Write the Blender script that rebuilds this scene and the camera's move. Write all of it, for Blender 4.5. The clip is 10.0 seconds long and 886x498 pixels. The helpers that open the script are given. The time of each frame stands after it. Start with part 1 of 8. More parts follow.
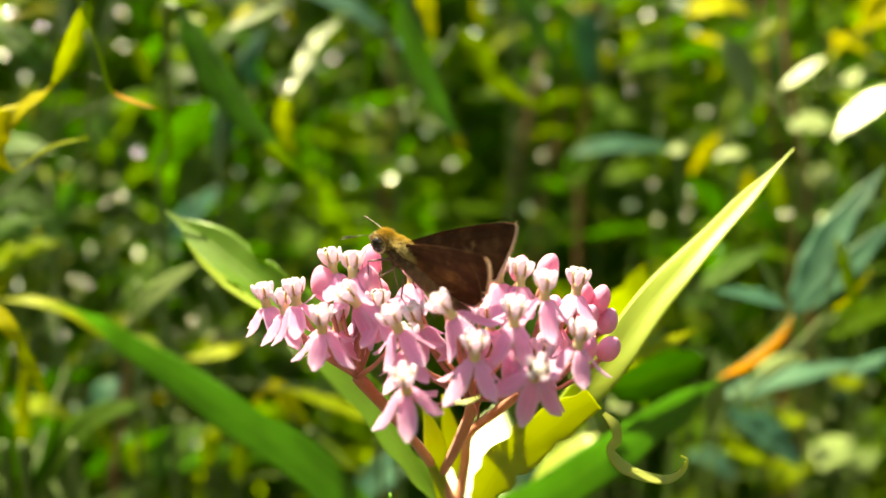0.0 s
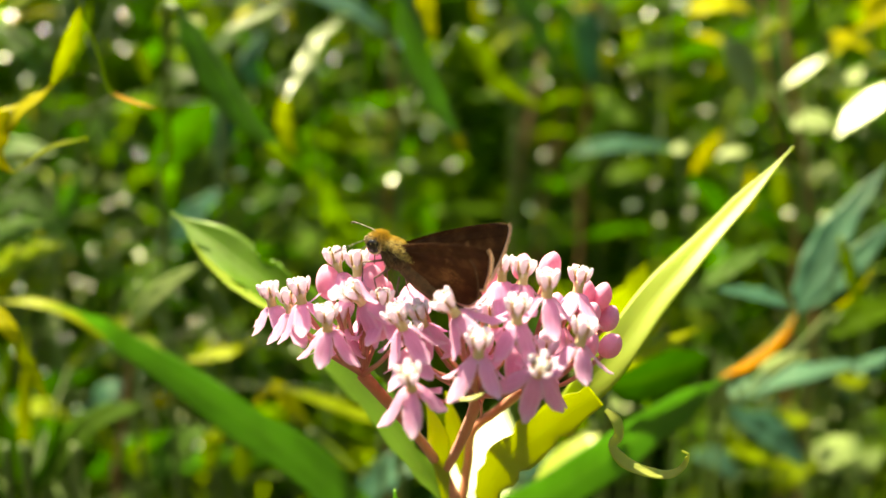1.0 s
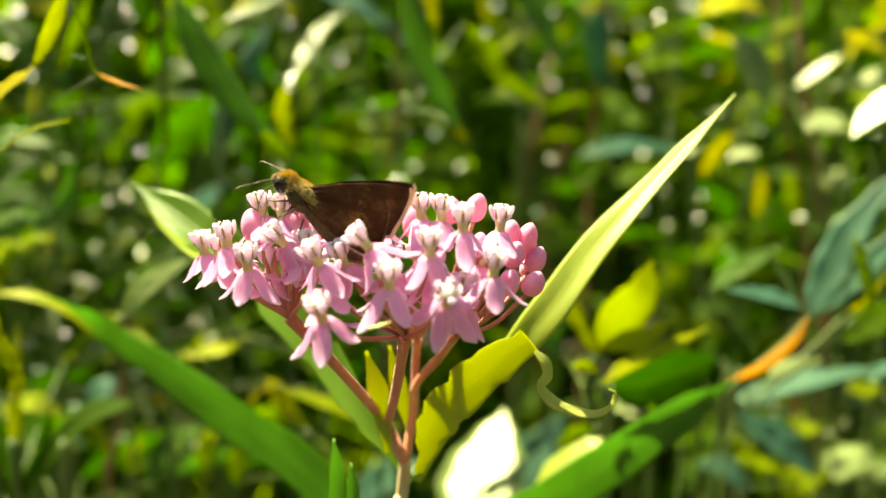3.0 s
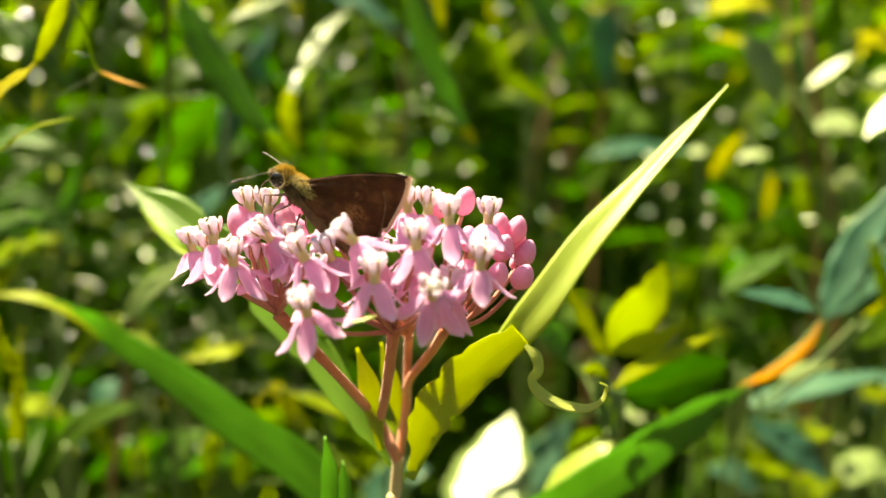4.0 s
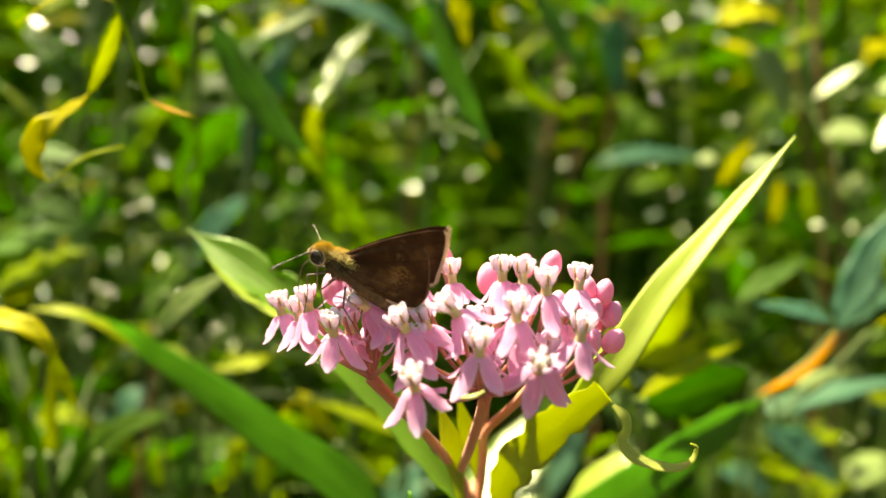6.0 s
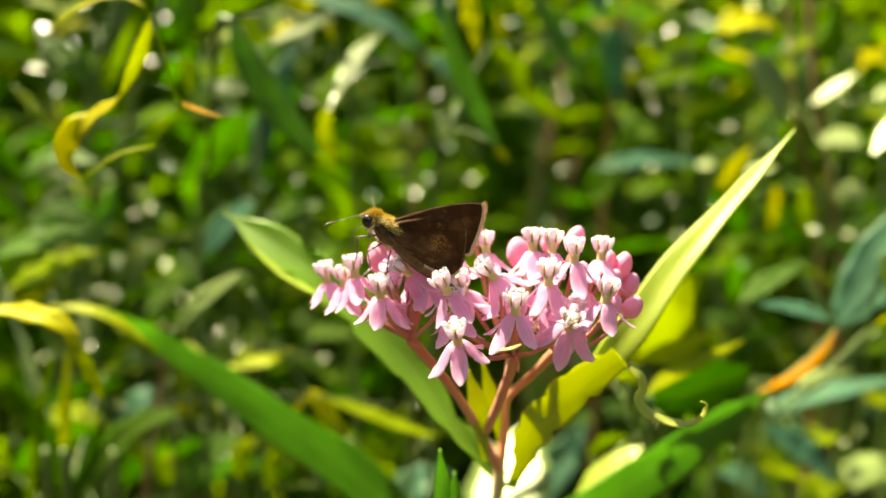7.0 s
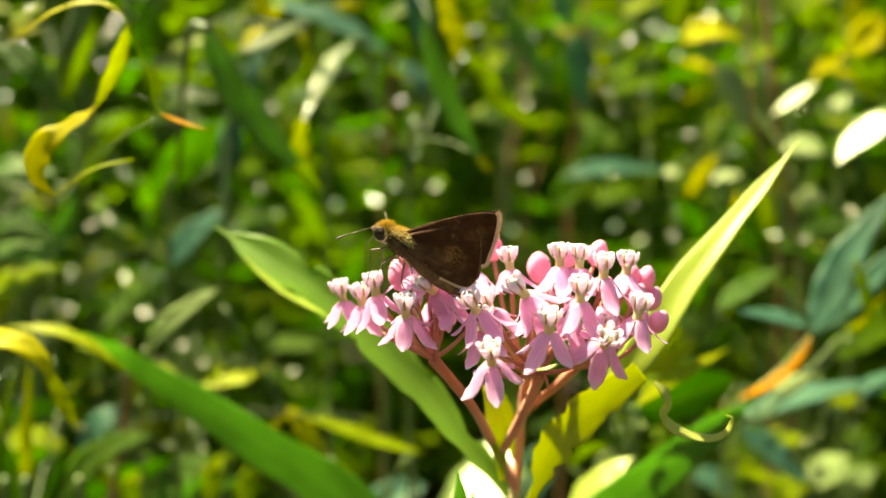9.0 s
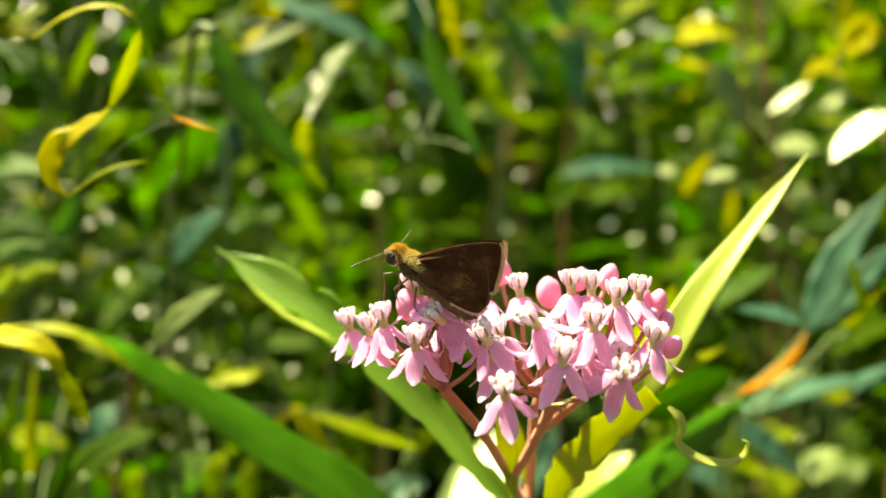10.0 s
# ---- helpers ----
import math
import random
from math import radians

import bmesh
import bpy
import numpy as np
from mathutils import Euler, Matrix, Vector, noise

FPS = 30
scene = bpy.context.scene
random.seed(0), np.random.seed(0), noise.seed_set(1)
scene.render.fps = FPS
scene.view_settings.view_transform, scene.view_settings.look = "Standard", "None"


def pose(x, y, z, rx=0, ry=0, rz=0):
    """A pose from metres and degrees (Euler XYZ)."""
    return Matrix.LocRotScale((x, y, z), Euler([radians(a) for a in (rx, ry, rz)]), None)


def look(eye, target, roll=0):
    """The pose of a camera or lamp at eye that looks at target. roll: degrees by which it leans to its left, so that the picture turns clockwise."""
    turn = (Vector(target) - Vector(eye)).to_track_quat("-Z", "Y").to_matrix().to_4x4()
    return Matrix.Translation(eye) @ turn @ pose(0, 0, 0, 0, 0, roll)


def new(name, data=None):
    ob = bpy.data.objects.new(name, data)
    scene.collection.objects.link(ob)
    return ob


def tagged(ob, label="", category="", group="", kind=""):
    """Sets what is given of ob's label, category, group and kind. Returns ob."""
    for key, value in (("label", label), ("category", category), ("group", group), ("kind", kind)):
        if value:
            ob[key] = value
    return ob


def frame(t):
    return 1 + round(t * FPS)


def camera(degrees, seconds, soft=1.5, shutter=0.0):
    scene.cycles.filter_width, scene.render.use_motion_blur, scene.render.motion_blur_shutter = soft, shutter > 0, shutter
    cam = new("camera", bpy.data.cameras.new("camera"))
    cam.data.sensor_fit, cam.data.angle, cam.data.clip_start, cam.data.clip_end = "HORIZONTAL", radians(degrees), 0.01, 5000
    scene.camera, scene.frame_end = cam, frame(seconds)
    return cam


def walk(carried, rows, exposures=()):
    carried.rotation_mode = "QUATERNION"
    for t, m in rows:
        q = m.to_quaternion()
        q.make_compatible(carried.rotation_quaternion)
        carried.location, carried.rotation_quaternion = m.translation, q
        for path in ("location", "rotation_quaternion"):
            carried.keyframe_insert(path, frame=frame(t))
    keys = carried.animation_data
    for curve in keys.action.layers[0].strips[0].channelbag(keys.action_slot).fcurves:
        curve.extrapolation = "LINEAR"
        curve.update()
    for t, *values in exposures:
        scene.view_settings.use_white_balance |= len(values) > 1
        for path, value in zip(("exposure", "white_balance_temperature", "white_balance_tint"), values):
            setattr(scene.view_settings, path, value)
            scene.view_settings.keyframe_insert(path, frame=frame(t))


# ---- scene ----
# A pink milkweed umbel with a dun skipper feeding on it, in front of sunlit green undergrowth.
cam = camera(66.0, 10.0)
cam.data.dof.use_dof = True
cam.data.dof.focus_distance = 0.105
cam.data.dof.aperture_fstop = 8.3
PATH = [
    (0.0, 0.00000, 0.00000, 1.00000, 0.000, -8.000, 0.000),
    (0.5, -0.00036, 0.00006, 0.99903, 0.123, -7.949, 0.164),
    (1.0, 0.00047, 0.00056, 0.99944, 0.155, -7.895, 0.268),
    (1.5, 0.00179, 0.00169, 0.99819, 0.409, -7.759, 0.342),
    (2.0, 0.00273, 0.00406, 0.99668, 0.583, -7.725, 0.458),
    (2.2, 0.00284, 0.00472, 0.99633, 0.651, -7.674, 0.337),
    (3.3, 0.00312, 0.00796, 0.99478, 1.023, -7.339, -0.557),
    (3.5, 0.00309, 0.00858, 0.99455, 1.096, -7.284, -0.659),
    (4.0, 0.00239, 0.01048, 0.99440, 1.334, -7.214, -0.329),
    (4.5, -0.00097, 0.01037, 0.99461, 1.229, -7.370, -0.619),
    (5.0, -0.00204, 0.00869, 0.99846, 1.392, -7.542, 0.015),
    (5.2, -0.00276, 0.00788, 0.99900, 1.390, -7.516, 0.041),
    (6.3, -0.00722, 0.00324, 1.00049, 1.274, -7.226, -0.151),
    (6.5, -0.00814, 0.00224, 1.00052, 1.230, -7.145, -0.190),
    (7.0, -0.01139, -0.00176, 0.99845, 0.908, -6.691, -0.315),
    (7.5, -0.01468, -0.00291, 0.99997, -0.064, -6.396, -0.038),
    (8.0, -0.01681, -0.00036, 1.00119, -1.120, -6.261, -0.142),
    (8.5, -0.01845, 0.00171, 1.00188, -1.886, -6.096, -0.045),
    (9.0, -0.02017, 0.00274, 1.00012, -2.738, -6.196, -0.064),
    (9.5, -0.02274, 0.00003, 1.00019, -3.390, -6.247, -0.317),
    (10.0, -0.02378, -0.00020, 1.00074, -3.362, -6.349, -0.017),
]
walk(cam, [(t, pose(x, y, z, 90 + pitch, roll, yaw)) for t, x, y, z, yaw, pitch, roll in PATH], exposures=[(0.0, 2.29, 8750, 4), (10.0, 2.29, 8750, 4)])

# ---- light ----
SUN = Vector((-0.38, 0.26, 0.88)).normalized()      # towards the sun
world = bpy.data.worlds.new("sky")
scene.world = world
world.use_nodes = True
wn, wl = world.node_tree.nodes, world.node_tree.links
sky = wn.new("ShaderNodeTexSky")
sky.sky_type, sky.sun_disc = "NISHITA", False
sky.sun_elevation = math.asin(SUN.z)
sky.sun_rotation = math.atan2(SUN.x, SUN.y)
wl.new(sky.outputs[0], wn["Background"].inputs[0])
wn["Background"].inputs[1].default_value = 0.066
lamp = bpy.data.lights.new("sun", "SUN")
lamp.energy, lamp.angle, lamp.color = 4.4, radians(0.55), (1.0, 0.95, 0.86)
sun = new("sun", lamp)
sun.matrix_world = look(SUN * 20, (0, 0, 0))


# ---- materials ----
def material(name, build):
    m = bpy.data.materials.new(name)
    m.use_nodes = True
    nt = m.node_tree
    build(nt.nodes, nt.links, nt.nodes["Principled BSDF"], nt.nodes["Material Output"])
    return m


def ramp(n, stops):
    r = n.new("ShaderNodeValToRGB")
    el = r.color_ramp.elements
    while len(el) < len(stops):
        el.new(0.5)
    for e, (at, c) in zip(el, stops):
        e.position, e.color = at, (*c, 1)
    return r


def noise_tex(n, l, scale, detail=4, coord="Object"):
    tc, nz = n.new("ShaderNodeTexCoord"), n.new("ShaderNodeTexNoise")
    nz.inputs["Scale"].default_value, nz.inputs["Detail"].default_value = scale, detail
    l.new(tc.outputs[coord], nz.inputs["Vector"])
    return nz


def bump(n, l, bsdf, height, strength, distance):
    b = n.new("ShaderNodeBump")
    b.inputs["Strength"].default_value, b.inputs["Distance"].default_value = strength, distance
    l.new(height, b.inputs["Height"])
    l.new(b.outputs[0], bsdf.inputs["Normal"])
    return b


def mix(n, l, kind, fac, a, b):
    m = n.new("ShaderNodeMix")
    m.data_type, m.blend_type = "RGBA", kind
    for socket, value in ((m.inputs[0], fac), (m.inputs[6], a), (m.inputs[7], b)):
        if isinstance(value, (int, float)):
            socket.default_value = value
        elif isinstance(value, tuple):
            socket.default_value = (*value, 1)
        else:
            l.new(value, socket)
    return m.outputs[2]


def translucent(n, l, bsdf, out, colour, share):
    """Part of the light passes through, as through a leaf or a petal."""
    t, s = n.new("ShaderNodeBsdfTranslucent"), n.new("ShaderNodeMixShader")
    s.inputs[0].default_value = share
    if isinstance(colour, tuple):
        t.inputs[0].default_value = (*colour, 1)
    else:
        l.new(colour, t.inputs[0])
    l.new(bsdf.outputs[0], s.inputs[1])
    l.new(t.outputs[0], s.inputs[2])
    l.new(s.outputs[0], out.inputs["Surface"])


def leaf_material(name, colours, through_tint, rough, share, by="object", vein=0.5, spots=0.25, gloss=0.4, relief=0.35):
    def build(n, l, p, out):
        if by == "object":
            rnd = n.new("ShaderNodeObjectInfo").outputs["Random"]
        else:
            rnd = n.new("ShaderNodeNewGeometry").outputs["Random Per Island"]
        base = ramp(n, [(i / max(1, len(colours) - 1), c) for i, c in enumerate(colours)])
        l.new(rnd, base.inputs[0])
        uv = n.new("ShaderNodeUVMap")
        # side veins slant from the midrib to the margin
        sep = n.new("ShaderNodeSeparateXYZ")
        l.new(uv.outputs[0], sep.inputs[0])
        across = n.new("ShaderNodeMath"); across.operation = "SUBTRACT"; across.inputs[1].default_value = 0.5
        l.new(sep.outputs[1], across.inputs[0])
        away = n.new("ShaderNodeMath"); away.operation = "ABSOLUTE"
        l.new(across.outputs[0], away.inputs[0])
        rib = n.new("ShaderNodeMapRange")
        rib.inputs[1].default_value, rib.inputs[2].default_value = 0.05, 0.015
        l.new(away.outputs[0], rib.inputs[0])
        slant = n.new("ShaderNodeMath"); slant.operation = "MULTIPLY_ADD"; slant.inputs[1].default_value = -0.16
        l.new(away.outputs[0], slant.inputs[0]); l.new(sep.outputs[0], slant.inputs[2])
        many = n.new("ShaderNodeMath"); many.operation = "MULTIPLY"; many.inputs[1].default_value = 120
        l.new(slant.outputs[0], many.inputs[0])
        wave = n.new("ShaderNodeMath"); wave.operation = "SINE"
        l.new(many.outputs[0], wave.inputs[0])
        side = n.new("ShaderNodeMapRange")
        side.inputs[1].default_value, side.inputs[2].default_value = 0.80, 1.0
        l.new(wave.outputs[0], side.inputs[0])
        veins = n.new("ShaderNodeMath"); veins.operation = "MAXIMUM"
        l.new(rib.outputs[0], veins.inputs[0])
        fade = n.new("ShaderNodeMath"); fade.operation = "MULTIPLY"; fade.inputs[1].default_value = 0.35
        l.new(side.outputs[0], fade.inputs[0]); l.new(fade.outputs[0], veins.inputs[1])
        soft = n.new("ShaderNodeMath"); soft.operation = "MULTIPLY"; soft.inputs[1].default_value = vein
        l.new(veins.outputs[0], soft.inputs[0])
        pale = mix(n, l, "MIX", soft.outputs[0], base.outputs[0], (0.33, 0.42, 0.12))
        big = noise_tex(n, l, 45, 5)
        blot = ramp(n, [(0.35, (1 - spots,) * 3), (0.62, (1, 1, 1))])
        l.new(big.outputs["Fac"], blot.inputs[0])
        col = mix(n, l, "MULTIPLY", 1.0, pale, blot.outputs[0])
        l.new(col, p.inputs["Base Color"])
        fine = noise_tex(n, l, 900, 3)
        rr = n.new("ShaderNodeMapRange")
        rr.inputs[3].default_value, rr.inputs[4].default_value = rough - 0.15, rough
        l.new(fine.outputs["Fac"], rr.inputs[0])
        vary = n.new("ShaderNodeMath"); vary.operation = "MULTIPLY_ADD"; vary.inputs[1].default_value = 0.16
        l.new(rnd, vary.inputs[0]); l.new(rr.outputs[0], vary.inputs[2])
        l.new(vary.outputs[0], p.inputs["Roughness"])
        p.inputs["Specular IOR Level"].default_value = gloss
        p.inputs["Specular Tint"].default_value = (0.90, 1.0, 0.58, 1)
        add = n.new("ShaderNodeMath"); add.operation = "MULTIPLY_ADD"; add.inputs[1].default_value = 0.25
        l.new(fine.outputs["Fac"], add.inputs[0]); l.new(veins.outputs[0], add.inputs[2])
        bump(n, l, p, add.outputs[0], relief, 0.0004)
        lit = mix(n, l, "MULTIPLY", 1.0, col, through_tint)
        translucent(n, l, p, out, lit, share)
    return material(name, build)


GREENS = [(0.045, 0.104, 0.003), (0.047, 0.117, 0.017), (0.082, 0.172, 0.003), (0.064, 0.137, 0.005), (0.112, 0.204, 0.003), (0.051, 0.125, 0.020), (0.117, 0.182, 0.003), (0.147, 0.206, 0.003)]
MAT_LEAF = leaf_material("milkweed_leaf", [(0.098, 0.200, 0.032), (0.112, 0.220, 0.036)], (2.7, 2.65, 3.4), 0.46, 0.58, vein=0.06, gloss=0.15)
# Lighter copy of milkweed_leaf: sun on the rear leaf put into its colour.
MAT_LEAF_REAR = leaf_material("pale_milkweed_leaf", [(0.125, 0.245, 0.025), (0.14, 0.26, 0.028)], (2.9, 2.6, 0.3), 0.38, 0.55, vein=0.06, gloss=0.32)
# Yellower leaf, paled further: sunlight on its face is put into the colour.
MAT_LEAF_SUN = leaf_material("sunlit_yellow_milkweed_leaf", [(0.31, 0.40, 0.055), (0.33, 0.41, 0.06)], (2.15, 2.1, 0.2), 0.34, 0.48, vein=0.04, spots=0.15, gloss=0.5, relief=0.07)
MAT_LEAF_CUT = leaf_material("torn_milkweed_leaf", [(0.32, 0.38, 0.06), (0.34, 0.39, 0.06)], (1.95, 1.85, 0.10), 0.36, 0.5, vein=0.10, spots=0.15, gloss=0.5)
MAT_STRIP = leaf_material("torn_leaf_strip", [(0.44, 0.50, 0.12), (0.46, 0.51, 0.13)], (1.5, 1.5, 0.5), 0.42, 0.5, vein=0.04, spots=0.15, gloss=0.25)
MAT_WEED = leaf_material("weed_leaf", GREENS, (3.2, 3.1, 0.1), 0.48, 0.60, vein=0.12, gloss=0.06)
# Far copy with a weaker through tint: deeper shade is put in here.
MAT_WEED_FAR = leaf_material("weed_leaf_joined", GREENS, (2.6, 2.6, 0.1), 0.50, 0.60, by="island", vein=0.12, gloss=0.05)
MAT_YELLOW = leaf_material("yellowed_leaf", [(0.66, 0.60, 0.02), (0.58, 0.58, 0.02), (0.62, 0.55, 0.02)], (1.15, 1.25, 0.25), 0.50, 0.55, vein=0.1, spots=0.25, gloss=0.12)
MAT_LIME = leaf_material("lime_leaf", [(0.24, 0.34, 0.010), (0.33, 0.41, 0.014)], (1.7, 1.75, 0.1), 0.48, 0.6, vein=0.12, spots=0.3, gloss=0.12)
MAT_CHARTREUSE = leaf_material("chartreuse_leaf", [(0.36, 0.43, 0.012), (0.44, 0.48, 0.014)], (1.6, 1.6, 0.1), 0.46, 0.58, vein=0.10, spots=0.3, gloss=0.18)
MAT_ORANGE = leaf_material("withered_leaf", [(0.82, 0.36, 0.01), (0.80, 0.42, 0.015)], (1.2, 1.1, 0.5), 0.5, 0.4, vein=0.1, spots=0.25, gloss=0.15)
MAT_BLUE = leaf_material("glaucous_leaf", [(0.046, 0.145, 0.085), (0.070, 0.175, 0.105)], (2.2, 2.5, 0.8), 0.40, 0.40, vein=0.12, gloss=0.25)
MAT_PALE = leaf_material("pale_leaf", [(0.17, 0.25, 0.07), (0.22, 0.30, 0.09)], (2.0, 2.0, 0.6), 0.30, 0.35, vein=0.4)


def skin(name, stops, scale, rough, relief, through_tint=None, share=0.0, sheen=0.0, detail=5):
    """A mottled surface: noise between the stops, fine relief, some light passing through."""
    def build(n, l, p, out):
        a, b = noise_tex(n, l, scale, detail), noise_tex(n, l, scale * 9, 3)
        r = ramp(n, stops)
        blend = n.new("ShaderNodeMath"); blend.operation = "MULTIPLY_ADD"; blend.inputs[1].default_value = 0.3
        l.new(b.outputs["Fac"], blend.inputs[0])
        low = n.new("ShaderNodeMath"); low.operation = "MULTIPLY"; low.inputs[1].default_value = 0.7
        l.new(a.outputs["Fac"], low.inputs[0]); l.new(low.outputs[0], blend.inputs[2])
        l.new(blend.outputs[0], r.inputs[0])
        l.new(r.outputs[0], p.inputs["Base Color"])
        p.inputs["Roughness"].default_value = rough
        p.inputs["Sheen Weight"].default_value = sheen
        bump(n, l, p, b.outputs["Fac"], 0.5, relief)
        if share:
            tint = mix(n, l, "MULTIPLY", 1.0, r.outputs[0], through_tint)
            translucent(n, l, p, out, tint, share)
    return material(name, build)


def petal_material():
    """Mauve-pink, paler towards the claw, with faint lengthwise streaks."""
    def build(n, l, p, out):
        uv, sep = n.new("ShaderNodeUVMap"), n.new("ShaderNodeSeparateXYZ")
        l.new(uv.outputs[0], sep.inputs[0])
        rnd = n.new("ShaderNodeObjectInfo")
        along = ramp(n, [(0.0, (0.94, 0.49, 0.66)), (0.35, (0.98, 0.64, 0.87)), (0.8, (0.98, 0.68, 0.90)), (1.0, (0.98, 0.87, 0.95))])
        l.new(sep.outputs[0], along.inputs[0])
        deep = mix(n, l, "MIX", rnd.outputs["Random"], along.outputs[0], (0.95, 0.66, 0.86))
        half = mix(n, l, "MIX", 0.55, along.outputs[0], deep)
        tc, mp, nz = n.new("ShaderNodeUVMap"), n.new("ShaderNodeMapping"), n.new("ShaderNodeTexNoise")
        mp.inputs["Scale"].default_value = (2.5, 26, 1)
        l.new(tc.outputs[0], mp.inputs[0]); l.new(mp.outputs[0], nz.inputs["Vector"])
        nz.inputs["Scale"].default_value, nz.inputs["Detail"].default_value = 1.0, 4
        streak = ramp(n, [(0.3, (0.82, 0.62, 0.72)), (0.62, (1, 1, 1))])
        l.new(nz.outputs["Fac"], streak.inputs[0])
        col = mix(n, l, "MULTIPLY", 1.0, half, streak.outputs[0])
        off = n.new("ShaderNodeMath"); off.operation = "SUBTRACT"; off.inputs[1].default_value = 0.5
        l.new(sep.outputs[1], off.inputs[0])
        rim = n.new("ShaderNodeMath"); rim.operation = "ABSOLUTE"
        l.new(off.outputs[0], rim.inputs[0])
        # pale margin, whitened further for highlights along the petal edges
        pale = n.new("ShaderNodeMapRange")
        pale.inputs[1].default_value, pale.inputs[2].default_value, pale.inputs[4].default_value = 0.32, 0.5, 0.85
        l.new(rim.outputs[0], pale.inputs[0])
        col = mix(n, l, "MIX", pale.outputs[0], col, (0.95, 0.80, 0.88))
        l.new(col, p.inputs["Base Color"])
        p.inputs["Roughness"].default_value = 0.42
        p.inputs["Sheen Weight"].default_value = 0.15
        bump(n, l, p, nz.outputs["Fac"], 0.4, 0.0001)
        translucent(n, l, p, out, mix(n, l, "MIX", 0.35, col, (1.0, 0.86, 0.96)), 0.70)
    return material("petal", build)


MAT_PETAL = petal_material()
MAT_HOOD = skin("hood", [(0.32, (0.90, 0.64, 0.80)), (0.45, (0.93, 0.83, 0.91)), (0.58, (0.95, 0.91, 0.95))], 600, 0.35, 0.00004, (1.0, 0.92, 0.97), 0.4)
MAT_HORN = skin("horn", [(0.3, (0.82, 0.72, 0.74)), (0.7, (0.9, 0.86, 0.86))], 900, 0.35, 0.00002)
MAT_COLUMN = skin("column", [(0.3, (0.74, 0.66, 0.46)), (0.7, (0.84, 0.80, 0.66))], 700, 0.4, 0.00002, (1, 1, 0.8), 0.15)
MAT_NECK = skin("neck", [(0.3, (0.66, 0.56, 0.22)), (0.7, (0.82, 0.70, 0.40))], 700, 0.42, 0.00002, (1, 1, 0.7), 0.2)
MAT_ANTHER = skin("anther_slit", [(0.3, (0.28, 0.13, 0.05)), (0.7, (0.58, 0.34, 0.12))], 1500, 0.35, 0.00002)
MAT_BUD = skin("bud", [(0.32, (0.84, 0.28, 0.46)), (0.55, (0.90, 0.40, 0.58)), (0.72, (0.92, 0.50, 0.66))], 260, 0.42, 0.00005, (1.1, 0.9, 1.0), 0.25, 0.2)
MAT_PEDICEL = skin("pedicel", [(0.3, (0.50, 0.17, 0.13)), (0.6, (0.58, 0.27, 0.19)), (0.75, (0.62, 0.36, 0.24))], 300, 0.5, 0.00004, (1, 0.8, 0.7), 0.15)
MAT_PEDUNCLE = skin("peduncle", [(0.3, (0.46, 0.13, 0.06)), (0.55, (0.54, 0.21, 0.10)), (0.75, (0.52, 0.29, 0.13))], 160, 0.55, 0.00008, sheen=0.2)
MAT_STEM = skin("stem", [(0.3, (0.44, 0.31, 0.13)), (0.55, (0.48, 0.40, 0.16)), (0.75, (0.54, 0.35, 0.18))], 120, 0.55, 0.0001, sheen=0.15)
MAT_GREEN_STEM = skin("green_stem", [(0.3, (0.05, 0.10, 0.015)), (0.6, (0.09, 0.15, 0.02)), (0.8, (0.14, 0.14, 0.03))], 60, 0.6, 0.0002)
MAT_BROWN_STEM = skin("brown_stem", [(0.3, (0.13, 0.06, 0.018)), (0.6, (0.22, 0.11, 0.03)), (0.8, (0.30, 0.18, 0.06))], 60, 0.6, 0.0003)
MAT_SOIL = skin("soil", [(0.3, (0.022, 0.016, 0.010)), (0.55, (0.05, 0.036, 0.022)), (0.75, (0.085, 0.068, 0.04))], 14, 0.95, 0.01)
MAT_BACKDROP = skin("backdrop_ring", [(0.35, (0.006, 0.012, 0.003)), (0.52, (0.022, 0.05, 0.008)), (0.70, (0.07, 0.13, 0.015))], 9, 0.7, 0.02)
MAT_BRACT = skin("bract", [(0.3, (0.42, 0.46, 0.12)), (0.7, (0.58, 0.58, 0.26))], 300, 0.5, 0.00005, (1, 1, 0.6), 0.3)


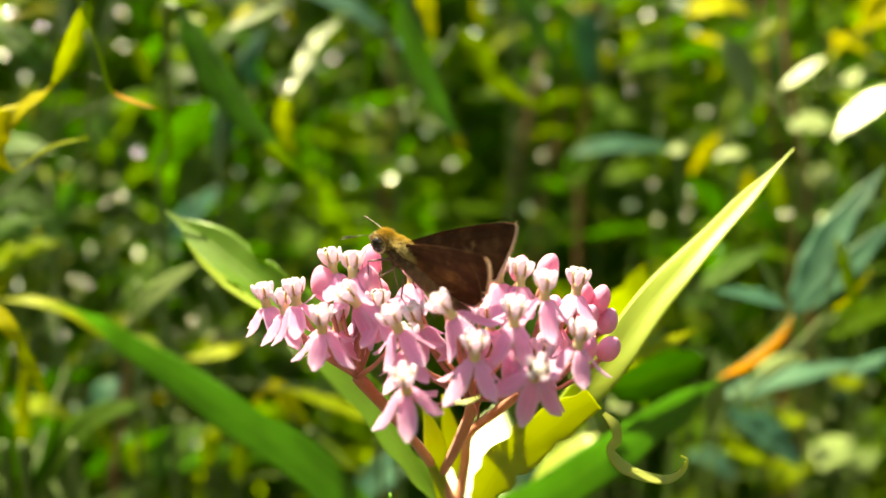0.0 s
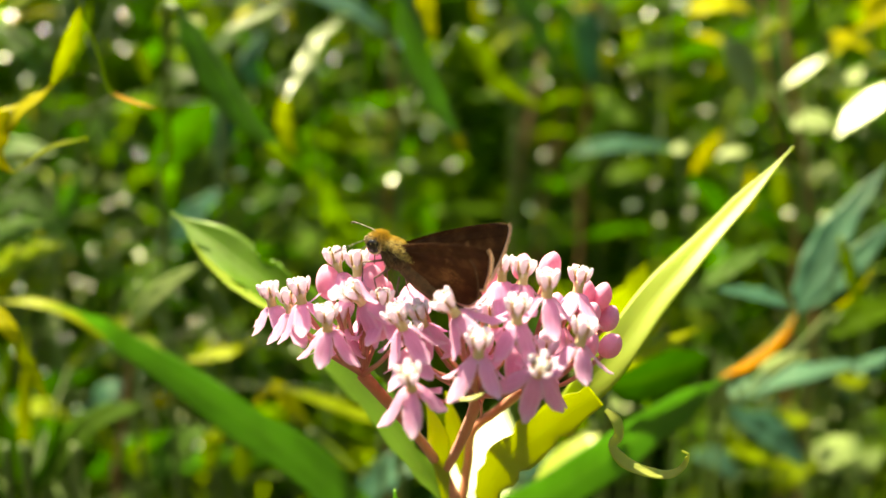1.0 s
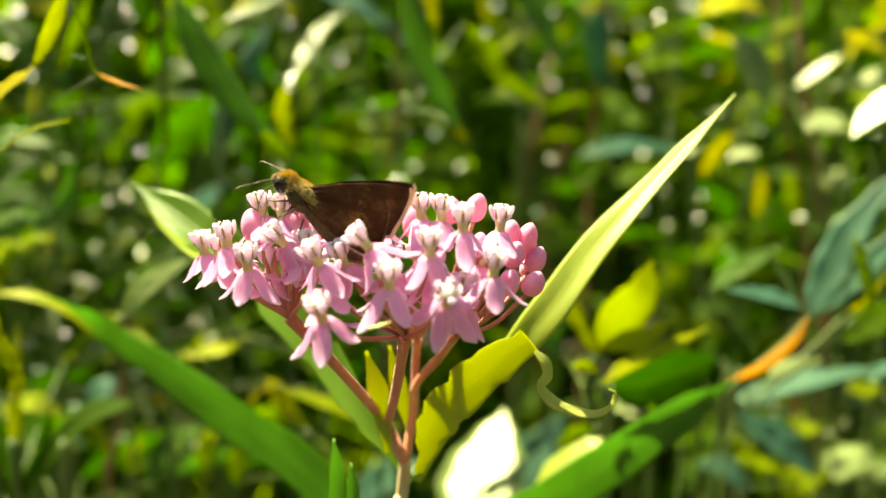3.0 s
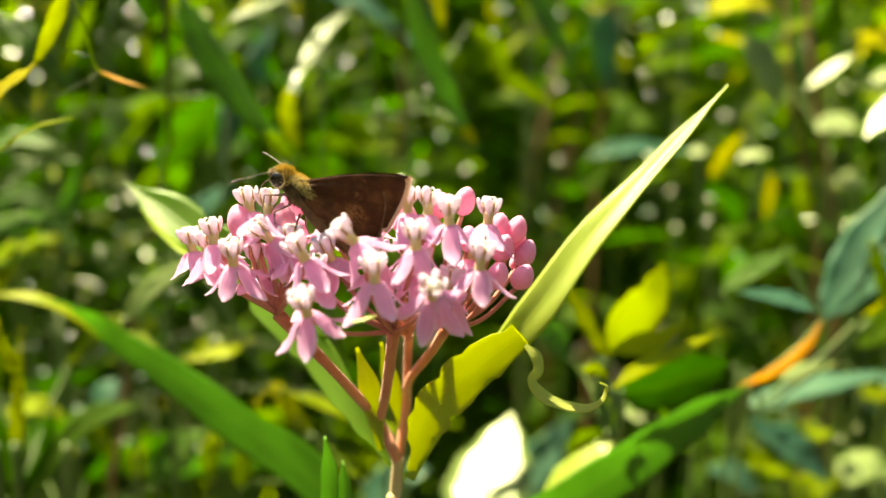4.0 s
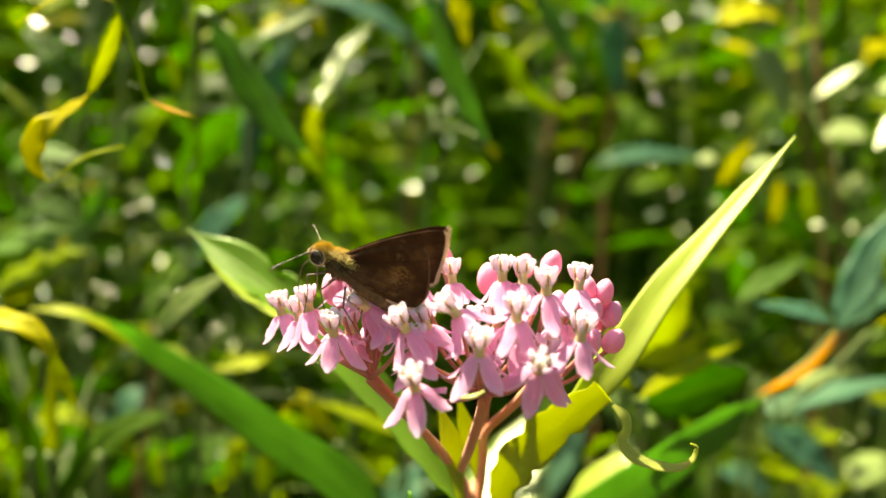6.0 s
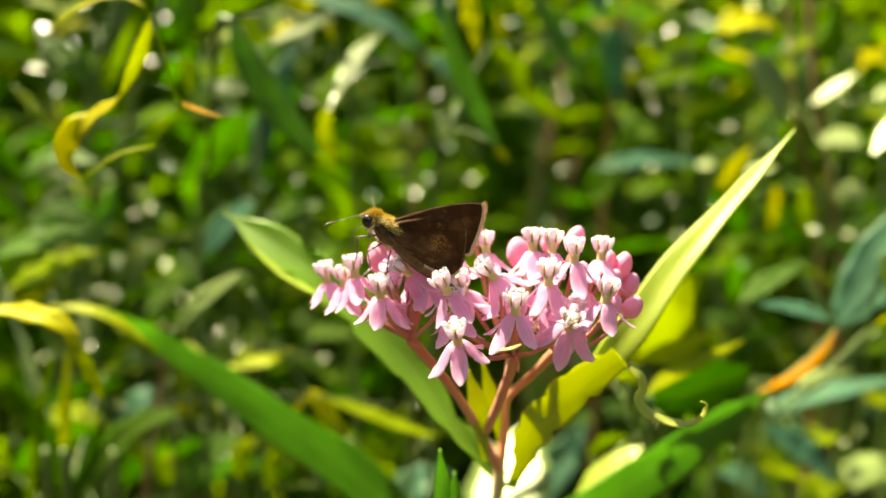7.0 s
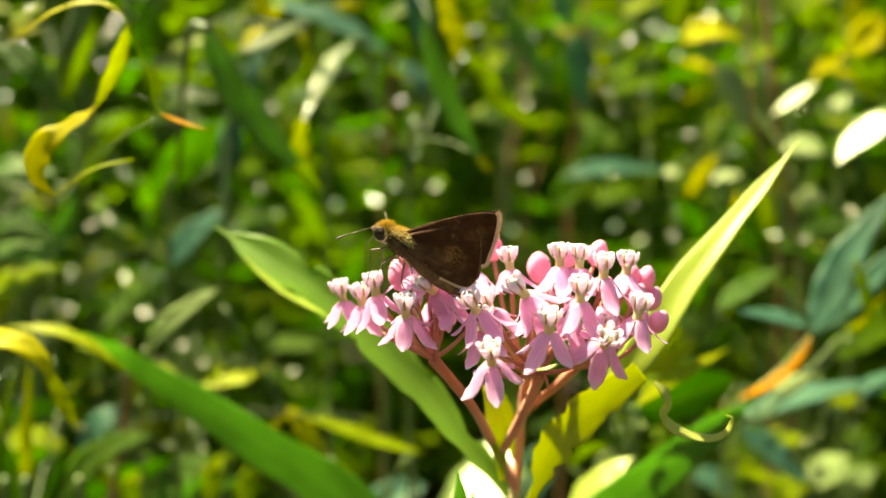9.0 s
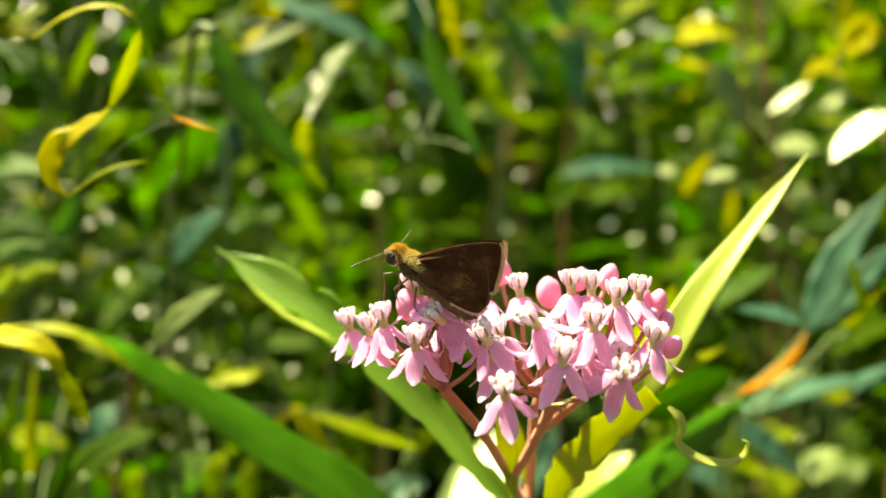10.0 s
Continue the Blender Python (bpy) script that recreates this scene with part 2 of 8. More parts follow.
def wing_material():
    """Dull brown scales with a faint paler band of spots and radiating veins."""
    def build(n, l, p, out):
        uv, sep = n.new("ShaderNodeUVMap"), n.new("ShaderNodeSeparateXYZ")
        l.new(uv.outputs[0], sep.inputs[0])
        scales, mott = noise_tex(n, l, 9000, 2), noise_tex(n, l, 380, 5)
        base = ramp(n, [(0.30, (0.042, 0.018, 0.008)), (0.50, (0.078, 0.034, 0.013)), (0.66, (0.15, 0.072, 0.027))])
        l.new(mott.outputs["Fac"], base.inputs[0])
        grit = ramp(n, [(0.3, (0.72, 0.72, 0.72)), (0.7, (1.2, 1.15, 1.05))])
        l.new(scales.outputs["Fac"], grit.inputs[0])
        col = mix(n, l, "MULTIPLY", 1.0, base.outputs[0], grit.outputs[0])
        band = ramp(n, [(0.52, (0, 0, 0)), (0.64, (1, 1, 1)), (0.76, (0, 0, 0))])
        l.new(sep.outputs[0], band.inputs[0])
        spot = noise_tex(n, l, 520, 2)
        keep = ramp(n, [(0.56, (0, 0, 0)), (0.68, (1, 1, 1))])
        l.new(spot.outputs["Fac"], keep.inputs[0])
        both = mix(n, l, "MULTIPLY", 1.0, band.outputs[0], keep.outputs[0])
        col = mix(n, l, "MIX", both, col, (0.30, 0.16, 0.06))
        # a golden dusting in the middle of the wing
        tc, flat, far = n.new("ShaderNodeTexCoord"), n.new("ShaderNodeMapping"), n.new("ShaderNodeVectorMath")
        flat.inputs["Scale"].default_value = (1, 0, 1)
        far.operation = "DISTANCE"
        far.inputs[1].default_value = (-0.0076, 0, 0.0024)
        l.new(tc.outputs["Object"], flat.inputs[0]); l.new(flat.outputs[0], far.inputs[0])
        glow = n.new("ShaderNodeMapRange")
        glow.inputs[1].default_value, glow.inputs[2].default_value, glow.inputs[4].default_value = 0.0024, 0.0004, 0.8
        l.new(far.outputs["Value"], glow.inputs[0])
        dust = ramp(n, [(0.46, (0, 0, 0)), (0.62, (1, 1, 1))])
        l.new(noise_tex(n, l, 2600, 4).outputs["Fac"], dust.inputs[0])
        col = mix(n, l, "MIX", mix(n, l, "MULTIPLY", 1.0, glow.outputs[0], dust.outputs[0]), col, (0.36, 0.20, 0.06))
        many = n.new("ShaderNodeMath"); many.operation = "MULTIPLY"; many.inputs[1].default_value = 75
        l.new(sep.outputs[1], many.inputs[0])
        wave = n.new("ShaderNodeMath"); wave.operation = "SINE"
        l.new(many.outputs[0], wave.inputs[0])
        ribs = n.new("ShaderNodeMapRange")
        ribs.inputs[1].default_value, ribs.inputs[2].default_value = 0.86, 1.0
        l.new(wave.outputs[0], ribs.inputs[0])
        both_h = n.new("ShaderNodeMath"); both_h.operation = "MULTIPLY_ADD"; both_h.inputs[1].default_value = 0.35
        l.new(scales.outputs["Fac"], both_h.inputs[0]); l.new(ribs.outputs[0], both_h.inputs[2])
        dark = ramp(n, [(0.0, (1, 1, 1)), (1.0, (0.74, 0.72, 0.70))])
        l.new(ribs.outputs[0], dark.inputs[0])
        l.new(mix(n, l, "MULTIPLY", 1.0, col, dark.outputs[0]), p.inputs["Base Color"])
        bump(n, l, p, both_h.outputs[0], 0.30, 0.00005)
        p.inputs["Roughness"].default_value = 0.58
        p.inputs["Specular IOR Level"].default_value = 0.1
        translucent(n, l, p, out, (0.13, 0.045, 0.016), 0.22)
    return material("wing", build)


MAT_WING = wing_material()
MAT_FRINGE = skin("wing_fringe", [(0.3, (0.70, 0.54, 0.36)), (0.7, (0.92, 0.80, 0.64))], 3000, 0.7, 0.00003, (1, 0.9, 0.8), 0.5)
MAT_BODY = skin("body_scales", [(0.3, (0.05, 0.026, 0.010)), (0.55, (0.15, 0.085, 0.03)), (0.72, (0.30, 0.17, 0.06))], 900, 0.85, 0.0001)
MAT_GOLD = skin("gold_hair", [(0.3, (0.58, 0.41, 0.06)), (0.55, (0.76, 0.60, 0.15)), (0.75, (0.88, 0.74, 0.30))], 1400, 0.6, 0.0001, (1, 1.0, 0.9), 0.34, 0.3)
MAT_GREY_HAIR = skin("tan_hair", [(0.3, (0.13, 0.080, 0.032)), (0.6, (0.30, 0.205, 0.085)), (0.75, (0.50, 0.38, 0.20))], 1400, 0.7, 0.0001, (1, 0.9, 0.7), 0.2)
MAT_EYE = skin("eye", [(0.3, (0.008, 0.006, 0.005)), (0.7, (0.02, 0.014, 0.01))], 2500, 0.18, 0.00001)
MAT_EYE_RING = skin("eye_ring", [(0.3, (0.55, 0.44, 0.22)), (0.7, (0.74, 0.64, 0.40))], 2500, 0.6, 0.00002)
MAT_LEG = skin("leg", [(0.3, (0.07, 0.04, 0.025)), (0.7, (0.20, 0.12, 0.07))], 2000, 0.5, 0.00002)
MAT_ANTENNA = skin("antenna", [(0.42, (0.03, 0.022, 0.012)), (0.55, (0.36, 0.30, 0.16))], 1800, 0.5, 0.00002)
MAT_CLUB = skin("antenna_club", [(0.40, (0.03, 0.02, 0.012)), (0.66, (0.20, 0.13, 0.07))], 900, 0.5, 0.00002)


# ---- mesh helpers ----
WHERE = {}


def part(name, data, mat, parent=None, label="", m=None):
    """One mesh object at the pose m (in the world), under a thing or a part."""
    if isinstance(data, bmesh.types.BMesh):
        me = bpy.data.meshes.new(name)
        data.to_mesh(me)
        data.free()
        data = me
    if mat and not data.materials:
        data.materials.append(mat)
    ob = new(name, data)
    m = m or Matrix()
    WHERE[ob] = m
    if parent:
        ob.parent = parent
        ob.matrix_basis = WHERE[parent].inverted() @ m
    else:
        ob.matrix_basis = m
    return tagged(ob, label)


def thing(name, at, label, category, group="", kind=""):
    ob = new(name)
    ob.empty_display_size = 0.01
    ob.matrix_basis = Matrix.Translation(at)
    WHERE[ob] = Matrix.Translation(at)
    return tagged(ob, label, category, group, kind)


def spline(points, n):
    """n + 1 points of a smooth curve through the given ones."""
    P = [Vector(p) for p in points]
    P = [P[0] * 2 - P[1]] + P + [P[-1] * 2 - P[-2]]
    out, k = [], len(P) - 3
    for i in range(n + 1):
        u = i / n * k
        j = min(int(u), k - 1)
        u -= j
        a, b, c, d = P[j:j + 4]
        out.append(0.5 * (2 * b + (c - a) * u + (2 * a - 5 * b + 4 * c - d) * u * u + (3 * b - a - 3 * c + d) * u ** 3))
    return out


def ring_mesh(rings, closed=True, caps=True):
    """A bmesh from rings of points, each as long as the next."""
    bm = bmesh.new()
    rows = [[bm.verts.new(p) for p in r] for r in rings]
    n = len(rows[0])
    for a, b in zip(rows, rows[1:]):
        for i in range(n if closed else n - 1):
            j = (i + 1) % n
            bm.faces.new((a[i], a[j], b[j], b[i]))
    if caps and closed:
        bm.faces.new(rows[0][::-1])
        bm.faces.new(rows[-1])
    for f in bm.faces:
        f.smooth = True
    return bm


def tube(points, radii, sides=8, n=None, bumps=0.0):
    """A round rod along a smooth curve; radii are spread along it."""
    n = n or max(3, 4 * (len(points) - 1))
    path = spline(points, n)
    rings, side = [], Vector((0.37, 0.9, 0.21))
    for i, p in enumerate(path):
        way = (path[min(i + 1, n)] - path[max(i - 1, 0)]).normalized()
        x = way.cross(side).normalized()
        side = x.cross(way)
        u = i / n * (len(radii) - 1)
        k = min(int(u), len(radii) - 2) if len(radii) > 1 else 0
        r = radii[k] + (radii[min(k + 1, len(radii) - 1)] - radii[k]) * (u - k)
        r *= 1 + bumps * noise.noise(p * 300)
        rings.append([p + (x * math.cos(a) + side * math.sin(a)) * r for a in (2 * math.pi * s / sides for s in range(sides))])
    return ring_mesh(rings)


def blade(path, widths, up, fold=0.25, wavy=0.0, thick=0.00025, cols=8, rows=22, twist=0.0, seed=0, bite=None):
    """A leaf: a sheet with two faces along a curve, folded along its midrib, with a wavy margin. up: the way its face looks, or two such, at its foot and its tip."""
    mid = spline(path, rows)
    turn = [Vector(u) for u in up] if isinstance(up[0], tuple) else [Vector(up)] * 2
    bm = bmesh.new()
    uvl = bm.loops.layers.uv.new("UVMap")
    sheets = ([], [])
    for i, p in enumerate(mid):
        t = i / rows
        way = (mid[min(i + 1, rows)] - mid[max(i - 1, 0)]).normalized()
        up = turn[0].lerp(turn[1], t * t * (3 - 2 * t))
        side = way.cross(up).normalized()
        face = side.cross(way).normalized()
        if twist:
            q = Matrix.Rotation(twist * t, 3, way)
            side, face = q @ side, q @ face
        u = t * (len(widths) - 1)
        k = min(int(u), len(widths) - 2)
        f = u - k
        f = f * f * (3 - 2 * f)
        w = 0.5 * (widths[k] * (1 - f) + widths[k + 1] * f)
        for s, sheet in enumerate(sheets):
            row = []
            for j in range(cols + 1):
                v = 2 * j / cols - 1
                edge = w * (bite(t, v) if bite else 1.0)
                ripple = wavy * w * abs(v) ** 2 * math.sin(t * 23 + seed * 2.1 + (1.3 if v > 0 else 0))
                lift = fold * w * abs(v) ** 1.3 + ripple + 0.04 * w * noise.noise(Vector((t * 9, v * 2, seed)))
                q = p + side * (v * edge * math.sqrt(max(0.05, 1 - fold * fold * v * v))) + face * (lift + (thick if s == 0 else 0) * (1 - 0.9 * abs(v) ** 6))
                row.append((bm.verts.new(q), t, j / cols))
            sheet.append(row)
    for s, sheet in enumerate(sheets):
        for a, b in zip(sheet, sheet[1:]):
            for j in range(cols):
                q = [a[j], a[j + 1], b[j + 1], b[j]]
                q = q if s else q[::-1]
                f = bm.faces.new([x[0] for x in q])
                f.smooth = True
                for loop, x in zip(f.loops, q):
                    loop[uvl].uv = (x[1], x[2])
    a, b = sheets
    for j in (0, cols):
        for i in range(rows):
            q = [a[i][j], b[i][j], b[i + 1][j], a[i + 1][j]]
            f = bm.faces.new([x[0] for x in q])
            for loop, x in zip(f.loops, q):
                loop[uvl].uv = (x[1], x[2])
    bmesh.ops.recalc_face_normals(bm, faces=bm.faces)
    return bm


def egg(rx, ry, rz, seg=14, rings=9, shape=None):
    """A rounded body; shape(v) bends each point."""
    bm = bmesh.new()
    bmesh.ops.create_uvsphere(bm, u_segments=seg, v_segments=rings, radius=1)
    for v in bm.verts:
        v.co = Vector((v.co.x * rx, v.co.y * ry, v.co.z * rz))
        if shape:
            v.co = shape(v.co)
    for f in bm.faces:
        f.smooth = True
    return bm


def upright(axis, spin=0.0):
    """A turn that takes z to axis."""
    return Vector((0, 0, 1)).rotation_difference(Vector(axis).normalized()).to_matrix().to_4x4() @ pose(0, 0, 0, 0, 0, spin)


# ---- ground ----
def ground():
    bm = bmesh.new()
    n, half = 60, 1.0
    def place(i):
        s = 2 * i / n - 1
        return math.copysign(abs(s) ** 4 * 400 + abs(s) * 3, s)
    grid = [[bm.verts.new((place(i), place(j), 0.03 * noise.noise(Vector((place(i) * 3, place(j) * 3, 0))) if abs(place(i)) < 6 and abs(place(j)) < 6 else 0)) for j in range(n + 1)] for i in range(n + 1)]
    for i in range(n):
        for j in range(n):
            bm.faces.new((grid[i][j], grid[i + 1][j], grid[i + 1][j + 1], grid[i][j + 1])).smooth = True
    g = part("ground", bm, MAT_SOIL)
    return tagged(g, "dark damp soil under the undergrowth", "ground", kind="structure")



def backdrop_ring():
    """Added ring of dark bushes that closes the view and cuts low sky light."""
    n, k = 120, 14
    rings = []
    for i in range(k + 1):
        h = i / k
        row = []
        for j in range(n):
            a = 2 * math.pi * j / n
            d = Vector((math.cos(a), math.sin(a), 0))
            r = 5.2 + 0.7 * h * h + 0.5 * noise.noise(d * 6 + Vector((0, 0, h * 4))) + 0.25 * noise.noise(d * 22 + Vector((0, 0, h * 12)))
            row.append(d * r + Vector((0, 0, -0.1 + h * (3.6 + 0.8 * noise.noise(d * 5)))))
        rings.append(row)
    tagged(part("backdrop", ring_mesh(rings, caps=False), MAT_BACKDROP), "added dark green ring of bushes that cuts low sky light", "bushes", kind="structure")


ground()
backdrop_ring()


# ---- the milkweed ----
MM = 0.001


def petal_mesh(seed):
    """One reflexed corolla lobe: it leaves the neck, folds down and flicks out at the tip."""
    rnd = random.Random(seed)
    k, out = rnd.uniform(0.86, 1.08), rnd.uniform(0.0, 1.3)
    path = [(0.5 * MM, 0, -2.1 * MM), (1.25 * MM, 0, -2.3 * MM), (1.9 * MM, 0, -3.2 * MM), ((2.5 + out * 0.3) * MM, 0, -4.7 * k * MM), ((3.2 + out * 0.7) * MM, 0, -5.9 * k * MM), ((4.1 + out) * MM, 0, -6.7 * k * MM)]
    bm = blade(path, [1.0 * MM, 1.7 * MM, 2.5 * MM, 2.8 * MM, 2.4 * MM, 0.5 * MM], (1, 0, 0.25), fold=-0.14, wavy=0.07, thick=0.06 * MM, cols=6, rows=10, seed=seed)
    me = bpy.data.meshes.new("petal")
    bm.to_mesh(me); bm.free()
    me.materials.append(MAT_PETAL)
    return me


def hood_mesh():
    """A scoop open towards the flower's axis, with two raised ears at the mouth."""
    def shape(v):
        h = (v.z / (1.30 * MM) + 1) / 2
        x = v.x
        if x < 0:
            x = -x * 0.25 * (0.3 + h) - 0.12 * MM * (1 - h)
        x += 0.90 * MM + 0.76 * MM * h ** 1.3
        y = v.y * (0.70 + 0.58 * h)
        z = v.z + 0.50 * MM * h * abs(v.y / (0.68 * MM)) ** 2
        return Vector((x, y, z + 0.70 * MM))
    bm = egg(0.58 * MM, 0.66 * MM, 1.26 * MM, 12, 9, shape)
    me = bpy.data.meshes.new("hood")
    bm.to_mesh(me); bm.free()
    me.materials.append(MAT_HOOD)
    return me


def horn_mesh():
    bm = tube([(1.25 * MM, 0, 0.1 * MM), (1.2 * MM, 0, 1.2 * MM), (0.75 * MM, 0, 2.0 * MM), (0.2 * MM, 0, 1.9 * MM)], [0.16 * MM, 0.15 * MM, 0.11 * MM, 0.04 * MM], 6, 8)
    me = bpy.data.meshes.new("horn")
    bm.to_mesh(me); bm.free()
    me.materials.append(MAT_HORN)
    return me


def column_mesh():
    """The flower's middle: a five-angled drum with a flat white head."""
    rings = []
    for z, r in ((-1.4, 0.55), (-0.8, 0.8), (0.2, 1.0), (1.0, 0.98), (1.35, 0.8), (1.42, 0.3)):
        rings.append([Vector((r * (1 + 0.10 * math.cos(5 * a)) * math.cos(a), r * (1 + 0.10 * math.cos(5 * a)) * math.sin(a), z)) * MM for a in (2 * math.pi * s / 20 for s in range(20))])
    bm = ring_mesh(rings)
    me = bpy.data.meshes.new("column")
    bm.to_mesh(me); bm.free()
    me.materials.append(MAT_COLUMN)
    return me


def neck_mesh():
    bm = ring_mesh([[Vector((r * math.cos(a), r * math.sin(a), z)) * MM for a in (2 * math.pi * s / 12 for s in range(12))] for z, r in ((-2.9, 0.5), (-2.5, 0.72), (-2.0, 0.80), (-1.5, 0.72), (-0.9, 0.80), (-0.3, 0.95))])
    me = bpy.data.meshes.new("flower")
    bm.to_mesh(me); bm.free()
    me.materials.append(MAT_NECK)
    return me


def slit_mesh():
    bm = egg(0.20 * MM, 0.17 * MM, 0.95 * MM, 8, 6, lambda v: v + Vector((1.22 * MM, 0, 0.55 * MM)))
    me = bpy.data.meshes.new("anther_slit")
    bm.to_mesh(me); bm.free()
    me.materials.append(MAT_ANTHER)
    return me


PETALS = [petal_mesh(s) for s in range(7)]
HOOD, HORN, COLUMN, NECK, SLIT = hood_mesh(), horn_mesh(), column_mesh(), neck_mesh(), slit_mesh()

BASE = Vector((0.004, 0.150, 0.0))
milkweed = thing("milkweed", BASE, "tall pink swamp milkweed in full bloom with buds and lance leaves", "plant")
STEM_TOP = Vector((-0.0008, 0.1170, 0.9422))
NODES = {"left": Vector((-0.0129, 0.0997, 0.9664)), "front": Vector((0.0049, 0.0992, 0.9632)), "back": Vector((0.0126, 0.1066, 0.9616)), "rear": Vector((0.0056, 0.1161, 0.9582))}
FORK = Vector((0.0025, 0.1171, 0.9344))
part("stem", tube([BASE - Vector((0, 0, 0.03)), (0.003, 0.149, 0.30), (0.0, 0.142, 0.58), (-0.002, 0.132, 0.78), (-0.001, 0.1225, 0.88), Vector((0.0007, 0.1168, 0.9223)), Vector((0.0017, 0.1171, 0.9283)), FORK], [4.5 * MM, 3.8 * MM, 3.0 * MM, 2.3 * MM, 1.6 * MM, 1.25 * MM, 1.2 * MM, 1.1 * MM], 12, 56, 0.06), MAT_STEM, milkweed, "tan-green upright stem")
part("node", egg(1.25 * MM, 1.25 * MM, 1.0 * MM, 14, 9, lambda v: v + FORK), MAT_STEM, milkweed, "swollen joint of the stem")
def peduncle(points, r):
    part("peduncle", tube(points, [0.86 * v for v in r], 10, 18, 0.08), MAT_PEDUNCLE, milkweed, "reddish tan flower stalk")
peduncle([FORK, Vector((0.0015, 0.1161, 0.9376)), STEM_TOP, Vector((-0.0061, 0.1053, 0.9556)), NODES["left"]], [1.15 * MM, 1.15 * MM, 1.1 * MM, 0.95 * MM, 1.2 * MM])
peduncle([STEM_TOP + Vector((0, 0, -0.001)), Vector((0.0015, 0.1107, 0.9487)), Vector((0.0038, 0.1029, 0.9581)), NODES["front"]], [0.9 * MM, 1.0 * MM, 1.05 * MM, 1.25 * MM])
peduncle([FORK + Vector((0, 0.0006, 0)), Vector((0.0041, 0.1201, 0.9430)), Vector((0.0048, 0.1198, 0.9486)), Vector((0.0092, 0.1138, 0.9552)), NODES["back"]], [1.1 * MM, 1.1 * MM, 1.0 * MM, 0.95 * MM, 1.1 * MM])
peduncle([Vector((0.0044, 0.1205, 0.9462)), Vector((0.0049, 0.1194, 0.9531)), NODES["rear"]], [1.0 * MM, 0.9 * MM, 1.0 * MM])


def pedicel(node, foot, parent, sag=0.3):
    a, b = Vector(node), Vector(foot)
    midp = a.lerp(b, 0.55) + Vector((0, 0, -sag * 0.25 * (b - a).length)) + (b - a).cross(Vector((0, 0, 1))) * 0.05
    part("pedicel", tube([a, midp, b], [0.42 * MM, 0.34 * MM, 0.38 * MM], 7, 8), MAT_PEDICEL, parent, "thin salmon pink flower stalk")


def flower(at, axis, node, spin, size=1.0, droop=1.0):
    """A milkweed flower: crown of five hoods above, five petals folded back below."""
    at = Vector(at)
    m = Matrix.Translation(at) @ upright(axis, spin) @ Matrix.Scale(size, 4)
    rnd = random.Random(int(at.x * 1e5) * 31 + int(at.z * 1e5))
    f = part("flower", NECK, None, milkweed, "pink milkweed flower with white crown", m)
    part("column", COLUMN, None, f, "", m)
    for k in range(5):
        turn = m @ pose(0, 0, 0, 0, 0, 72 * k + rnd.uniform(-4, 4))
        part("hood", HOOD, None, f, "", turn @ pose(0, 0, 0, 0, rnd.uniform(-5, 7), 0))
        part("horn", HORN, None, f, "", turn)
        part("anther_slit", SLIT, None, f, "", m @ pose(0, 0, 0, 0, 0, 72 * k + 36))
        part("petal", PETALS[rnd.randrange(len(PETALS))], None, f, "", m @ pose(0, 0, 0, 0, 0, 72 * k + 36 + rnd.uniform(-7, 7)) @ pose(0.35 * MM, 0, -2.2 * MM, rnd.uniform(-5, 5), rnd.uniform(-9, 5) * droop, 0) @ pose(-0.35 * MM, 0, 2.2 * MM))
    pedicel(node, m @ Vector((0, 0, -2.8 * MM)), f)
    return f


# centre of each crown, the way it looks, the stalk it hangs on, its turn
FLOWERS = [
    ((-0.0049, 0.0841, 0.9712), (-0.10, -0.42, 0.9), "front", 20), ((0.0042, 0.0864, 0.9751), (0.02, -0.22, 1), "front", 54), ((0.0120, 0.0836, 0.9726), (0.10, -0.85, 0.75), "front", 5),
    ((0.0185, 0.0888, 0.9760), (0.20, -0.15, 1), "back", 30), ((-0.0170, 0.0932, 0.9770), (0.02, -0.25, 1), "left", 12), ((-0.0284, 0.1063, 0.9777), (-0.18, 0.0, 1), "left", 40),
    ((0.0096, 0.0893, 0.9790), (0.02, -0.18, 1), "front", 50), ((0.0142, 0.0928, 0.9819), (0.03, -0.12, 1), "back", 22), ((0.0200, 0.0996, 0.9812), (0.12, 0.05, 1), "back", 48),
]
FLOWERS += [
    ((-0.0136, 0.0966, 0.9796), (-0.62, -0.30, 0.72), "left", 64), ((0.0001, 0.0892, 0.9797), (-0.62, -0.25, 0.75), "front", 33), ((-0.0040, 0.0957, 0.9768), (-0.3, -0.2, 0.9), "front", 11),
    ((-0.0068, 0.0908, 0.9776), (-0.35, -0.25, 0.9), "left", 44), ((-0.0169, 0.1015, 0.9840), (-0.20, 0.10, 1), "left", 15), ((-0.0135, 0.1004, 0.9836), (-0.05, 0.15, 1), "left", 60),
    ((-0.0221, 0.0997, 0.9796), (-0.12, -0.05, 1), "left", 26), ((0.0081, 0.0970, 0.9834), (0.0, 0.10, 1), "rear", 8), ((0.0112, 0.0960, 0.9831), (0.1, 0.12, 1), "rear", 37),
]
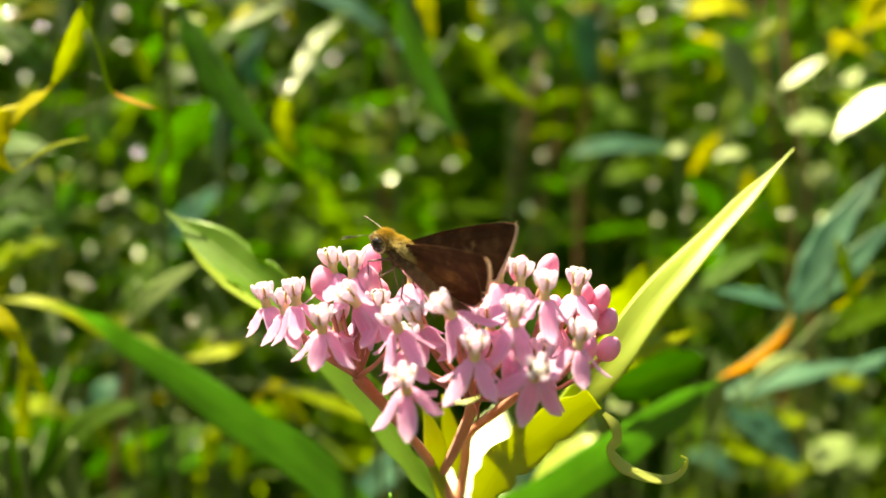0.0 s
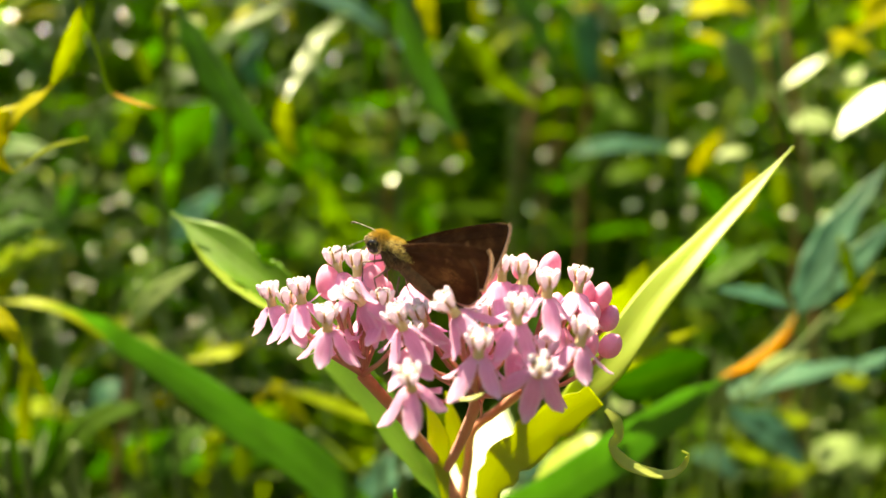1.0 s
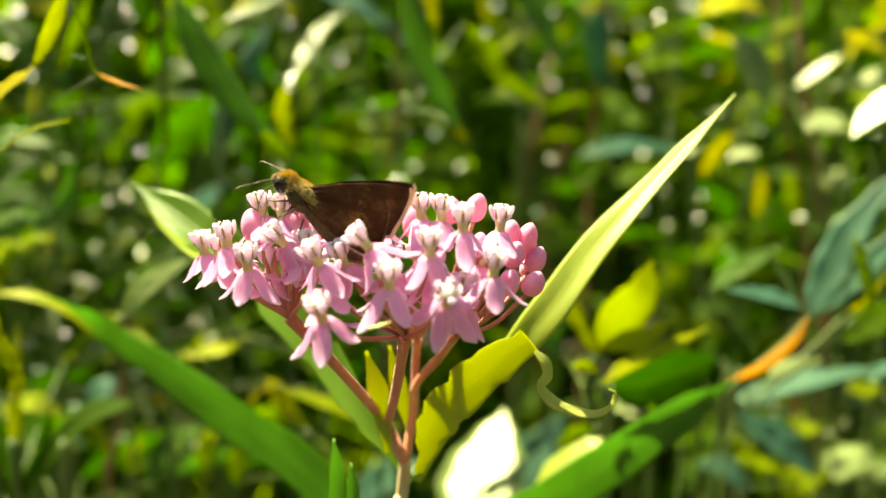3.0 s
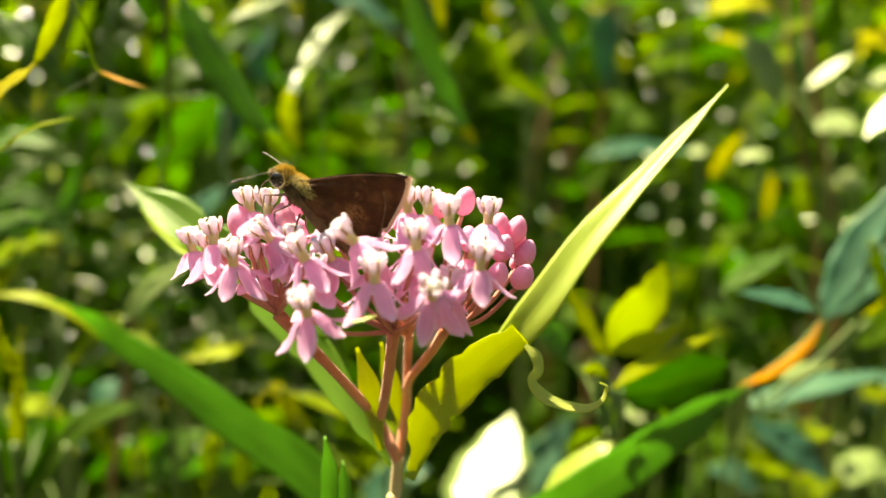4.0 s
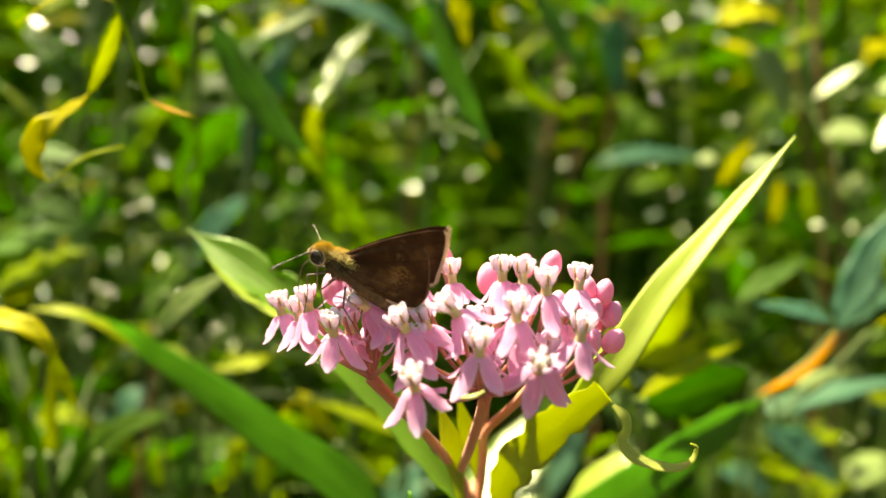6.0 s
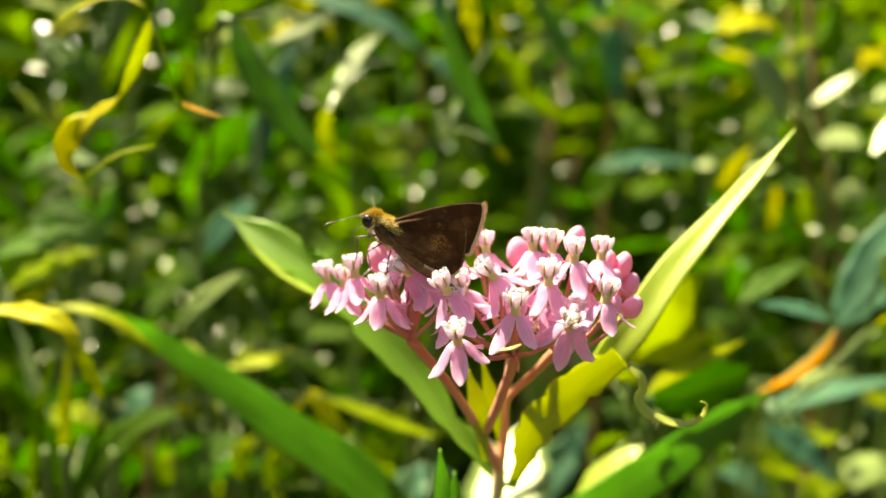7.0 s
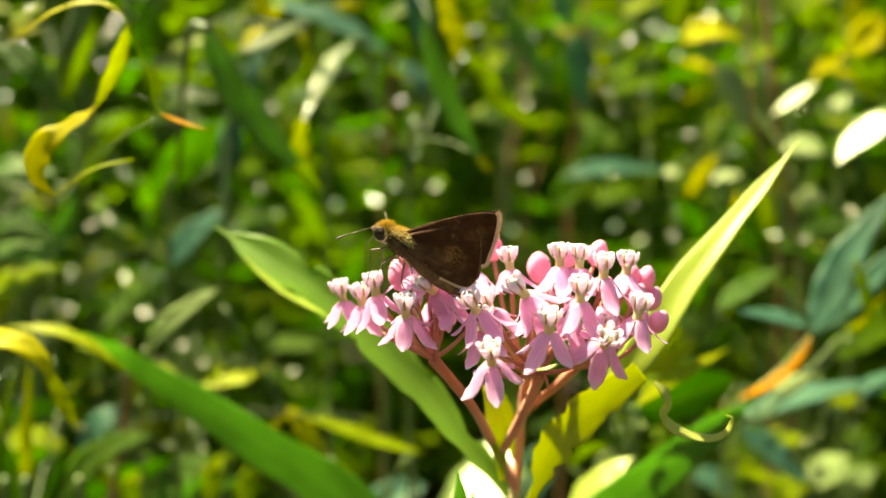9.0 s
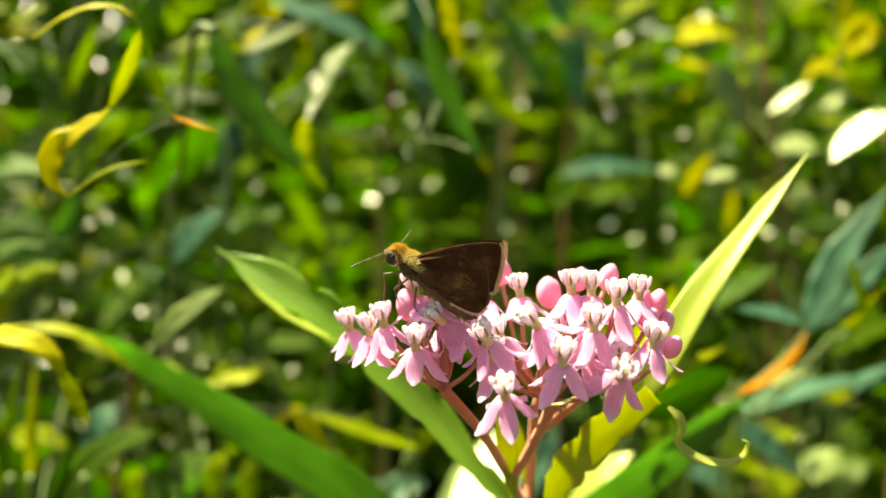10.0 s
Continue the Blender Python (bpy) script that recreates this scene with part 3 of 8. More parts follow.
FLOWERS += [
    ((0.0004, 0.1010, 0.9827), (-0.1, 0.1, 1), "rear", 18),
    ((-0.0048, 0.1036, 0.9819), (0.0, 0.3, 1), "rear", 29),
    ((0.0173, 0.1016, 0.9757), (0.1, 0.05, 1), "back", 19), ((0.0072, 0.1006, 0.9756), (0, 0, 1), "front", 57), ((-0.0117, 0.1049, 0.9777), (0, 0.05, 1), "left", 31),
    ((0.0036, 0.0965, 0.9759), (0.05, 0, 1), "rear", 41), ((0.0098, 0.0945, 0.9748), (0.1, 0, 1), "back", 27), ((-0.0051, 0.0933, 0.9744), (0, 0, 1), "front", 51),
    ((0.0141, 0.0932, 0.9721), (0.2, 0, 1), "back", 6), ((-0.0095, 0.0977, 0.9784), (0, 0.1, 1), "rear", 62),
    ((-0.0247, 0.1037, 0.9773), (-0.1, 0.1, 1), "left", 49), ((-0.0161, 0.1014, 0.9753), (0, 0.1, 1), "left", 70),
]
for at, axis, node, spin in FLOWERS:
    flower(at, axis, NODES[node], spin, 0.99 if node != "rear" else 0.95)


def bud_mesh(seed):
    def shape(v):
        a = math.atan2(v.y, v.x)
        k = 1 + 0.045 * math.cos(5 * a + seed) - 0.12 * (v.z / (2.2 * MM))
        return Vector((v.x * k, v.y * k, v.z + 0.1 * MM * math.cos(a)))
    bm = egg(1.65 * MM, 1.65 * MM, 2.2 * MM, 15, 10, shape)
    me = bpy.data.meshes.new("bud")
    bm.to_mesh(me); bm.free()
    me.materials.append(MAT_BUD)
    return me


BUDS = [bud_mesh(s) for s in range(3)]
for i, (at, node, size) in enumerate((
        ((0.0124, 0.1086, 0.9816), "rear", 1.0), ((0.0164, 0.1046, 0.9824), "rear", 1.05), ((0.0256, 0.1041, 0.9740), "back", 1.0), ((0.0243, 0.1032, 0.9779), "back", 0.95), ((-0.0178, 0.1006, 0.9806), "left", 1.25),
        ((0.0216, 0.1032, 0.9783), "back", 1.0), ((0.0242, 0.1051, 0.9761), "back", 1.05), ((0.0246, 0.0984, 0.9712), "back", 1.0), ((0.0248, 0.1067, 0.9724), "back", 0.85),
        ((0.0219, 0.1009, 0.9753), "back", 1.0), ((0.0208, 0.0964, 0.9718), "back", 1.0), ((0.0167, 0.1009, 0.9769), "back", 0.9),
        ((-0.0112, 0.1002, 0.9806), "left", 1.25), ((0.0065, 0.1067, 0.9800), "rear", 1.3), ((-0.0098, 0.1022, 0.9786), "left", 1.1),
        ((-0.0118, 0.1087, 0.9828), "left", 1.2), ((-0.0014, 0.1102, 0.9836), "rear", 1.2))):
    at, foot = Vector(at), NODES[node]
    way = (at - foot).normalized() + Vector((0, 0, 0.8))
    m = Matrix.Translation(at) @ upright(way, 40 * i) @ Matrix.Scale(size, 4)
    b = part("bud", BUDS[i % 3], None, milkweed, "round closed pink flower bud", m)
    pedicel(foot, m @ Vector((0, 0, -2.0 * MM)), b, 0.5)

# two small pale bracts under the flowers
part("bract", blade([(0.0016, 0.0830, 0.9685), (0.0031, 0.0821, 0.9690), (0.0046, 0.0832, 0.9692)], [0.4 * MM, 0.9 * MM, 0.3 * MM], (0, -0.3, 1), 0.2, cols=4, rows=8), MAT_BRACT, milkweed, "small pale green bract")
part("bract", tube([(0.0047, 0.0942, 0.9644), (0.0050, 0.0935, 0.9633), (0.0049, 0.0933, 0.9620)], [0.3 * MM, 0.25 * MM, 0.1 * MM], 6, 6), MAT_PEDUNCLE, milkweed, "dried brown bract")

def eaten(t, v):
    """How far insects have left the margin: notches along both sides, none at the midrib."""
    notch = max(0.0, noise.noise(Vector((t * 16 + (5 if v > 0 else 0), 0.3, 2.2)))) * 0.75
    return 1 - notch * abs(v) ** 3


# leaves of the milkweed
def milkweed_leaf(path, widths, up, mat=MAT_LEAF, label="lance-shaped green leaf", **kw):
    return part("leaf", blade(path, widths, up, **kw), mat, milkweed, label)


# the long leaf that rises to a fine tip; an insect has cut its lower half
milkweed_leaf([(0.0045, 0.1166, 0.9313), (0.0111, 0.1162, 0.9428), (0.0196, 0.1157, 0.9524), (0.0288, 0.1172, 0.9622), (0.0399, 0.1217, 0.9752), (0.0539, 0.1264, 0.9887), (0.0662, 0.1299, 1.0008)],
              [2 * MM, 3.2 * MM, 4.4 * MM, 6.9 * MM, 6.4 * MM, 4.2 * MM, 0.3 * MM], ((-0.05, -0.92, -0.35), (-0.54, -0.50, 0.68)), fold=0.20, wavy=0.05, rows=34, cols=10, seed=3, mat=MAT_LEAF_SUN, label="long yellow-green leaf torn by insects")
milkweed_leaf([(0.0052, 0.1139, 0.9342), (0.0092, 0.1115, 0.9452), (0.0160, 0.1096, 0.9531), (0.0248, 0.1087, 0.9599)],
              [2 * MM, 8.0 * MM, 9.0 * MM, 5.5 * MM], (-0.10, -0.90, -0.30), fold=0.12, wavy=0.06, rows=18, cols=8, seed=4, bite=eaten, mat=MAT_LEAF_CUT, label="cut half of the yellow-green leaf")
curl = blade([(0.0250, 0.1017, 0.9598), (0.0265, 0.1010, 0.9582), (0.0268, 0.1004, 0.9562), (0.0257, 0.0998, 0.9546), (0.0274, 0.0991, 0.9524), (0.0306, 0.0984, 0.9510), (0.0339, 0.0979, 0.9507), (0.0362, 0.0976, 0.9521), (0.0367, 0.0973, 0.9541), (0.0356, 0.0970, 0.9550)],
             [0.9 * MM, 2.0 * MM, 1.8 * MM, 1.5 * MM, 2.2 * MM, 1.9 * MM, 1.5 * MM, 1.1 * MM, 0.7 * MM, 0.2 * MM], ((0.3, -0.9, 0.3), (-0.3, -0.35, 0.9)), fold=0.3, wavy=0.12, rows=40, cols=4)
part("torn_strip", curl, MAT_STRIP, milkweed, "curled strip hanging from the torn leaf")
# its partner behind the flowers
milkweed_leaf([(0.0036, 0.1184, 0.9302), (-0.0059, 0.1236, 0.9407), (-0.0178, 0.1330, 0.9536), (-0.0332, 0.1415, 0.9678), (-0.0479, 0.1484, 0.9775), (-0.0636, 0.1562, 0.9867)],
              [2 * MM, 5.5 * MM, 9 * MM, 12 * MM, 11 * MM, 0.8 * MM], (0.10, -0.77, 0.63), fold=0.36, wavy=0.12, rows=44, seed=5, bite=eaten, mat=MAT_LEAF_REAR)
# pale strip added for sunlight on this leaf's lower half
part("leaf_margin", blade([(-0.0551, 0.1455, 0.9809), (-0.0499, 0.1430, 0.9758), (-0.0440, 0.1405, 0.9717), (-0.0387, 0.1380, 0.9690), (-0.0344, 0.1360, 0.9669)], [0.4 * MM, 2.0 * MM, 2.8 * MM, 2.0 * MM, 0.4 * MM], (0.30, -0.35, 0.90), fold=0.1, wavy=0.08, rows=20, cols=6, seed=15), MAT_LEAF_SUN, milkweed, "strip of paler leaf put in for a sunlit patch")
# small leaves among the stalks
milkweed_leaf([(-0.0003, 0.1152, 0.9375), (-0.0014, 0.1136, 0.9487), (-0.0034, 0.1136, 0.9570)], [1.5 * MM, 4.2 * MM, 0.8 * MM], (0.2, -0.9, 0.2), fold=0.25, rows=14, cols=6, seed=6, mat=MAT_LEAF_CUT, label="small yellow-green leaf")
milkweed_leaf([(0.0031, 0.1216, 0.9391), (0.0014, 0.1207, 0.9484), (-0.0001, 0.1207, 0.9560)], [1.5 * MM, 3.4 * MM, 0.6 * MM], (0.1, -0.9, 0.2), fold=0.25, rows=14, cols=6, seed=8, mat=MAT_LEAF_CUT, label="small yellow-green leaf")
milkweed_leaf([(-0.0093, 0.1110, 0.9300), (-0.0089, 0.1107, 0.9354), (-0.0091, 0.1096, 0.9426)], [3.4 * MM, 3.2 * MM, 0.5 * MM], (0.2, -0.9, 0.2), fold=0.3, rows=12, cols=6, seed=9)
milkweed_leaf([(-0.0067, 0.1119, 0.9284), (-0.0063, 0.1114, 0.9329), (-0.0065, 0.1110, 0.9375)], [3.0 * MM, 2.6 * MM, 0.5 * MM], (-0.2, -0.9, 0.2), fold=0.3, rows=12, cols=6, seed=10)
# a second, flowerless shoot behind, of which one pair of leaves shows
shoot = thing("milkweed", (0.012, 0.205, 0.0), "leafy milkweed shoot without flowers, behind the blooming one", "plant")
LOW = Vector((-0.0094, 0.1974, 0.8798))
part("stem", tube([(0.012, 0.205, 0.0), (0.010, 0.204, 0.40), LOW - Vector((0, 0, 0.06)), LOW, LOW + Vector((0.0, 0.002, 0.008))], [4.2 * MM, 3.5 * MM, 2.2 * MM, 1.8 * MM, 0.6 * MM], 10, 30, 0.05), MAT_GREEN_STEM, shoot)
part("leaf", blade([LOW, (-0.0193, 0.1889, 0.8914), (-0.0399, 0.1959, 0.9053), (-0.0620, 0.2056, 0.9166), (-0.0844, 0.2142, 0.9268), (-0.1029, 0.2206, 0.9359), (-0.1134, 0.2188, 0.9455), (-0.1160, 0.2076, 0.9526), (-0.1179, 0.1979, 0.9554)],
     [4 * MM, 24 * MM, 28 * MM, 24 * MM, 16 * MM, 11 * MM, 6 * MM, 3 * MM, 0.6 * MM], ((-0.40, -0.78, -0.50), (-0.1, -0.95, -0.1)), fold=0.10, wavy=0.08, rows=36, cols=10, seed=11), MAT_LEAF, shoot, "broad lance-shaped green leaf")
part("leaf", blade([LOW + Vector((0.001, 0, 0.001)), (0.0108, 0.1893, 0.8919), (0.0319, 0.1861, 0.9031), (0.0502, 0.1880, 0.9146), (0.0679, 0.1945, 0.9235), (0.0861, 0.2030, 0.9310)],
     [4 * MM, 13 * MM, 16 * MM, 16 * MM, 12 * MM, 1 * MM], ((0.35, -0.90, -0.1), (0.40, -0.88, 0.0)), fold=0.12, wavy=0.06, rows=28, seed=12), MAT_LEAF, shoot, "broad lance-shaped green leaf")
# two pale blades laid on for sunlit patches of these leaves
part("leaf_margin", blade([(0.0272, 0.2031, 0.8950), (0.0356, 0.2042, 0.9022), (0.0431, 0.2051, 0.9079), (0.0489, 0.2057, 0.9118)], [1.9 * MM, 9.4 * MM, 7.5 * MM, 0.9 * MM], (-0.364, -0.401, 0.841), fold=0.15, wavy=0.05, rows=16, cols=6, seed=13), MAT_LEAF_SUN, shoot, "strip of paler leaf put in for a sunlit patch")
part("leaf_margin", blade([(-0.1069, 0.2287, 0.9381), (-0.1014, 0.2284, 0.9341), (-0.0944, 0.2278, 0.9285)], [1.1 * MM, 5.7 * MM, 4.6 * MM, 0.6 * MM], (-0.003, -0.483, 0.876), fold=0.15, wavy=0.05, rows=16, cols=6, seed=13), MAT_LEAF_SUN, shoot, "strip of paler leaf put in for a sunlit patch")
part("leaf_margin", blade([(-0.1521, 0.2292, 0.9501), (-0.1399, 0.2294, 0.9494), (-0.1277, 0.2292, 0.9451), (-0.1145, 0.2281, 0.9347)], [0.9 * MM, 4.4 * MM, 3.5 * MM, 0.4 * MM], (0.098, -0.477, 0.873), fold=0.15, wavy=0.05, rows=16, cols=6, seed=13), MAT_CHARTREUSE, shoot, "yellowed tip of the leaf")


# ---- the skipper ----
# own space: x towards the head, y to its left side, z up; the wings hinge along x
skipper = thing("skipper_butterfly", (0, 0, 0), "dark brown skipper with golden head feeding on pink flowers", "butterfly")
K = 1.12 * MM


def sk(*p):
    return Vector(p) * K


def wing_mesh(name, outline, base, side, camber, spread):
    """A wing from its outline: rings from the base to the margin, slightly domed, with a thin edge."""
    edge = spline(outline + outline[:1], 64)[:-1]
    base = Vector(base)
    bm = bmesh.new()
    uvl = bm.loops.layers.uv.new("UVMap")
    sheets = []
    for s in (1, -1):
        rows = []
        for i in range(1, 15):
            r = (i / 14) ** 0.8
            row = []
            for j, e in enumerate(edge):
                p = base.lerp(e, r)
                dome = camber * math.sin(math.pi * r) + 0.03 * math.sin(j / 64 * 2 * math.pi * 9) * r * (1 - r) * 2
                low = min(1, max(0, (1.4 - p.z) / 3.4))
                wrap = spread * low * low * (3 - 2 * low) * (1 - 0.045 * max(0, -p.x))
                row.append((bm.verts.new(Vector((p.x, side * (dome + wrap) + s * 0.035 * (1.15 - r), p.z)) * K), r, j / 64))
            rows.append(row)
        sheets.append(rows)
        c = bm.verts.new(Vector((base.x, side * spread * 0.6 + s * 0.04, base.z)) * K)
        for j in range(64):
            a, b = rows[0][j], rows[0][(j + 1) % 64]
            f = bm.faces.new((c, a[0], b[0]))
            for loop, x in zip(f.loops, ((0, 0, a[2]), a, b)):
                loop[uvl].uv = (x[1], x[2])
        for ra, rb in zip(rows, rows[1:]):
            for j in range(64):
                q = (ra[j], ra[(j + 1) % 64], rb[(j + 1) % 64], rb[j])
                f = bm.faces.new([x[0] for x in q])
                for loop, x in zip(f.loops, q):
                    loop[uvl].uv = (x[1], x[2])
    for j in range(64):
        bm.faces.new((sheets[0][-1][j][0], sheets[0][-1][(j + 1) % 64][0], sheets[1][-1][(j + 1) % 64][0], sheets[1][-1][j][0]))
    bmesh.ops.recalc_face_normals(bm, faces=bm.faces)
    for f in bm.faces:
        f.smooth = True
    return bm, edge


FORE = [Vector(p) for p in ((1.2, 0, 0.2), (-2.2, 0, 4.6), (-6.0, 0, 8.6), (-8.6, 0, 10.7), (-9.7, 0, 10.6), (-10.7, 0, 8.2), (-11.4, 0, 5.0), (-11.2, 0, 3.1), (-6.0, 0, 1.2), (-2.0, 0, -0.3))]
HIND = [Vector(p) for p in ((1.0, 0, -0.2), (-1.8, 0, 3.0), (-5.4, 0, 6.3), (-7.9, 0, 7.4), (-9.6, 0, 6.0), (-11.2, 0, 2.8), (-11.7, 0, 0.6), (-11.2, 0, -0.8), (-8.6, 0, -1.5), (-4.8, 0, -1.6), (-1.4, 0, -1.2))]


def fringe(edge, a, b, width, side, spread):
    """A comb of pale hair scales along a stretch of the margin."""
    rnd = random.Random(a)
    bm = bmesh.new()
    pts = []
    for e in edge[a:b]:
        low = min(1, max(0, (1.4 - e.z) / 3.4))
        pts.append(Vector((e.x, side * spread * low * low * (3 - 2 * low) * (1 - 0.045 * max(0, -e.x)), e.z)))
    mid = Vector((-5, 0, 3))
    fine = []
    for p, q in zip(pts, pts[1:]):
        for k in range(12):
            fine.append(p.lerp(q, k / 12))
    for p, q in zip(fine, fine[3:]):
        out = Vector((q.z - p.z, 0, p.x - q.x)).normalized()
        if out.dot(p - mid) < 0:
            out = -out
        w = width * rnd.uniform(0.6, 1.15)
        y = rnd.uniform(-0.05, 0.05)
        tip = p.lerp(q, rnd.random()) + out * w + Vector((0, y, 0))
        vs = [bm.verts.new(Vector(v) * K) for v in (p + Vector((0, 0.03, 0)) - out * 0.1, q + Vector((0, 0.03, 0)) - out * 0.1, tip, q + Vector((0, -0.03, 0)) - out * 0.1, p + Vector((0, -0.03, 0)) - out * 0.1)]
        bm.faces.new((vs[0], vs[1], vs[2]))
        bm.faces.new((vs[3], vs[4], vs[2]))
        bm.faces.new((vs[1], vs[3], vs[2]))
        bm.faces.new((vs[4], vs[0], vs[2]))
    return bm


FORE, HIND = [p * 0.96 for p in FORE], [p * 0.96 for p in HIND]
WINGS = []
for side in (1, -1):
    for name, outline, base, off, camber, spread in (("forewing", FORE, (0.6, 0, 0), 0.08, 0.15, 0.9), ("hindwing", HIND, (0.4, 0, -0.6), 0.22, 0.30, 1.60)):
        bm, edge = wing_mesh(name, outline, base, side, camber, spread)
        w = part(name, bm, MAT_WING, skipper, "dull dark brown wing with faint pale spots")
        a, b = (22, 46) if name == "forewing" else (36, 50)
        part("fringe", fringe(edge, a, b, 0.48, side, spread), MAT_FRINGE, w, "pale tan wing fringe")
        if name == "hindwing":
            part("fringe", fringe(edge, 18, 36, 0.22, side, spread), MAT_BODY, w, "thin dark edge of the hindwing")
        WINGS.append((w, side, off * K))


def hairs(name, n, centre, radii, mat, length, way, seed, lower=-1.0, flat=0.035):
    """A coat of fine hair on a rounded body."""
    rnd = random.Random(seed)
    verts, faces = [], []
    centre, radii, way = Vector(centre), Vector(radii), Vector(way)
    while len(faces) < n * 3:
        d = Vector((rnd.gauss(0, 1), rnd.gauss(0, 1), rnd.gauss(0, 1))).normalized()
        if d.z < lower:
            continue
        p = centre + Vector((d.x * radii.x, d.y * radii.y, d.z * radii.z)) * 0.97
        out = (Vector((d.x / radii.x, d.y / radii.y, d.z / radii.z)).normalized() + way + Vector((rnd.gauss(0, .25), rnd.gauss(0, .25), rnd.gauss(0, .25)))).normalized()
        x = out.orthogonal().normalized() * flat
        y = out.cross(x)
        tip = p + out * length * rnd.uniform(0.5, 1.2)
        k = len(verts)
        verts += [(v * K)[:] for v in (p + x, p - x * 0.5 + y * 0.87, p - x * 0.5 - y * 0.87, tip)]
        faces += [(k, k + 1, k + 3), (k + 1, k + 2, k + 3), (k + 2, k, k + 3)]
    me = bpy.data.meshes.new(name)
    me.from_pydata(verts, [], faces)
    return part(name, me, mat, skipper)


part("thorax", egg(2.7 * K, 1.35 * K, 1.65 * K, 18, 12, lambda v: v + sk(0.1, 0, -1.5)), MAT_BODY, skipper, "furry brown thorax")
tagged(hairs("fur", 1500, (0.7, 0, -1.35), (2.1, 1.38, 1.65), MAT_GREY_HAIR, 0.4, (-0.7, 0, -0.3), 1, flat=0.06), "olive-brown fur on the thorax")
tagged(hairs("fur", 420, (0.6, 0, -1.5), (2.1, 1.42, 1.7), MAT_BODY, 0.6, (-1.0, 0, -0.3), 6, flat=0.07), "dark brown fur on the thorax")
tagged(hairs("fur", 1500, (0.5, 0, -0.50), (2.7, 1.45, 1.2), MAT_GOLD, 0.5, (-1.1, 0, 0.1), 2, 0.0, 0.05), "golden fur on the shoulders")
tagged(hairs("fur", 220, (-0.1, 0, -1.1), (1.8, 1.5, 1.2), MAT_GREY_HAIR, 0.8, (-1.6, 0, -0.2), 12, flat=0.05), "long tan hair over the wing bases")
tagged(hairs("fur", 420, (-0.1, 0, -1.0), (2.0, 1.52, 1.3), MAT_BODY, 0.8, (-1.6, 0, -0.1), 13, flat=0.06), "long brown hair over the wing bases")
part("abdomen", tube([sk(-1.4, 0, -1.7), sk(-4, 0, -2.1), sk(-6.8, 0, -2.4), sk(-9.4, 0, -2.4), sk(-10.8, 0, -2.3)], [1.4 * K, 1.45 * K, 1.25 * K, 0.95 * K, 0.25 * K], 14, 24, 0.1), MAT_BODY, skipper, "slender brown abdomen")
for x, z in ((-2.2, -1.9), (-4.0, -2.1), (-5.8, -2.3), (-7.6, -2.4), (-9.3, -2.4)):
    tagged(hairs("fur", 220, (x, 0, z), (1.6, 1.08, 1.0), MAT_BODY, 0.45, (-1.4, 0, -0.1), int(-x * 10), flat=0.05), "short brown hair on the abdomen")
head = part("head", egg(1.45 * K, 1.55 * K, 1.4 * K, 18, 12, lambda v: v + sk(3.35, 0, -1.35)), MAT_BODY, skipper, "golden furry head")
tagged(hairs("fur", 1100, (3.3, 0, -1.25), (1.45, 1.4, 1.42), MAT_GOLD, 0.6, (-0.35, 0, 0.35), 4, -0.1, 0.05), "golden hair on the head")
tagged(hairs("fur", 500, (3.5, 0, -1.5), (1.45, 1.2, 1.4), MAT_GREY_HAIR, 0.5, (0.3, 0, -0.5), 5, -1.0, 0.05), "tan hair on the face")
ANTENNAE = []
for side in (1, -1):
    part("eye", egg(0.98 * K, 0.62 * K, 1.02 * K, 20, 14, lambda v: v + sk(3.6, side * 1.22, -1.5)), MAT_EYE, head, "large glossy black eye")
    ring = [sk(3.6 + 1.04 * math.cos(a), side * (1.24 - 0.1 * math.cos(a)), -1.5 + 1.08 * math.sin(a)) for a in (2.3 + 2.9 * s / 14 for s in range(15))]
    part("eye_ring", tube(ring, [0.04 * K, 0.12 * K, 0.15 * K, 0.12 * K, 0.04 * K], 6, 28), MAT_EYE_RING, head, "pale line behind the eye")
    part("palp", tube([sk(4.1, side * 0.45, -2.1), sk(4.9, side * 0.5, -1.85), sk(5.2, side * 0.5, -1.4)], [0.42 * K, 0.48 * K, 0.2 * K], 8, 8, 0.2), MAT_GREY_HAIR, head, "tan furry palp")
    # antenna along its own x from its root
    root = Matrix.Translation(sk(4.1, side * 0.6, -0.5))
    feeler = part("antenna", tube([sk(0, 0, 0), sk(2.2, 0, 0.12), sk(4.6, 0, 0.1), sk(6.2, 0, 0)], [0.065 * K, 0.055 * K, 0.055 * K, 0.065 * K], 7, 14), MAT_ANTENNA, skipper, "thin banded antenna")
    part("antenna_club", tube([sk(5.3, 0, 0.07), sk(6.0, 0, 0.02), sk(6.7, 0, -0.06), sk(7.1, 0, -0.22), sk(7.2, 0, -0.5)], [0.07 * K, 0.125 * K, 0.125 * K, 0.07 * K, 0.03 * K], 8, 14), MAT_CLUB, feeler, "swollen hooked antenna tip")
    ANTENNAE.append((feeler, sk(4.1, side * 0.6, -0.5)))
part("proboscis", tube([sk(4.4, 0, -2.4), sk(5.0, 0, -4.2), sk(4.6, 0, -6.4), sk(3.9, 0.2, -7.8)], [0.08 * K, 0.07 * K, 0.06 * K, 0.05 * K], 6, 14), MAT_LEG, head, "thin dark proboscis")
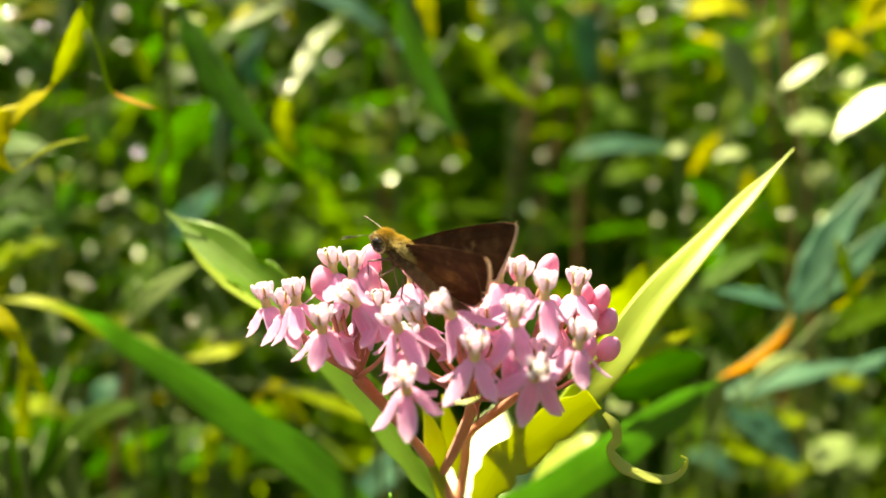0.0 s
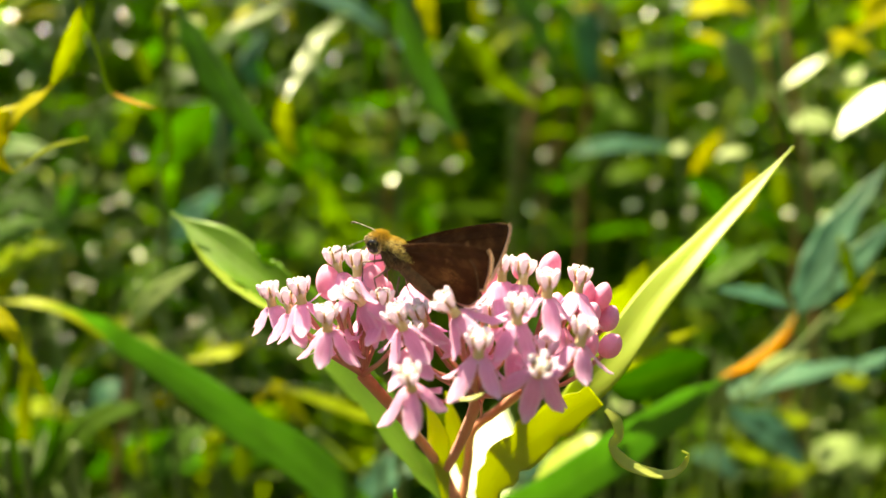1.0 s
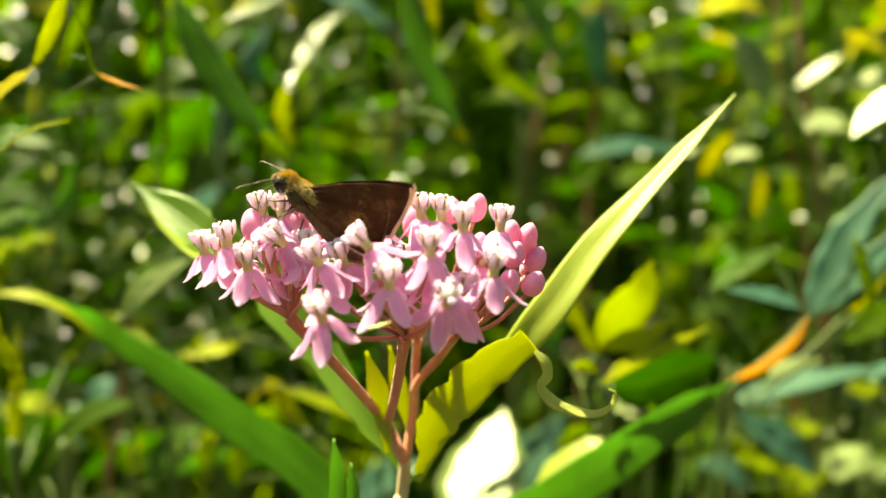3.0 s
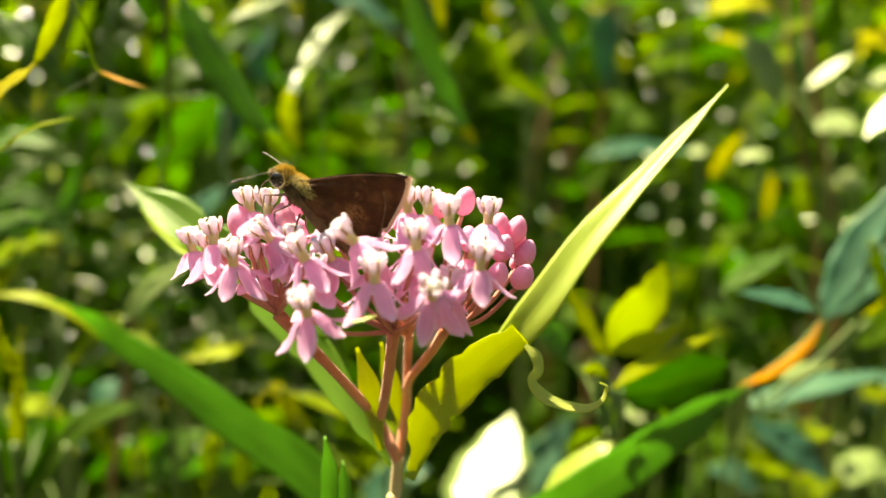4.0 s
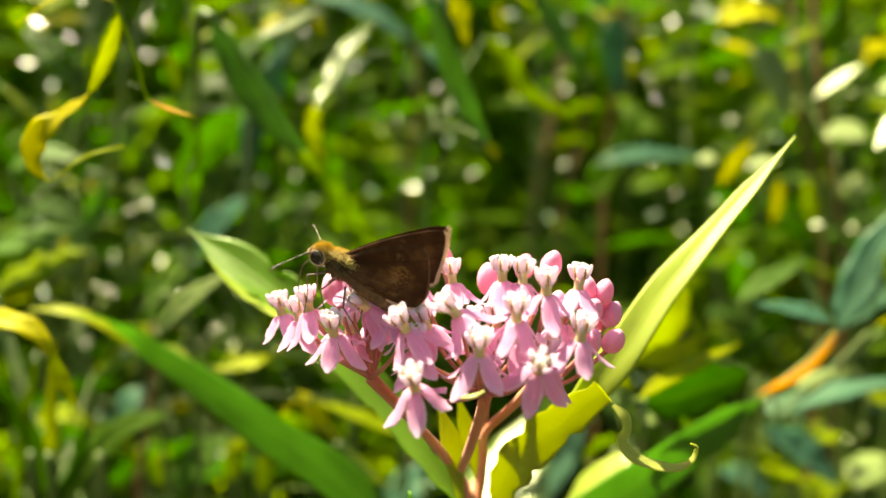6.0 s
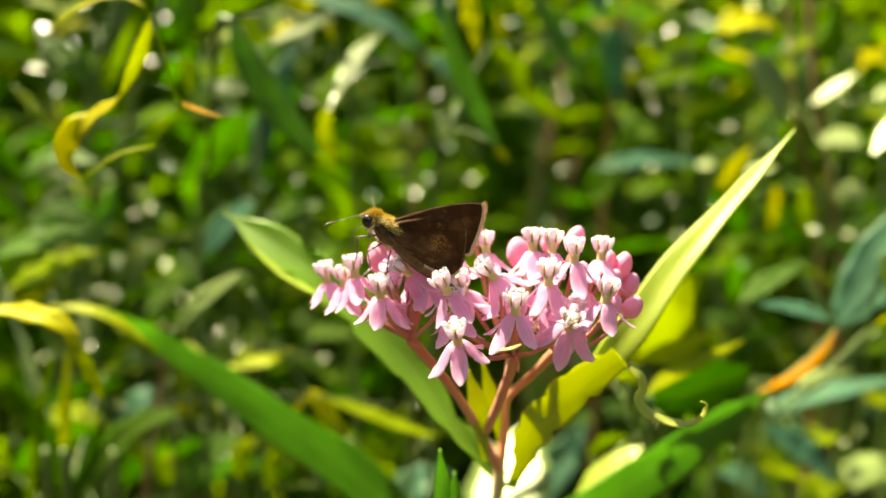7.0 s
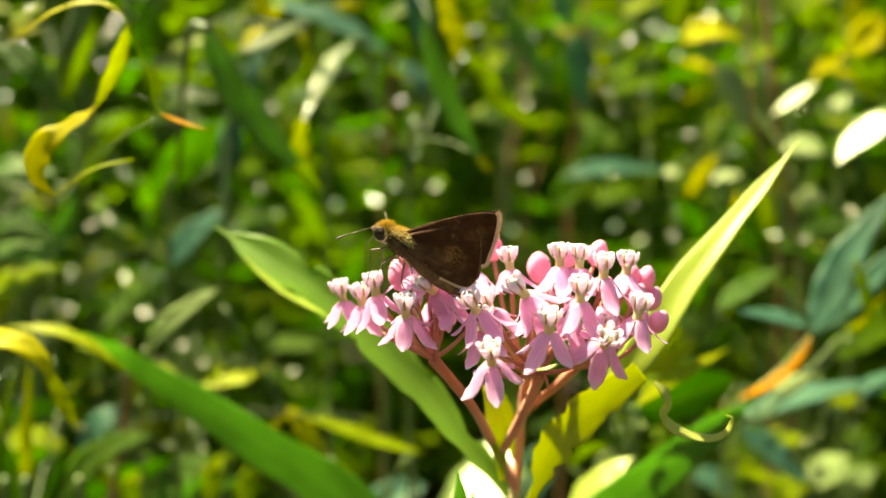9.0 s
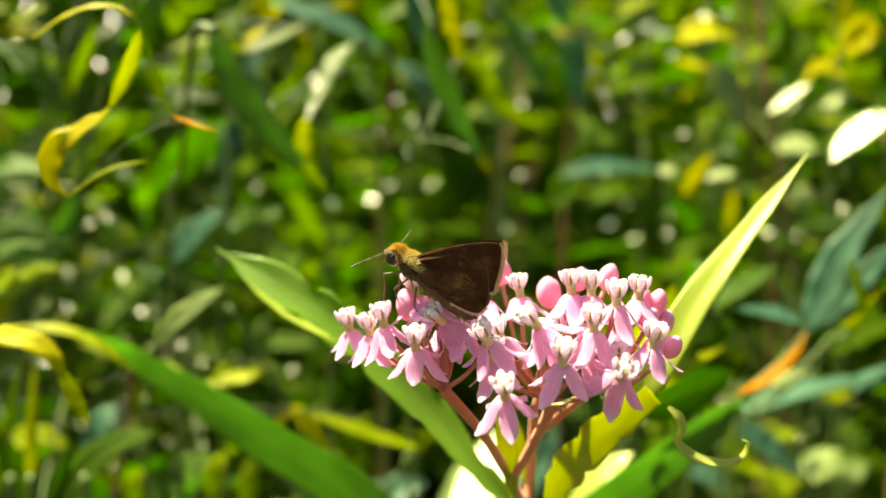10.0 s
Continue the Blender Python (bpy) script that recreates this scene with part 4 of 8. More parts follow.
for side in (1, -1):
    for hip, knee, ankle, toe in (((1.6, -2.6), (3.6, -4.2), (2.4, -6.6), (1.6, -9.2)), ((0.3, -3.1), (1.2, -5.2), (-1.0, -7.8), (-1.6, -9.6)), ((-1.4, -3.2), (-2.6, -5.6), (-5.4, -7.2), (-7.6, -8.2))):
        y = side * 0.9
        leg = part("leg", tube([sk(hip[0], y, hip[1]), sk((hip[0] + knee[0]) / 2, y * 1.6, (hip[1] + knee[1]) / 2), sk(knee[0], y * 2.0, knee[1])], [0.16 * K, 0.14 * K, 0.10 * K], 7, 8), MAT_LEG, skipper, "thin jointed brown leg")
        part("shin", tube([sk(knee[0], y * 2.0, knee[1]), sk(ankle[0], y * 2.1, ankle[1]), sk(toe[0], y * 2.3, toe[1])], [0.10 * K, 0.075 * K, 0.055 * K], 6, 10), MAT_LEG, leg)


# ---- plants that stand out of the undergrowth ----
# points kept in the sun: thicket leaves in its line are left out
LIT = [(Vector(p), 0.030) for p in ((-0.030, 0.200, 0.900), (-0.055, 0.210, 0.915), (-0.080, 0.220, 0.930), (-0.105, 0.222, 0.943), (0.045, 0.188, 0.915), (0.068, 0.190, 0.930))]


def sprig(label, stem_mat, stem, leaves, r=0.0016):
    """A weed of which single leaves can be told: a stem from the ground and its leaves. Each leaf: look, path, breadth in mm, the way its face looks, whether it lies flat."""
    first = Vector(stem[0])
    foot = Vector((first.x, first.y + 0.02, 0))
    w = thing("weed", foot, label, "weed")
    part("stem", tube([foot, Vector((first.x, first.y + 0.02, first.z * 0.5))] + [Vector(p) for p in stem], [0.0045, 0.003] + [r] * len(stem), 8, 40), stem_mat, w)
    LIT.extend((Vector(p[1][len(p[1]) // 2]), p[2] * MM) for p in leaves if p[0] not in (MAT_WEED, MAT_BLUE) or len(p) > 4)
    for i, (mat, path, breadth, up, *flat) in enumerate(leaves):
        b = breadth * MM
        near = min((Vector(p) for p in stem), key=lambda p: (p - Vector(path[0])).length)
        part("leaf", blade(path, [0.12 * b, 0.75 * b, b, 0.9 * b, 0.55 * b, 0.06 * b], up, 0.05 if flat else 0.22, 0.02 if flat else 0.18 if mat in (MAT_LIME, MAT_YELLOW, MAT_CHARTREUSE) else 0.10, 0.0003, 6, 22, 0.0, i + breadth), mat, w)
        if (near - Vector(path[0])).length > 0.002:
            part("leaf_stalk", tube([near, near.lerp(Vector(path[0]), 0.5) + Vector((0, 0, 0.002)), Vector(path[0])], [min(r * 0.5, 0.0005), min(r * 0.4, 0.0004), min(r * 0.35, 0.0004)], 6, 8), MAT_GREEN_STEM, w)
    return w


UPF = (0.1, -0.6, 0.8)
sprig("vine with a twisted yellow dying leaf", MAT_LIME, [(-0.1974, 0.1973, 0.9363), (-0.1661, 0.1768, 1.0300), (-0.1255, 0.1695, 1.0626), (-0.0962, 0.1651, 1.0551), (-0.0877, 0.1639, 1.0461), (-0.0845, 0.1629, 1.0370), (-0.0816, 0.1621, 1.0306), (-0.0785, 0.1611, 1.0215), (-0.0773, 0.1605, 1.0164), (-0.0754, 0.1601, 1.0133), (-0.0708, 0.1598, 1.0115), (-0.0652, 0.1595, 1.0099)],
      [(MAT_CHARTREUSE, [(-0.0829, 0.1624, 1.0332), (-0.0841, 0.1620, 1.0286), (-0.0860, 0.1614, 1.0234), (-0.0884, 0.1609, 1.0183), (-0.0900, 0.1605, 1.0146)], 3.4, (0.45, -0.8, -0.4)),
       (MAT_YELLOW, [(-0.0893, 0.1606, 1.0157), (-0.0929, 0.1603, 1.0122), (-0.0975, 0.1601, 1.0092), (-0.1011, 0.1599, 1.0066), (-0.1032, 0.1595, 1.0027), (-0.1023, 0.1590, 0.9985), (-0.0990, 0.1586, 0.9954)], 6.0, ((-0.25, -0.6, 0.75), (0.45, -0.8, -0.4))),
       (MAT_YELLOW, [(-0.0837, 0.1627, 1.0355), (-0.0890, 0.1631, 1.0380), (-0.0955, 0.1631, 1.0373), (-0.1011, 0.1630, 1.0347), (-0.1066, 0.1626, 1.0308)], 2.5, (-0.2, -0.55, 0.8)),
       (MAT_CHARTREUSE, [(-0.0990, 0.1586, 0.9954), (-0.0942, 0.1589, 0.9989), (-0.0890, 0.1591, 1.0017), (-0.0816, 0.1591, 1.0034)], 1.7, (-0.2, -0.6, 0.75)),
       (MAT_ORANGE, [(-0.0756, 0.1601, 1.0135), (-0.0708, 0.1598, 1.0115), (-0.0650, 0.1595, 1.0098)], 1.2, (-0.2, -0.6, 0.75))], 0.0003)
sprig("weed with a drooping yellow leaf beside the milkweed", MAT_GREEN_STEM, [(-0.1629, 0.1763, 0.9339), (-0.1407, 0.1685, 0.9587), (-0.1323, 0.1687, 0.9622)],
      [(MAT_YELLOW, [(-0.1323, 0.1687, 0.9622), (-0.1238, 0.1685, 0.9615), (-0.1161, 0.1682, 0.9601), (-0.1097, 0.1677, 0.9567), (-0.1058, 0.1668, 0.9497)], 6.2, (-0.15, -0.5, 0.85)),
       (MAT_CHARTREUSE, [(-0.1081, 0.1674, 0.9546), (-0.1048, 0.1666, 0.9476), (-0.1024, 0.1660, 0.9431), (-0.1005, 0.1655, 0.9389)], 3.7, (0.45, -0.8, -0.4))], 0.001)
sprig("grassy weed with upright narrow blades", MAT_GREEN_STEM, [(-0.1675, 0.2480, 0.8528), (-0.1675, 0.2503, 0.8742)],
      [(MAT_CHARTREUSE, [(-0.1624, 0.2488, 0.8614), (-0.1624, 0.2511, 0.8828), (-0.1620, 0.2540, 0.9085), (-0.1611, 0.2565, 0.9320)], 5.2, (0, -0.85, 0.5)),
       (MAT_LIME, [(-0.1774, 0.2491, 0.8613), (-0.1749, 0.2514, 0.8827), (-0.1710, 0.2541, 0.9084), (-0.1663, 0.2564, 0.9299)], 4.7, (0, -0.85, 0.5)),
       (MAT_WEED, [(-0.1675, 0.2489, 0.8613), (-0.1525, 0.2510, 0.8828), (-0.1482, 0.2532, 0.9042)], 6.5, (0, -0.85, 0.5)),
       (MAT_WEED, [(-0.1611, 0.2488, 0.8614), (-0.1708, 0.2527, 0.8956), (-0.1869, 0.2556, 0.9191)], 8.6, (0, -0.85, 0.5)),
       (MAT_WEED, [(-0.1589, 0.2494, 0.8678), (-0.1374, 0.2521, 0.8957), (-0.1159, 0.2526, 0.9043)], 12.9, UPF),
       (MAT_LIME, [(-0.2131, 0.2991, 0.9435), (-0.1908, 0.2996, 0.9522), (-0.1684, 0.3001, 0.9609)], 17.4, UPF)], 0.0015)
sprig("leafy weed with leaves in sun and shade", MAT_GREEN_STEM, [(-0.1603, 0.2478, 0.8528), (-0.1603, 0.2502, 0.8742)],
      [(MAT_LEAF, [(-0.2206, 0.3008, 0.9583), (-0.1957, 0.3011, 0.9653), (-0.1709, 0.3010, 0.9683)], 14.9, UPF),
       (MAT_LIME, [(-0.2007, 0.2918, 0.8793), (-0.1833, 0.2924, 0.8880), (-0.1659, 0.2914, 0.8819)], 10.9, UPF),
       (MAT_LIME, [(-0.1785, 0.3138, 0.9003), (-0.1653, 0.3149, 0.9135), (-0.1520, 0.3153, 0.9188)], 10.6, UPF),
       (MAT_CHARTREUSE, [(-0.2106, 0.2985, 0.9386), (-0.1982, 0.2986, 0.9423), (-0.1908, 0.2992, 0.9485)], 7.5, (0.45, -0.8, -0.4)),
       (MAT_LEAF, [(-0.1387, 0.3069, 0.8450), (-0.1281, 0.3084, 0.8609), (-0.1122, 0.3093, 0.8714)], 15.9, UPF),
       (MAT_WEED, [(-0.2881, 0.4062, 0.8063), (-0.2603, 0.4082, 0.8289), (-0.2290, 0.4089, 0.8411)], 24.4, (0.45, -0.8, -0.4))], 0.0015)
sprig("leafy weed with leaves in sun and shade", MAT_GREEN_STEM, [(-0.1408, 0.2474, 0.8528), (-0.1408, 0.2498, 0.8743)],
      [(MAT_WEED, [(-0.2255, 0.4043, 0.7996), (-0.1977, 0.4056, 0.8169), (-0.1629, 0.4065, 0.8309)], 22.3, (0.45, -0.8, -0.4)),
       (MAT_LEAF, [(-0.1699, 0.4036, 0.8032), (-0.1421, 0.4043, 0.8150), (-0.1107, 0.4032, 0.8102)], 17.4, (0.45, -0.8, -0.4)),
       (MAT_WEED, [(-0.2926, 0.4395, 0.8332), (-0.2665, 0.4406, 0.8481), (-0.2330, 0.4407, 0.8556)], 22.4, (0.45, -0.8, -0.4)),
       (MAT_WEED, [(-0.1435, 0.4349, 0.8188), (-0.1212, 0.4357, 0.8299), (-0.0914, 0.4347, 0.8263)], 16.4, (0.45, -0.8, -0.4))], 0.0015)
sprig("dry stem with a few narrow leaves", MAT_BROWN_STEM, [(-0.1603, 0.3139, 0.8129), (-0.1611, 0.3174, 0.8450), (-0.1562, 0.3215, 0.8836), (-0.1529, 0.3245, 0.9108), (-0.1549, 0.3257, 0.9216)],
      [(MAT_LIME, [(-0.1611, 0.3181, 0.8510), (-0.1699, 0.3197, 0.8645), (-0.1781, 0.3205, 0.8700)], 6.0, UPF),
       (MAT_BLUE, [(-0.1562, 0.3210, 0.8782), (-0.1644, 0.3217, 0.8836), (-0.1781, 0.3202, 0.8672)], 16.4, UPF),
       (MAT_LIME, [(-0.1529, 0.3242, 0.9081), (-0.1590, 0.3252, 0.9162), (-0.1781, 0.3260, 0.9202)], 9.3, UPF)], 0.0016)
sprig("weed with a pale lance leaf", MAT_GREEN_STEM, [(-0.1348, 0.2878, 0.8548), (-0.1195, 0.2541, 0.9171), (-0.1093, 0.2314, 0.9417)],
      [(MAT_PALE, [(-0.1093, 0.2313, 0.9411), (-0.1015, 0.2322, 0.9500), (-0.0937, 0.2327, 0.9562), (-0.0840, 0.2332, 0.9624)], 7.8, (0.2, -0.7, 0.7))], 0.001)
sprig("weed with yellowing shoots", MAT_GREEN_STEM, [(-0.1164, 0.2969, 0.8500), (-0.1073, 0.2717, 0.8969), (-0.1015, 0.2590, 0.9190)],
      [(MAT_CHARTREUSE, [(-0.1020, 0.2591, 0.9199), (-0.0915, 0.2590, 0.9217), (-0.0822, 0.2591, 0.9235), (-0.0739, 0.2594, 0.9283)], 7.2, (0, -0.55, 0.85)),
       (MAT_LIME, [(-0.0958, 0.2590, 0.9208), (-0.0941, 0.2595, 0.9254), (-0.0904, 0.2598, 0.9287)], 3.1, UPF)], 0.0006)
sprig("trailing weed with yellow shoots", MAT_GREEN_STEM, [(-0.0168, 0.2460, 0.8617), (-0.0319, 0.2479, 0.8767), (-0.0491, 0.2500, 0.8927), (-0.0642, 0.2520, 0.9083), (-0.0771, 0.2546, 0.9301), (-0.0901, 0.2572, 0.9514)],
      [(MAT_YELLOW, [(-0.0685, 0.2527, 0.9140), (-0.0620, 0.2520, 0.9083), (-0.0573, 0.2511, 0.9012), (-0.0513, 0.2504, 0.8959)], 7.1, (0.2, -0.7, 0.6)),
       (MAT_YELLOW, [(-0.0672, 0.2523, 0.9108), (-0.0707, 0.2520, 0.9070), (-0.0739, 0.2518, 0.9044)], 3.9, UPF),
       (MAT_LIME, [(-0.0599, 0.2521, 0.9102), (-0.0448, 0.2513, 0.9051), (-0.0297, 0.2504, 0.8996), (-0.0158, 0.2497, 0.8960)], 6.0, (0, -0.55, 0.85)),
       (MAT_LIME, [(-0.0491, 0.2500, 0.8927), (-0.0427, 0.2490, 0.8852), (-0.0319, 0.2481, 0.8788)], 5.6, UPF)], 0.0007)
sprig("leafy weed with leaves in sun and shade", MAT_GREEN_STEM, [(-0.0450, 0.2465, 0.8616), (-0.0600, 0.2484, 0.8766), (-0.0773, 0.2505, 0.8926), (-0.0924, 0.2525, 0.9082), (-0.1053, 0.2552, 0.9300), (-0.1182, 0.2578, 0.9514)],
      [(MAT_LIME, [(-0.1152, 0.3166, 0.8457), (-0.1138, 0.3180, 0.8592), (-0.1084, 0.3188, 0.8674)], 10.4, UPF),
       (MAT_LIME, [(-0.1002, 0.3157, 0.8403), (-0.0983, 0.3171, 0.8539), (-0.0947, 0.3184, 0.8661)], 9.3, UPF),
       (MAT_LIME, [(-0.1629, 0.3458, 0.8285), (-0.1644, 0.3471, 0.8403), (-0.1584, 0.3478, 0.8477)], 10.1, UPF),
       (MAT_LIME, [(-0.2076, 0.3473, 0.8343), (-0.2017, 0.3479, 0.8402), (-0.1957, 0.3486, 0.8476)], 7.8, UPF)], 0.0007)
sprig("willow-leaved weed with hanging green leaves tipped yellow", MAT_GREEN_STEM, [(-0.0207, 0.3085, 0.9727), (-0.0145, 0.2929, 1.0152), (-0.0104, 0.2690, 1.0548), (-0.0096, 0.2589, 1.0729)],
      [(MAT_LEAF, [(-0.0152, 0.2575, 1.0585), (-0.0117, 0.2556, 1.0421), (-0.0057, 0.2537, 1.0256), (0.0003, 0.2522, 1.0133), (0.0067, 0.2509, 1.0030)], 9.1, ((-0.3, -0.75, 0.55), (-0.15, -0.65, 0.75))),
       (MAT_YELLOW, [(0.0037, 0.2444, 1.0069), (0.0057, 0.2440, 1.0039), (0.0081, 0.2436, 1.0006)], 4.0, (-0.3, -0.8, 0.4)),
       (MAT_YELLOW, [(-0.0093, 0.2483, 1.0681), (-0.0073, 0.2471, 1.0572), (-0.0053, 0.2460, 1.0474), (-0.0030, 0.2449, 1.0381)], 8.3, (0.45, -0.8, -0.4)),
       (MAT_BLUE, [(-0.0219, 0.3108, 1.0848), (-0.0157, 0.3088, 1.0675), (-0.0094, 0.3062, 1.0453)], 10.9, (0, -0.85, 0.5)),
       (MAT_LIME, [(0.0075, 0.3683, 1.0645), (0.0189, 0.3667, 1.0518), (0.0293, 0.3648, 1.0358), (0.0562, 0.3625, 1.0202)], 10.7, (0.45, -0.8, -0.4))], 0.001)
sprig("weed with a leaf that glints in the sun", MAT_GREEN_STEM, [(-0.0338, 0.3387, 0.9699), (-0.0354, 0.3237, 1.0166), (-0.0388, 0.3079, 1.0551), (-0.0447, 0.2877, 1.0538)],
      [(MAT_PALE, [(-0.0441, 0.3069, 1.0568), (-0.0518, 0.2984, 1.0491), (-0.0563, 0.2826, 1.0354), (-0.0600, 0.2643, 1.0196)], 8.3, (-0.048, -0.647, 0.761), True),
       (MAT_CHARTREUSE, [(-0.0613, 0.2727, 1.0239), (-0.0626, 0.2717, 1.0151), (-0.0613, 0.2707, 1.0063), (-0.0573, 0.2699, 0.9990)], 7.1, (0.45, -0.8, -0.4)),
       (MAT_WEED, [(-0.0388, 0.3079, 1.0551), (-0.0318, 0.3069, 1.0477), (-0.0343, 0.3048, 1.0279)], 5.5, UPF)], 0.0009)
sprig("weed with a pale flat leaf", MAT_GREEN_STEM, [(-0.0606, 0.3319, 0.9952), (-0.0619, 0.3256, 1.0297), (-0.0617, 0.2937, 1.0594), (-0.0633, 0.2838, 1.0607)],
      [(MAT_PALE, [(-0.0859, 0.2695, 1.0451), (-0.0781, 0.2767, 1.0503), (-0.0711, 0.2833, 1.0551), (-0.0639, 0.2932, 1.0625)], 5.5, (0.083, -0.638, 0.765), True),
       (MAT_YELLOW, [(-0.0678, 0.2990, 1.0604), (-0.0649, 0.2985, 1.0568), (-0.0635, 0.2979, 1.0521)], 4.8, UPF),
       (MAT_LIME, [(-0.1051, 0.3104, 1.0661), (-0.1001, 0.3093, 1.0574), (-0.0927, 0.3087, 1.0530)], 8.4, (0.45, -0.8, -0.4)),
       (MAT_YELLOW, [(-0.0927, 0.3088, 1.0537), (-0.0877, 0.3094, 1.0599), (-0.0815, 0.3096, 1.0636)], 6.0, UPF)], 0.0009)
sprig("tall weed with a long arching leaf", MAT_GREEN_STEM, [(-0.1237, 0.2968, 0.9388), (-0.1131, 0.2835, 1.0029), (-0.0931, 0.2373, 1.0443), (-0.0788, 0.2117, 1.0430)],
      [(MAT_LEAF, [(-0.0867, 0.2325, 1.0471), (-0.0784, 0.2305, 1.0304), (-0.0662, 0.2283, 1.0128), (-0.0482, 0.2259, 0.9943)], 11.2, (0.45, -0.8, -0.4)),
       (MAT_LIME, [(-0.0560, 0.2170, 1.0033), (-0.0521, 0.2165, 0.9998), (-0.0471, 0.2159, 0.9952)], 4.6, (0.45, -0.8, -0.4))], 0.0012)
sprig("broad-leaved weed in half shade", MAT_GREEN_STEM, [(-0.1295, 0.3931, 0.8983), (-0.1084, 0.3293, 0.9625), (-0.1065, 0.3358, 1.0223), (-0.1043, 0.3369, 1.0332)],
      [(MAT_BLUE, [(-0.1022, 0.3361, 1.0264), (-0.1057, 0.3347, 1.0128), (-0.1098, 0.3324, 0.9910)], 13.1, UPF),
       (MAT_WEED, [(-0.1464, 0.3432, 0.9906), (-0.1323, 0.3447, 1.0075), (-0.1154, 0.3458, 1.0201), (-0.0985, 0.3462, 1.0272)], 22.5, (0.45, -0.8, -0.4)),
       (MAT_WEED, [(-0.1540, 0.3674, 1.0271), (-0.1391, 0.3684, 1.0390), (-0.1183, 0.3680, 1.0390)], 20.9, UPF),
       (MAT_BLUE, [(-0.1522, 0.3791, 0.9503), (-0.1396, 0.3806, 0.9660), (-0.1207, 0.3819, 0.9817)], 18.9, UPF)], 0.0012)
sprig("bush with broad blue-green leaves", MAT_BROWN_STEM, [(-0.0417, 0.4982, 0.9552), (-0.0341, 0.4653, 1.0233), (-0.0302, 0.4099, 1.0698)],
      [(MAT_BLUE, [(-0.1031, 0.4146, 1.0993), (-0.0766, 0.4134, 1.0928), (-0.0534, 0.4117, 1.0823), (-0.0269, 0.4093, 1.0649)], 19.9, (0, -0.6, 0.8)),
       (MAT_BLUE, [(-0.0302, 0.4096, 1.0665), (-0.0136, 0.4078, 1.0534), (-0.0037, 0.4051, 1.0304)], 14.6, UPF),
       (MAT_WEED, [(-0.0898, 0.5584, 1.0366), (-0.0716, 0.5550, 1.0094), (-0.0443, 0.5540, 1.0050)], 27.3, UPF),
       (MAT_BLUE, [(-0.1097, 0.4079, 1.0367), (-0.1130, 0.4097, 1.0532), (-0.1030, 0.4117, 1.0729)], 13.3, UPF),
       (MAT_WEED, [(-0.0368, 0.4122, 1.0896), (-0.0169, 0.4129, 1.0995), (-0.0070, 0.4145, 1.1160)], 16.6, UPF)], 0.0014)
sprig("tall weed with yellow-green leaves in the sun", MAT_GREEN_STEM, [(-0.2315, 0.3592, 0.9380), (-0.2000, 0.3349, 0.9976), (-0.1734, 0.3089, 1.0400), (-0.1635, 0.3119, 1.0696), (-0.1585, 0.3143, 1.0919)],
      [(MAT_LEAF, [(-0.1983, 0.3112, 1.0572), (-0.1846, 0.3099, 1.0473), (-0.1734, 0.3085, 1.0362), (-0.1635, 0.3069, 1.0239)], 13.7, UPF),
       (MAT_LIME, [(-0.1697, 0.3077, 1.0301), (-0.1647, 0.3092, 1.0449), (-0.1597, 0.3104, 1.0560), (-0.1548, 0.3115, 1.0672)], 8.4, (0.45, -0.8, -0.4)),
       (MAT_WEED, [(-0.1734, 0.3079, 1.0313), (-0.1771, 0.3089, 1.0399), (-0.1796, 0.3105, 1.0535)], 8.4, UPF),
       (MAT_LIME, [(-0.1908, 0.3116, 1.0621), (-0.1846, 0.3121, 1.0671), (-0.1759, 0.3124, 1.0721)], 9.9, UPF),
       (MAT_YELLOW, [(-0.1908, 0.3110, 1.0560), (-0.1858, 0.3113, 1.0597), (-0.1784, 0.3112, 1.0607)], 4.0, UPF)], 0.0012)
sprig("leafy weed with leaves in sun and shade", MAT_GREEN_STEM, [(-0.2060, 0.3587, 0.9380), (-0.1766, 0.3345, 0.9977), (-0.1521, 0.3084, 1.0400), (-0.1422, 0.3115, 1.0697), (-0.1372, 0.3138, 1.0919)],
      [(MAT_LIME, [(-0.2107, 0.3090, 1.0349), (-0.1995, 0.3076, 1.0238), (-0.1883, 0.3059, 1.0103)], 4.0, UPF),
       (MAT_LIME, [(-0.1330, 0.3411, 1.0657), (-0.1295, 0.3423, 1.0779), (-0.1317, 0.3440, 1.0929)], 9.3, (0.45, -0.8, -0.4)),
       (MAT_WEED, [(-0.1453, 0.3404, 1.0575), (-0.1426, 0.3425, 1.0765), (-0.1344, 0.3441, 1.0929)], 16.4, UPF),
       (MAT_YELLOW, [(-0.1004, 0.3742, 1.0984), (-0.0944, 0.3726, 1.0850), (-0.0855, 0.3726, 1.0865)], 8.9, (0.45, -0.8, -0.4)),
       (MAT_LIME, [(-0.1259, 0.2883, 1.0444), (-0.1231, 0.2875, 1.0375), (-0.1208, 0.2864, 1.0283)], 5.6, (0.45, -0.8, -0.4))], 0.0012)
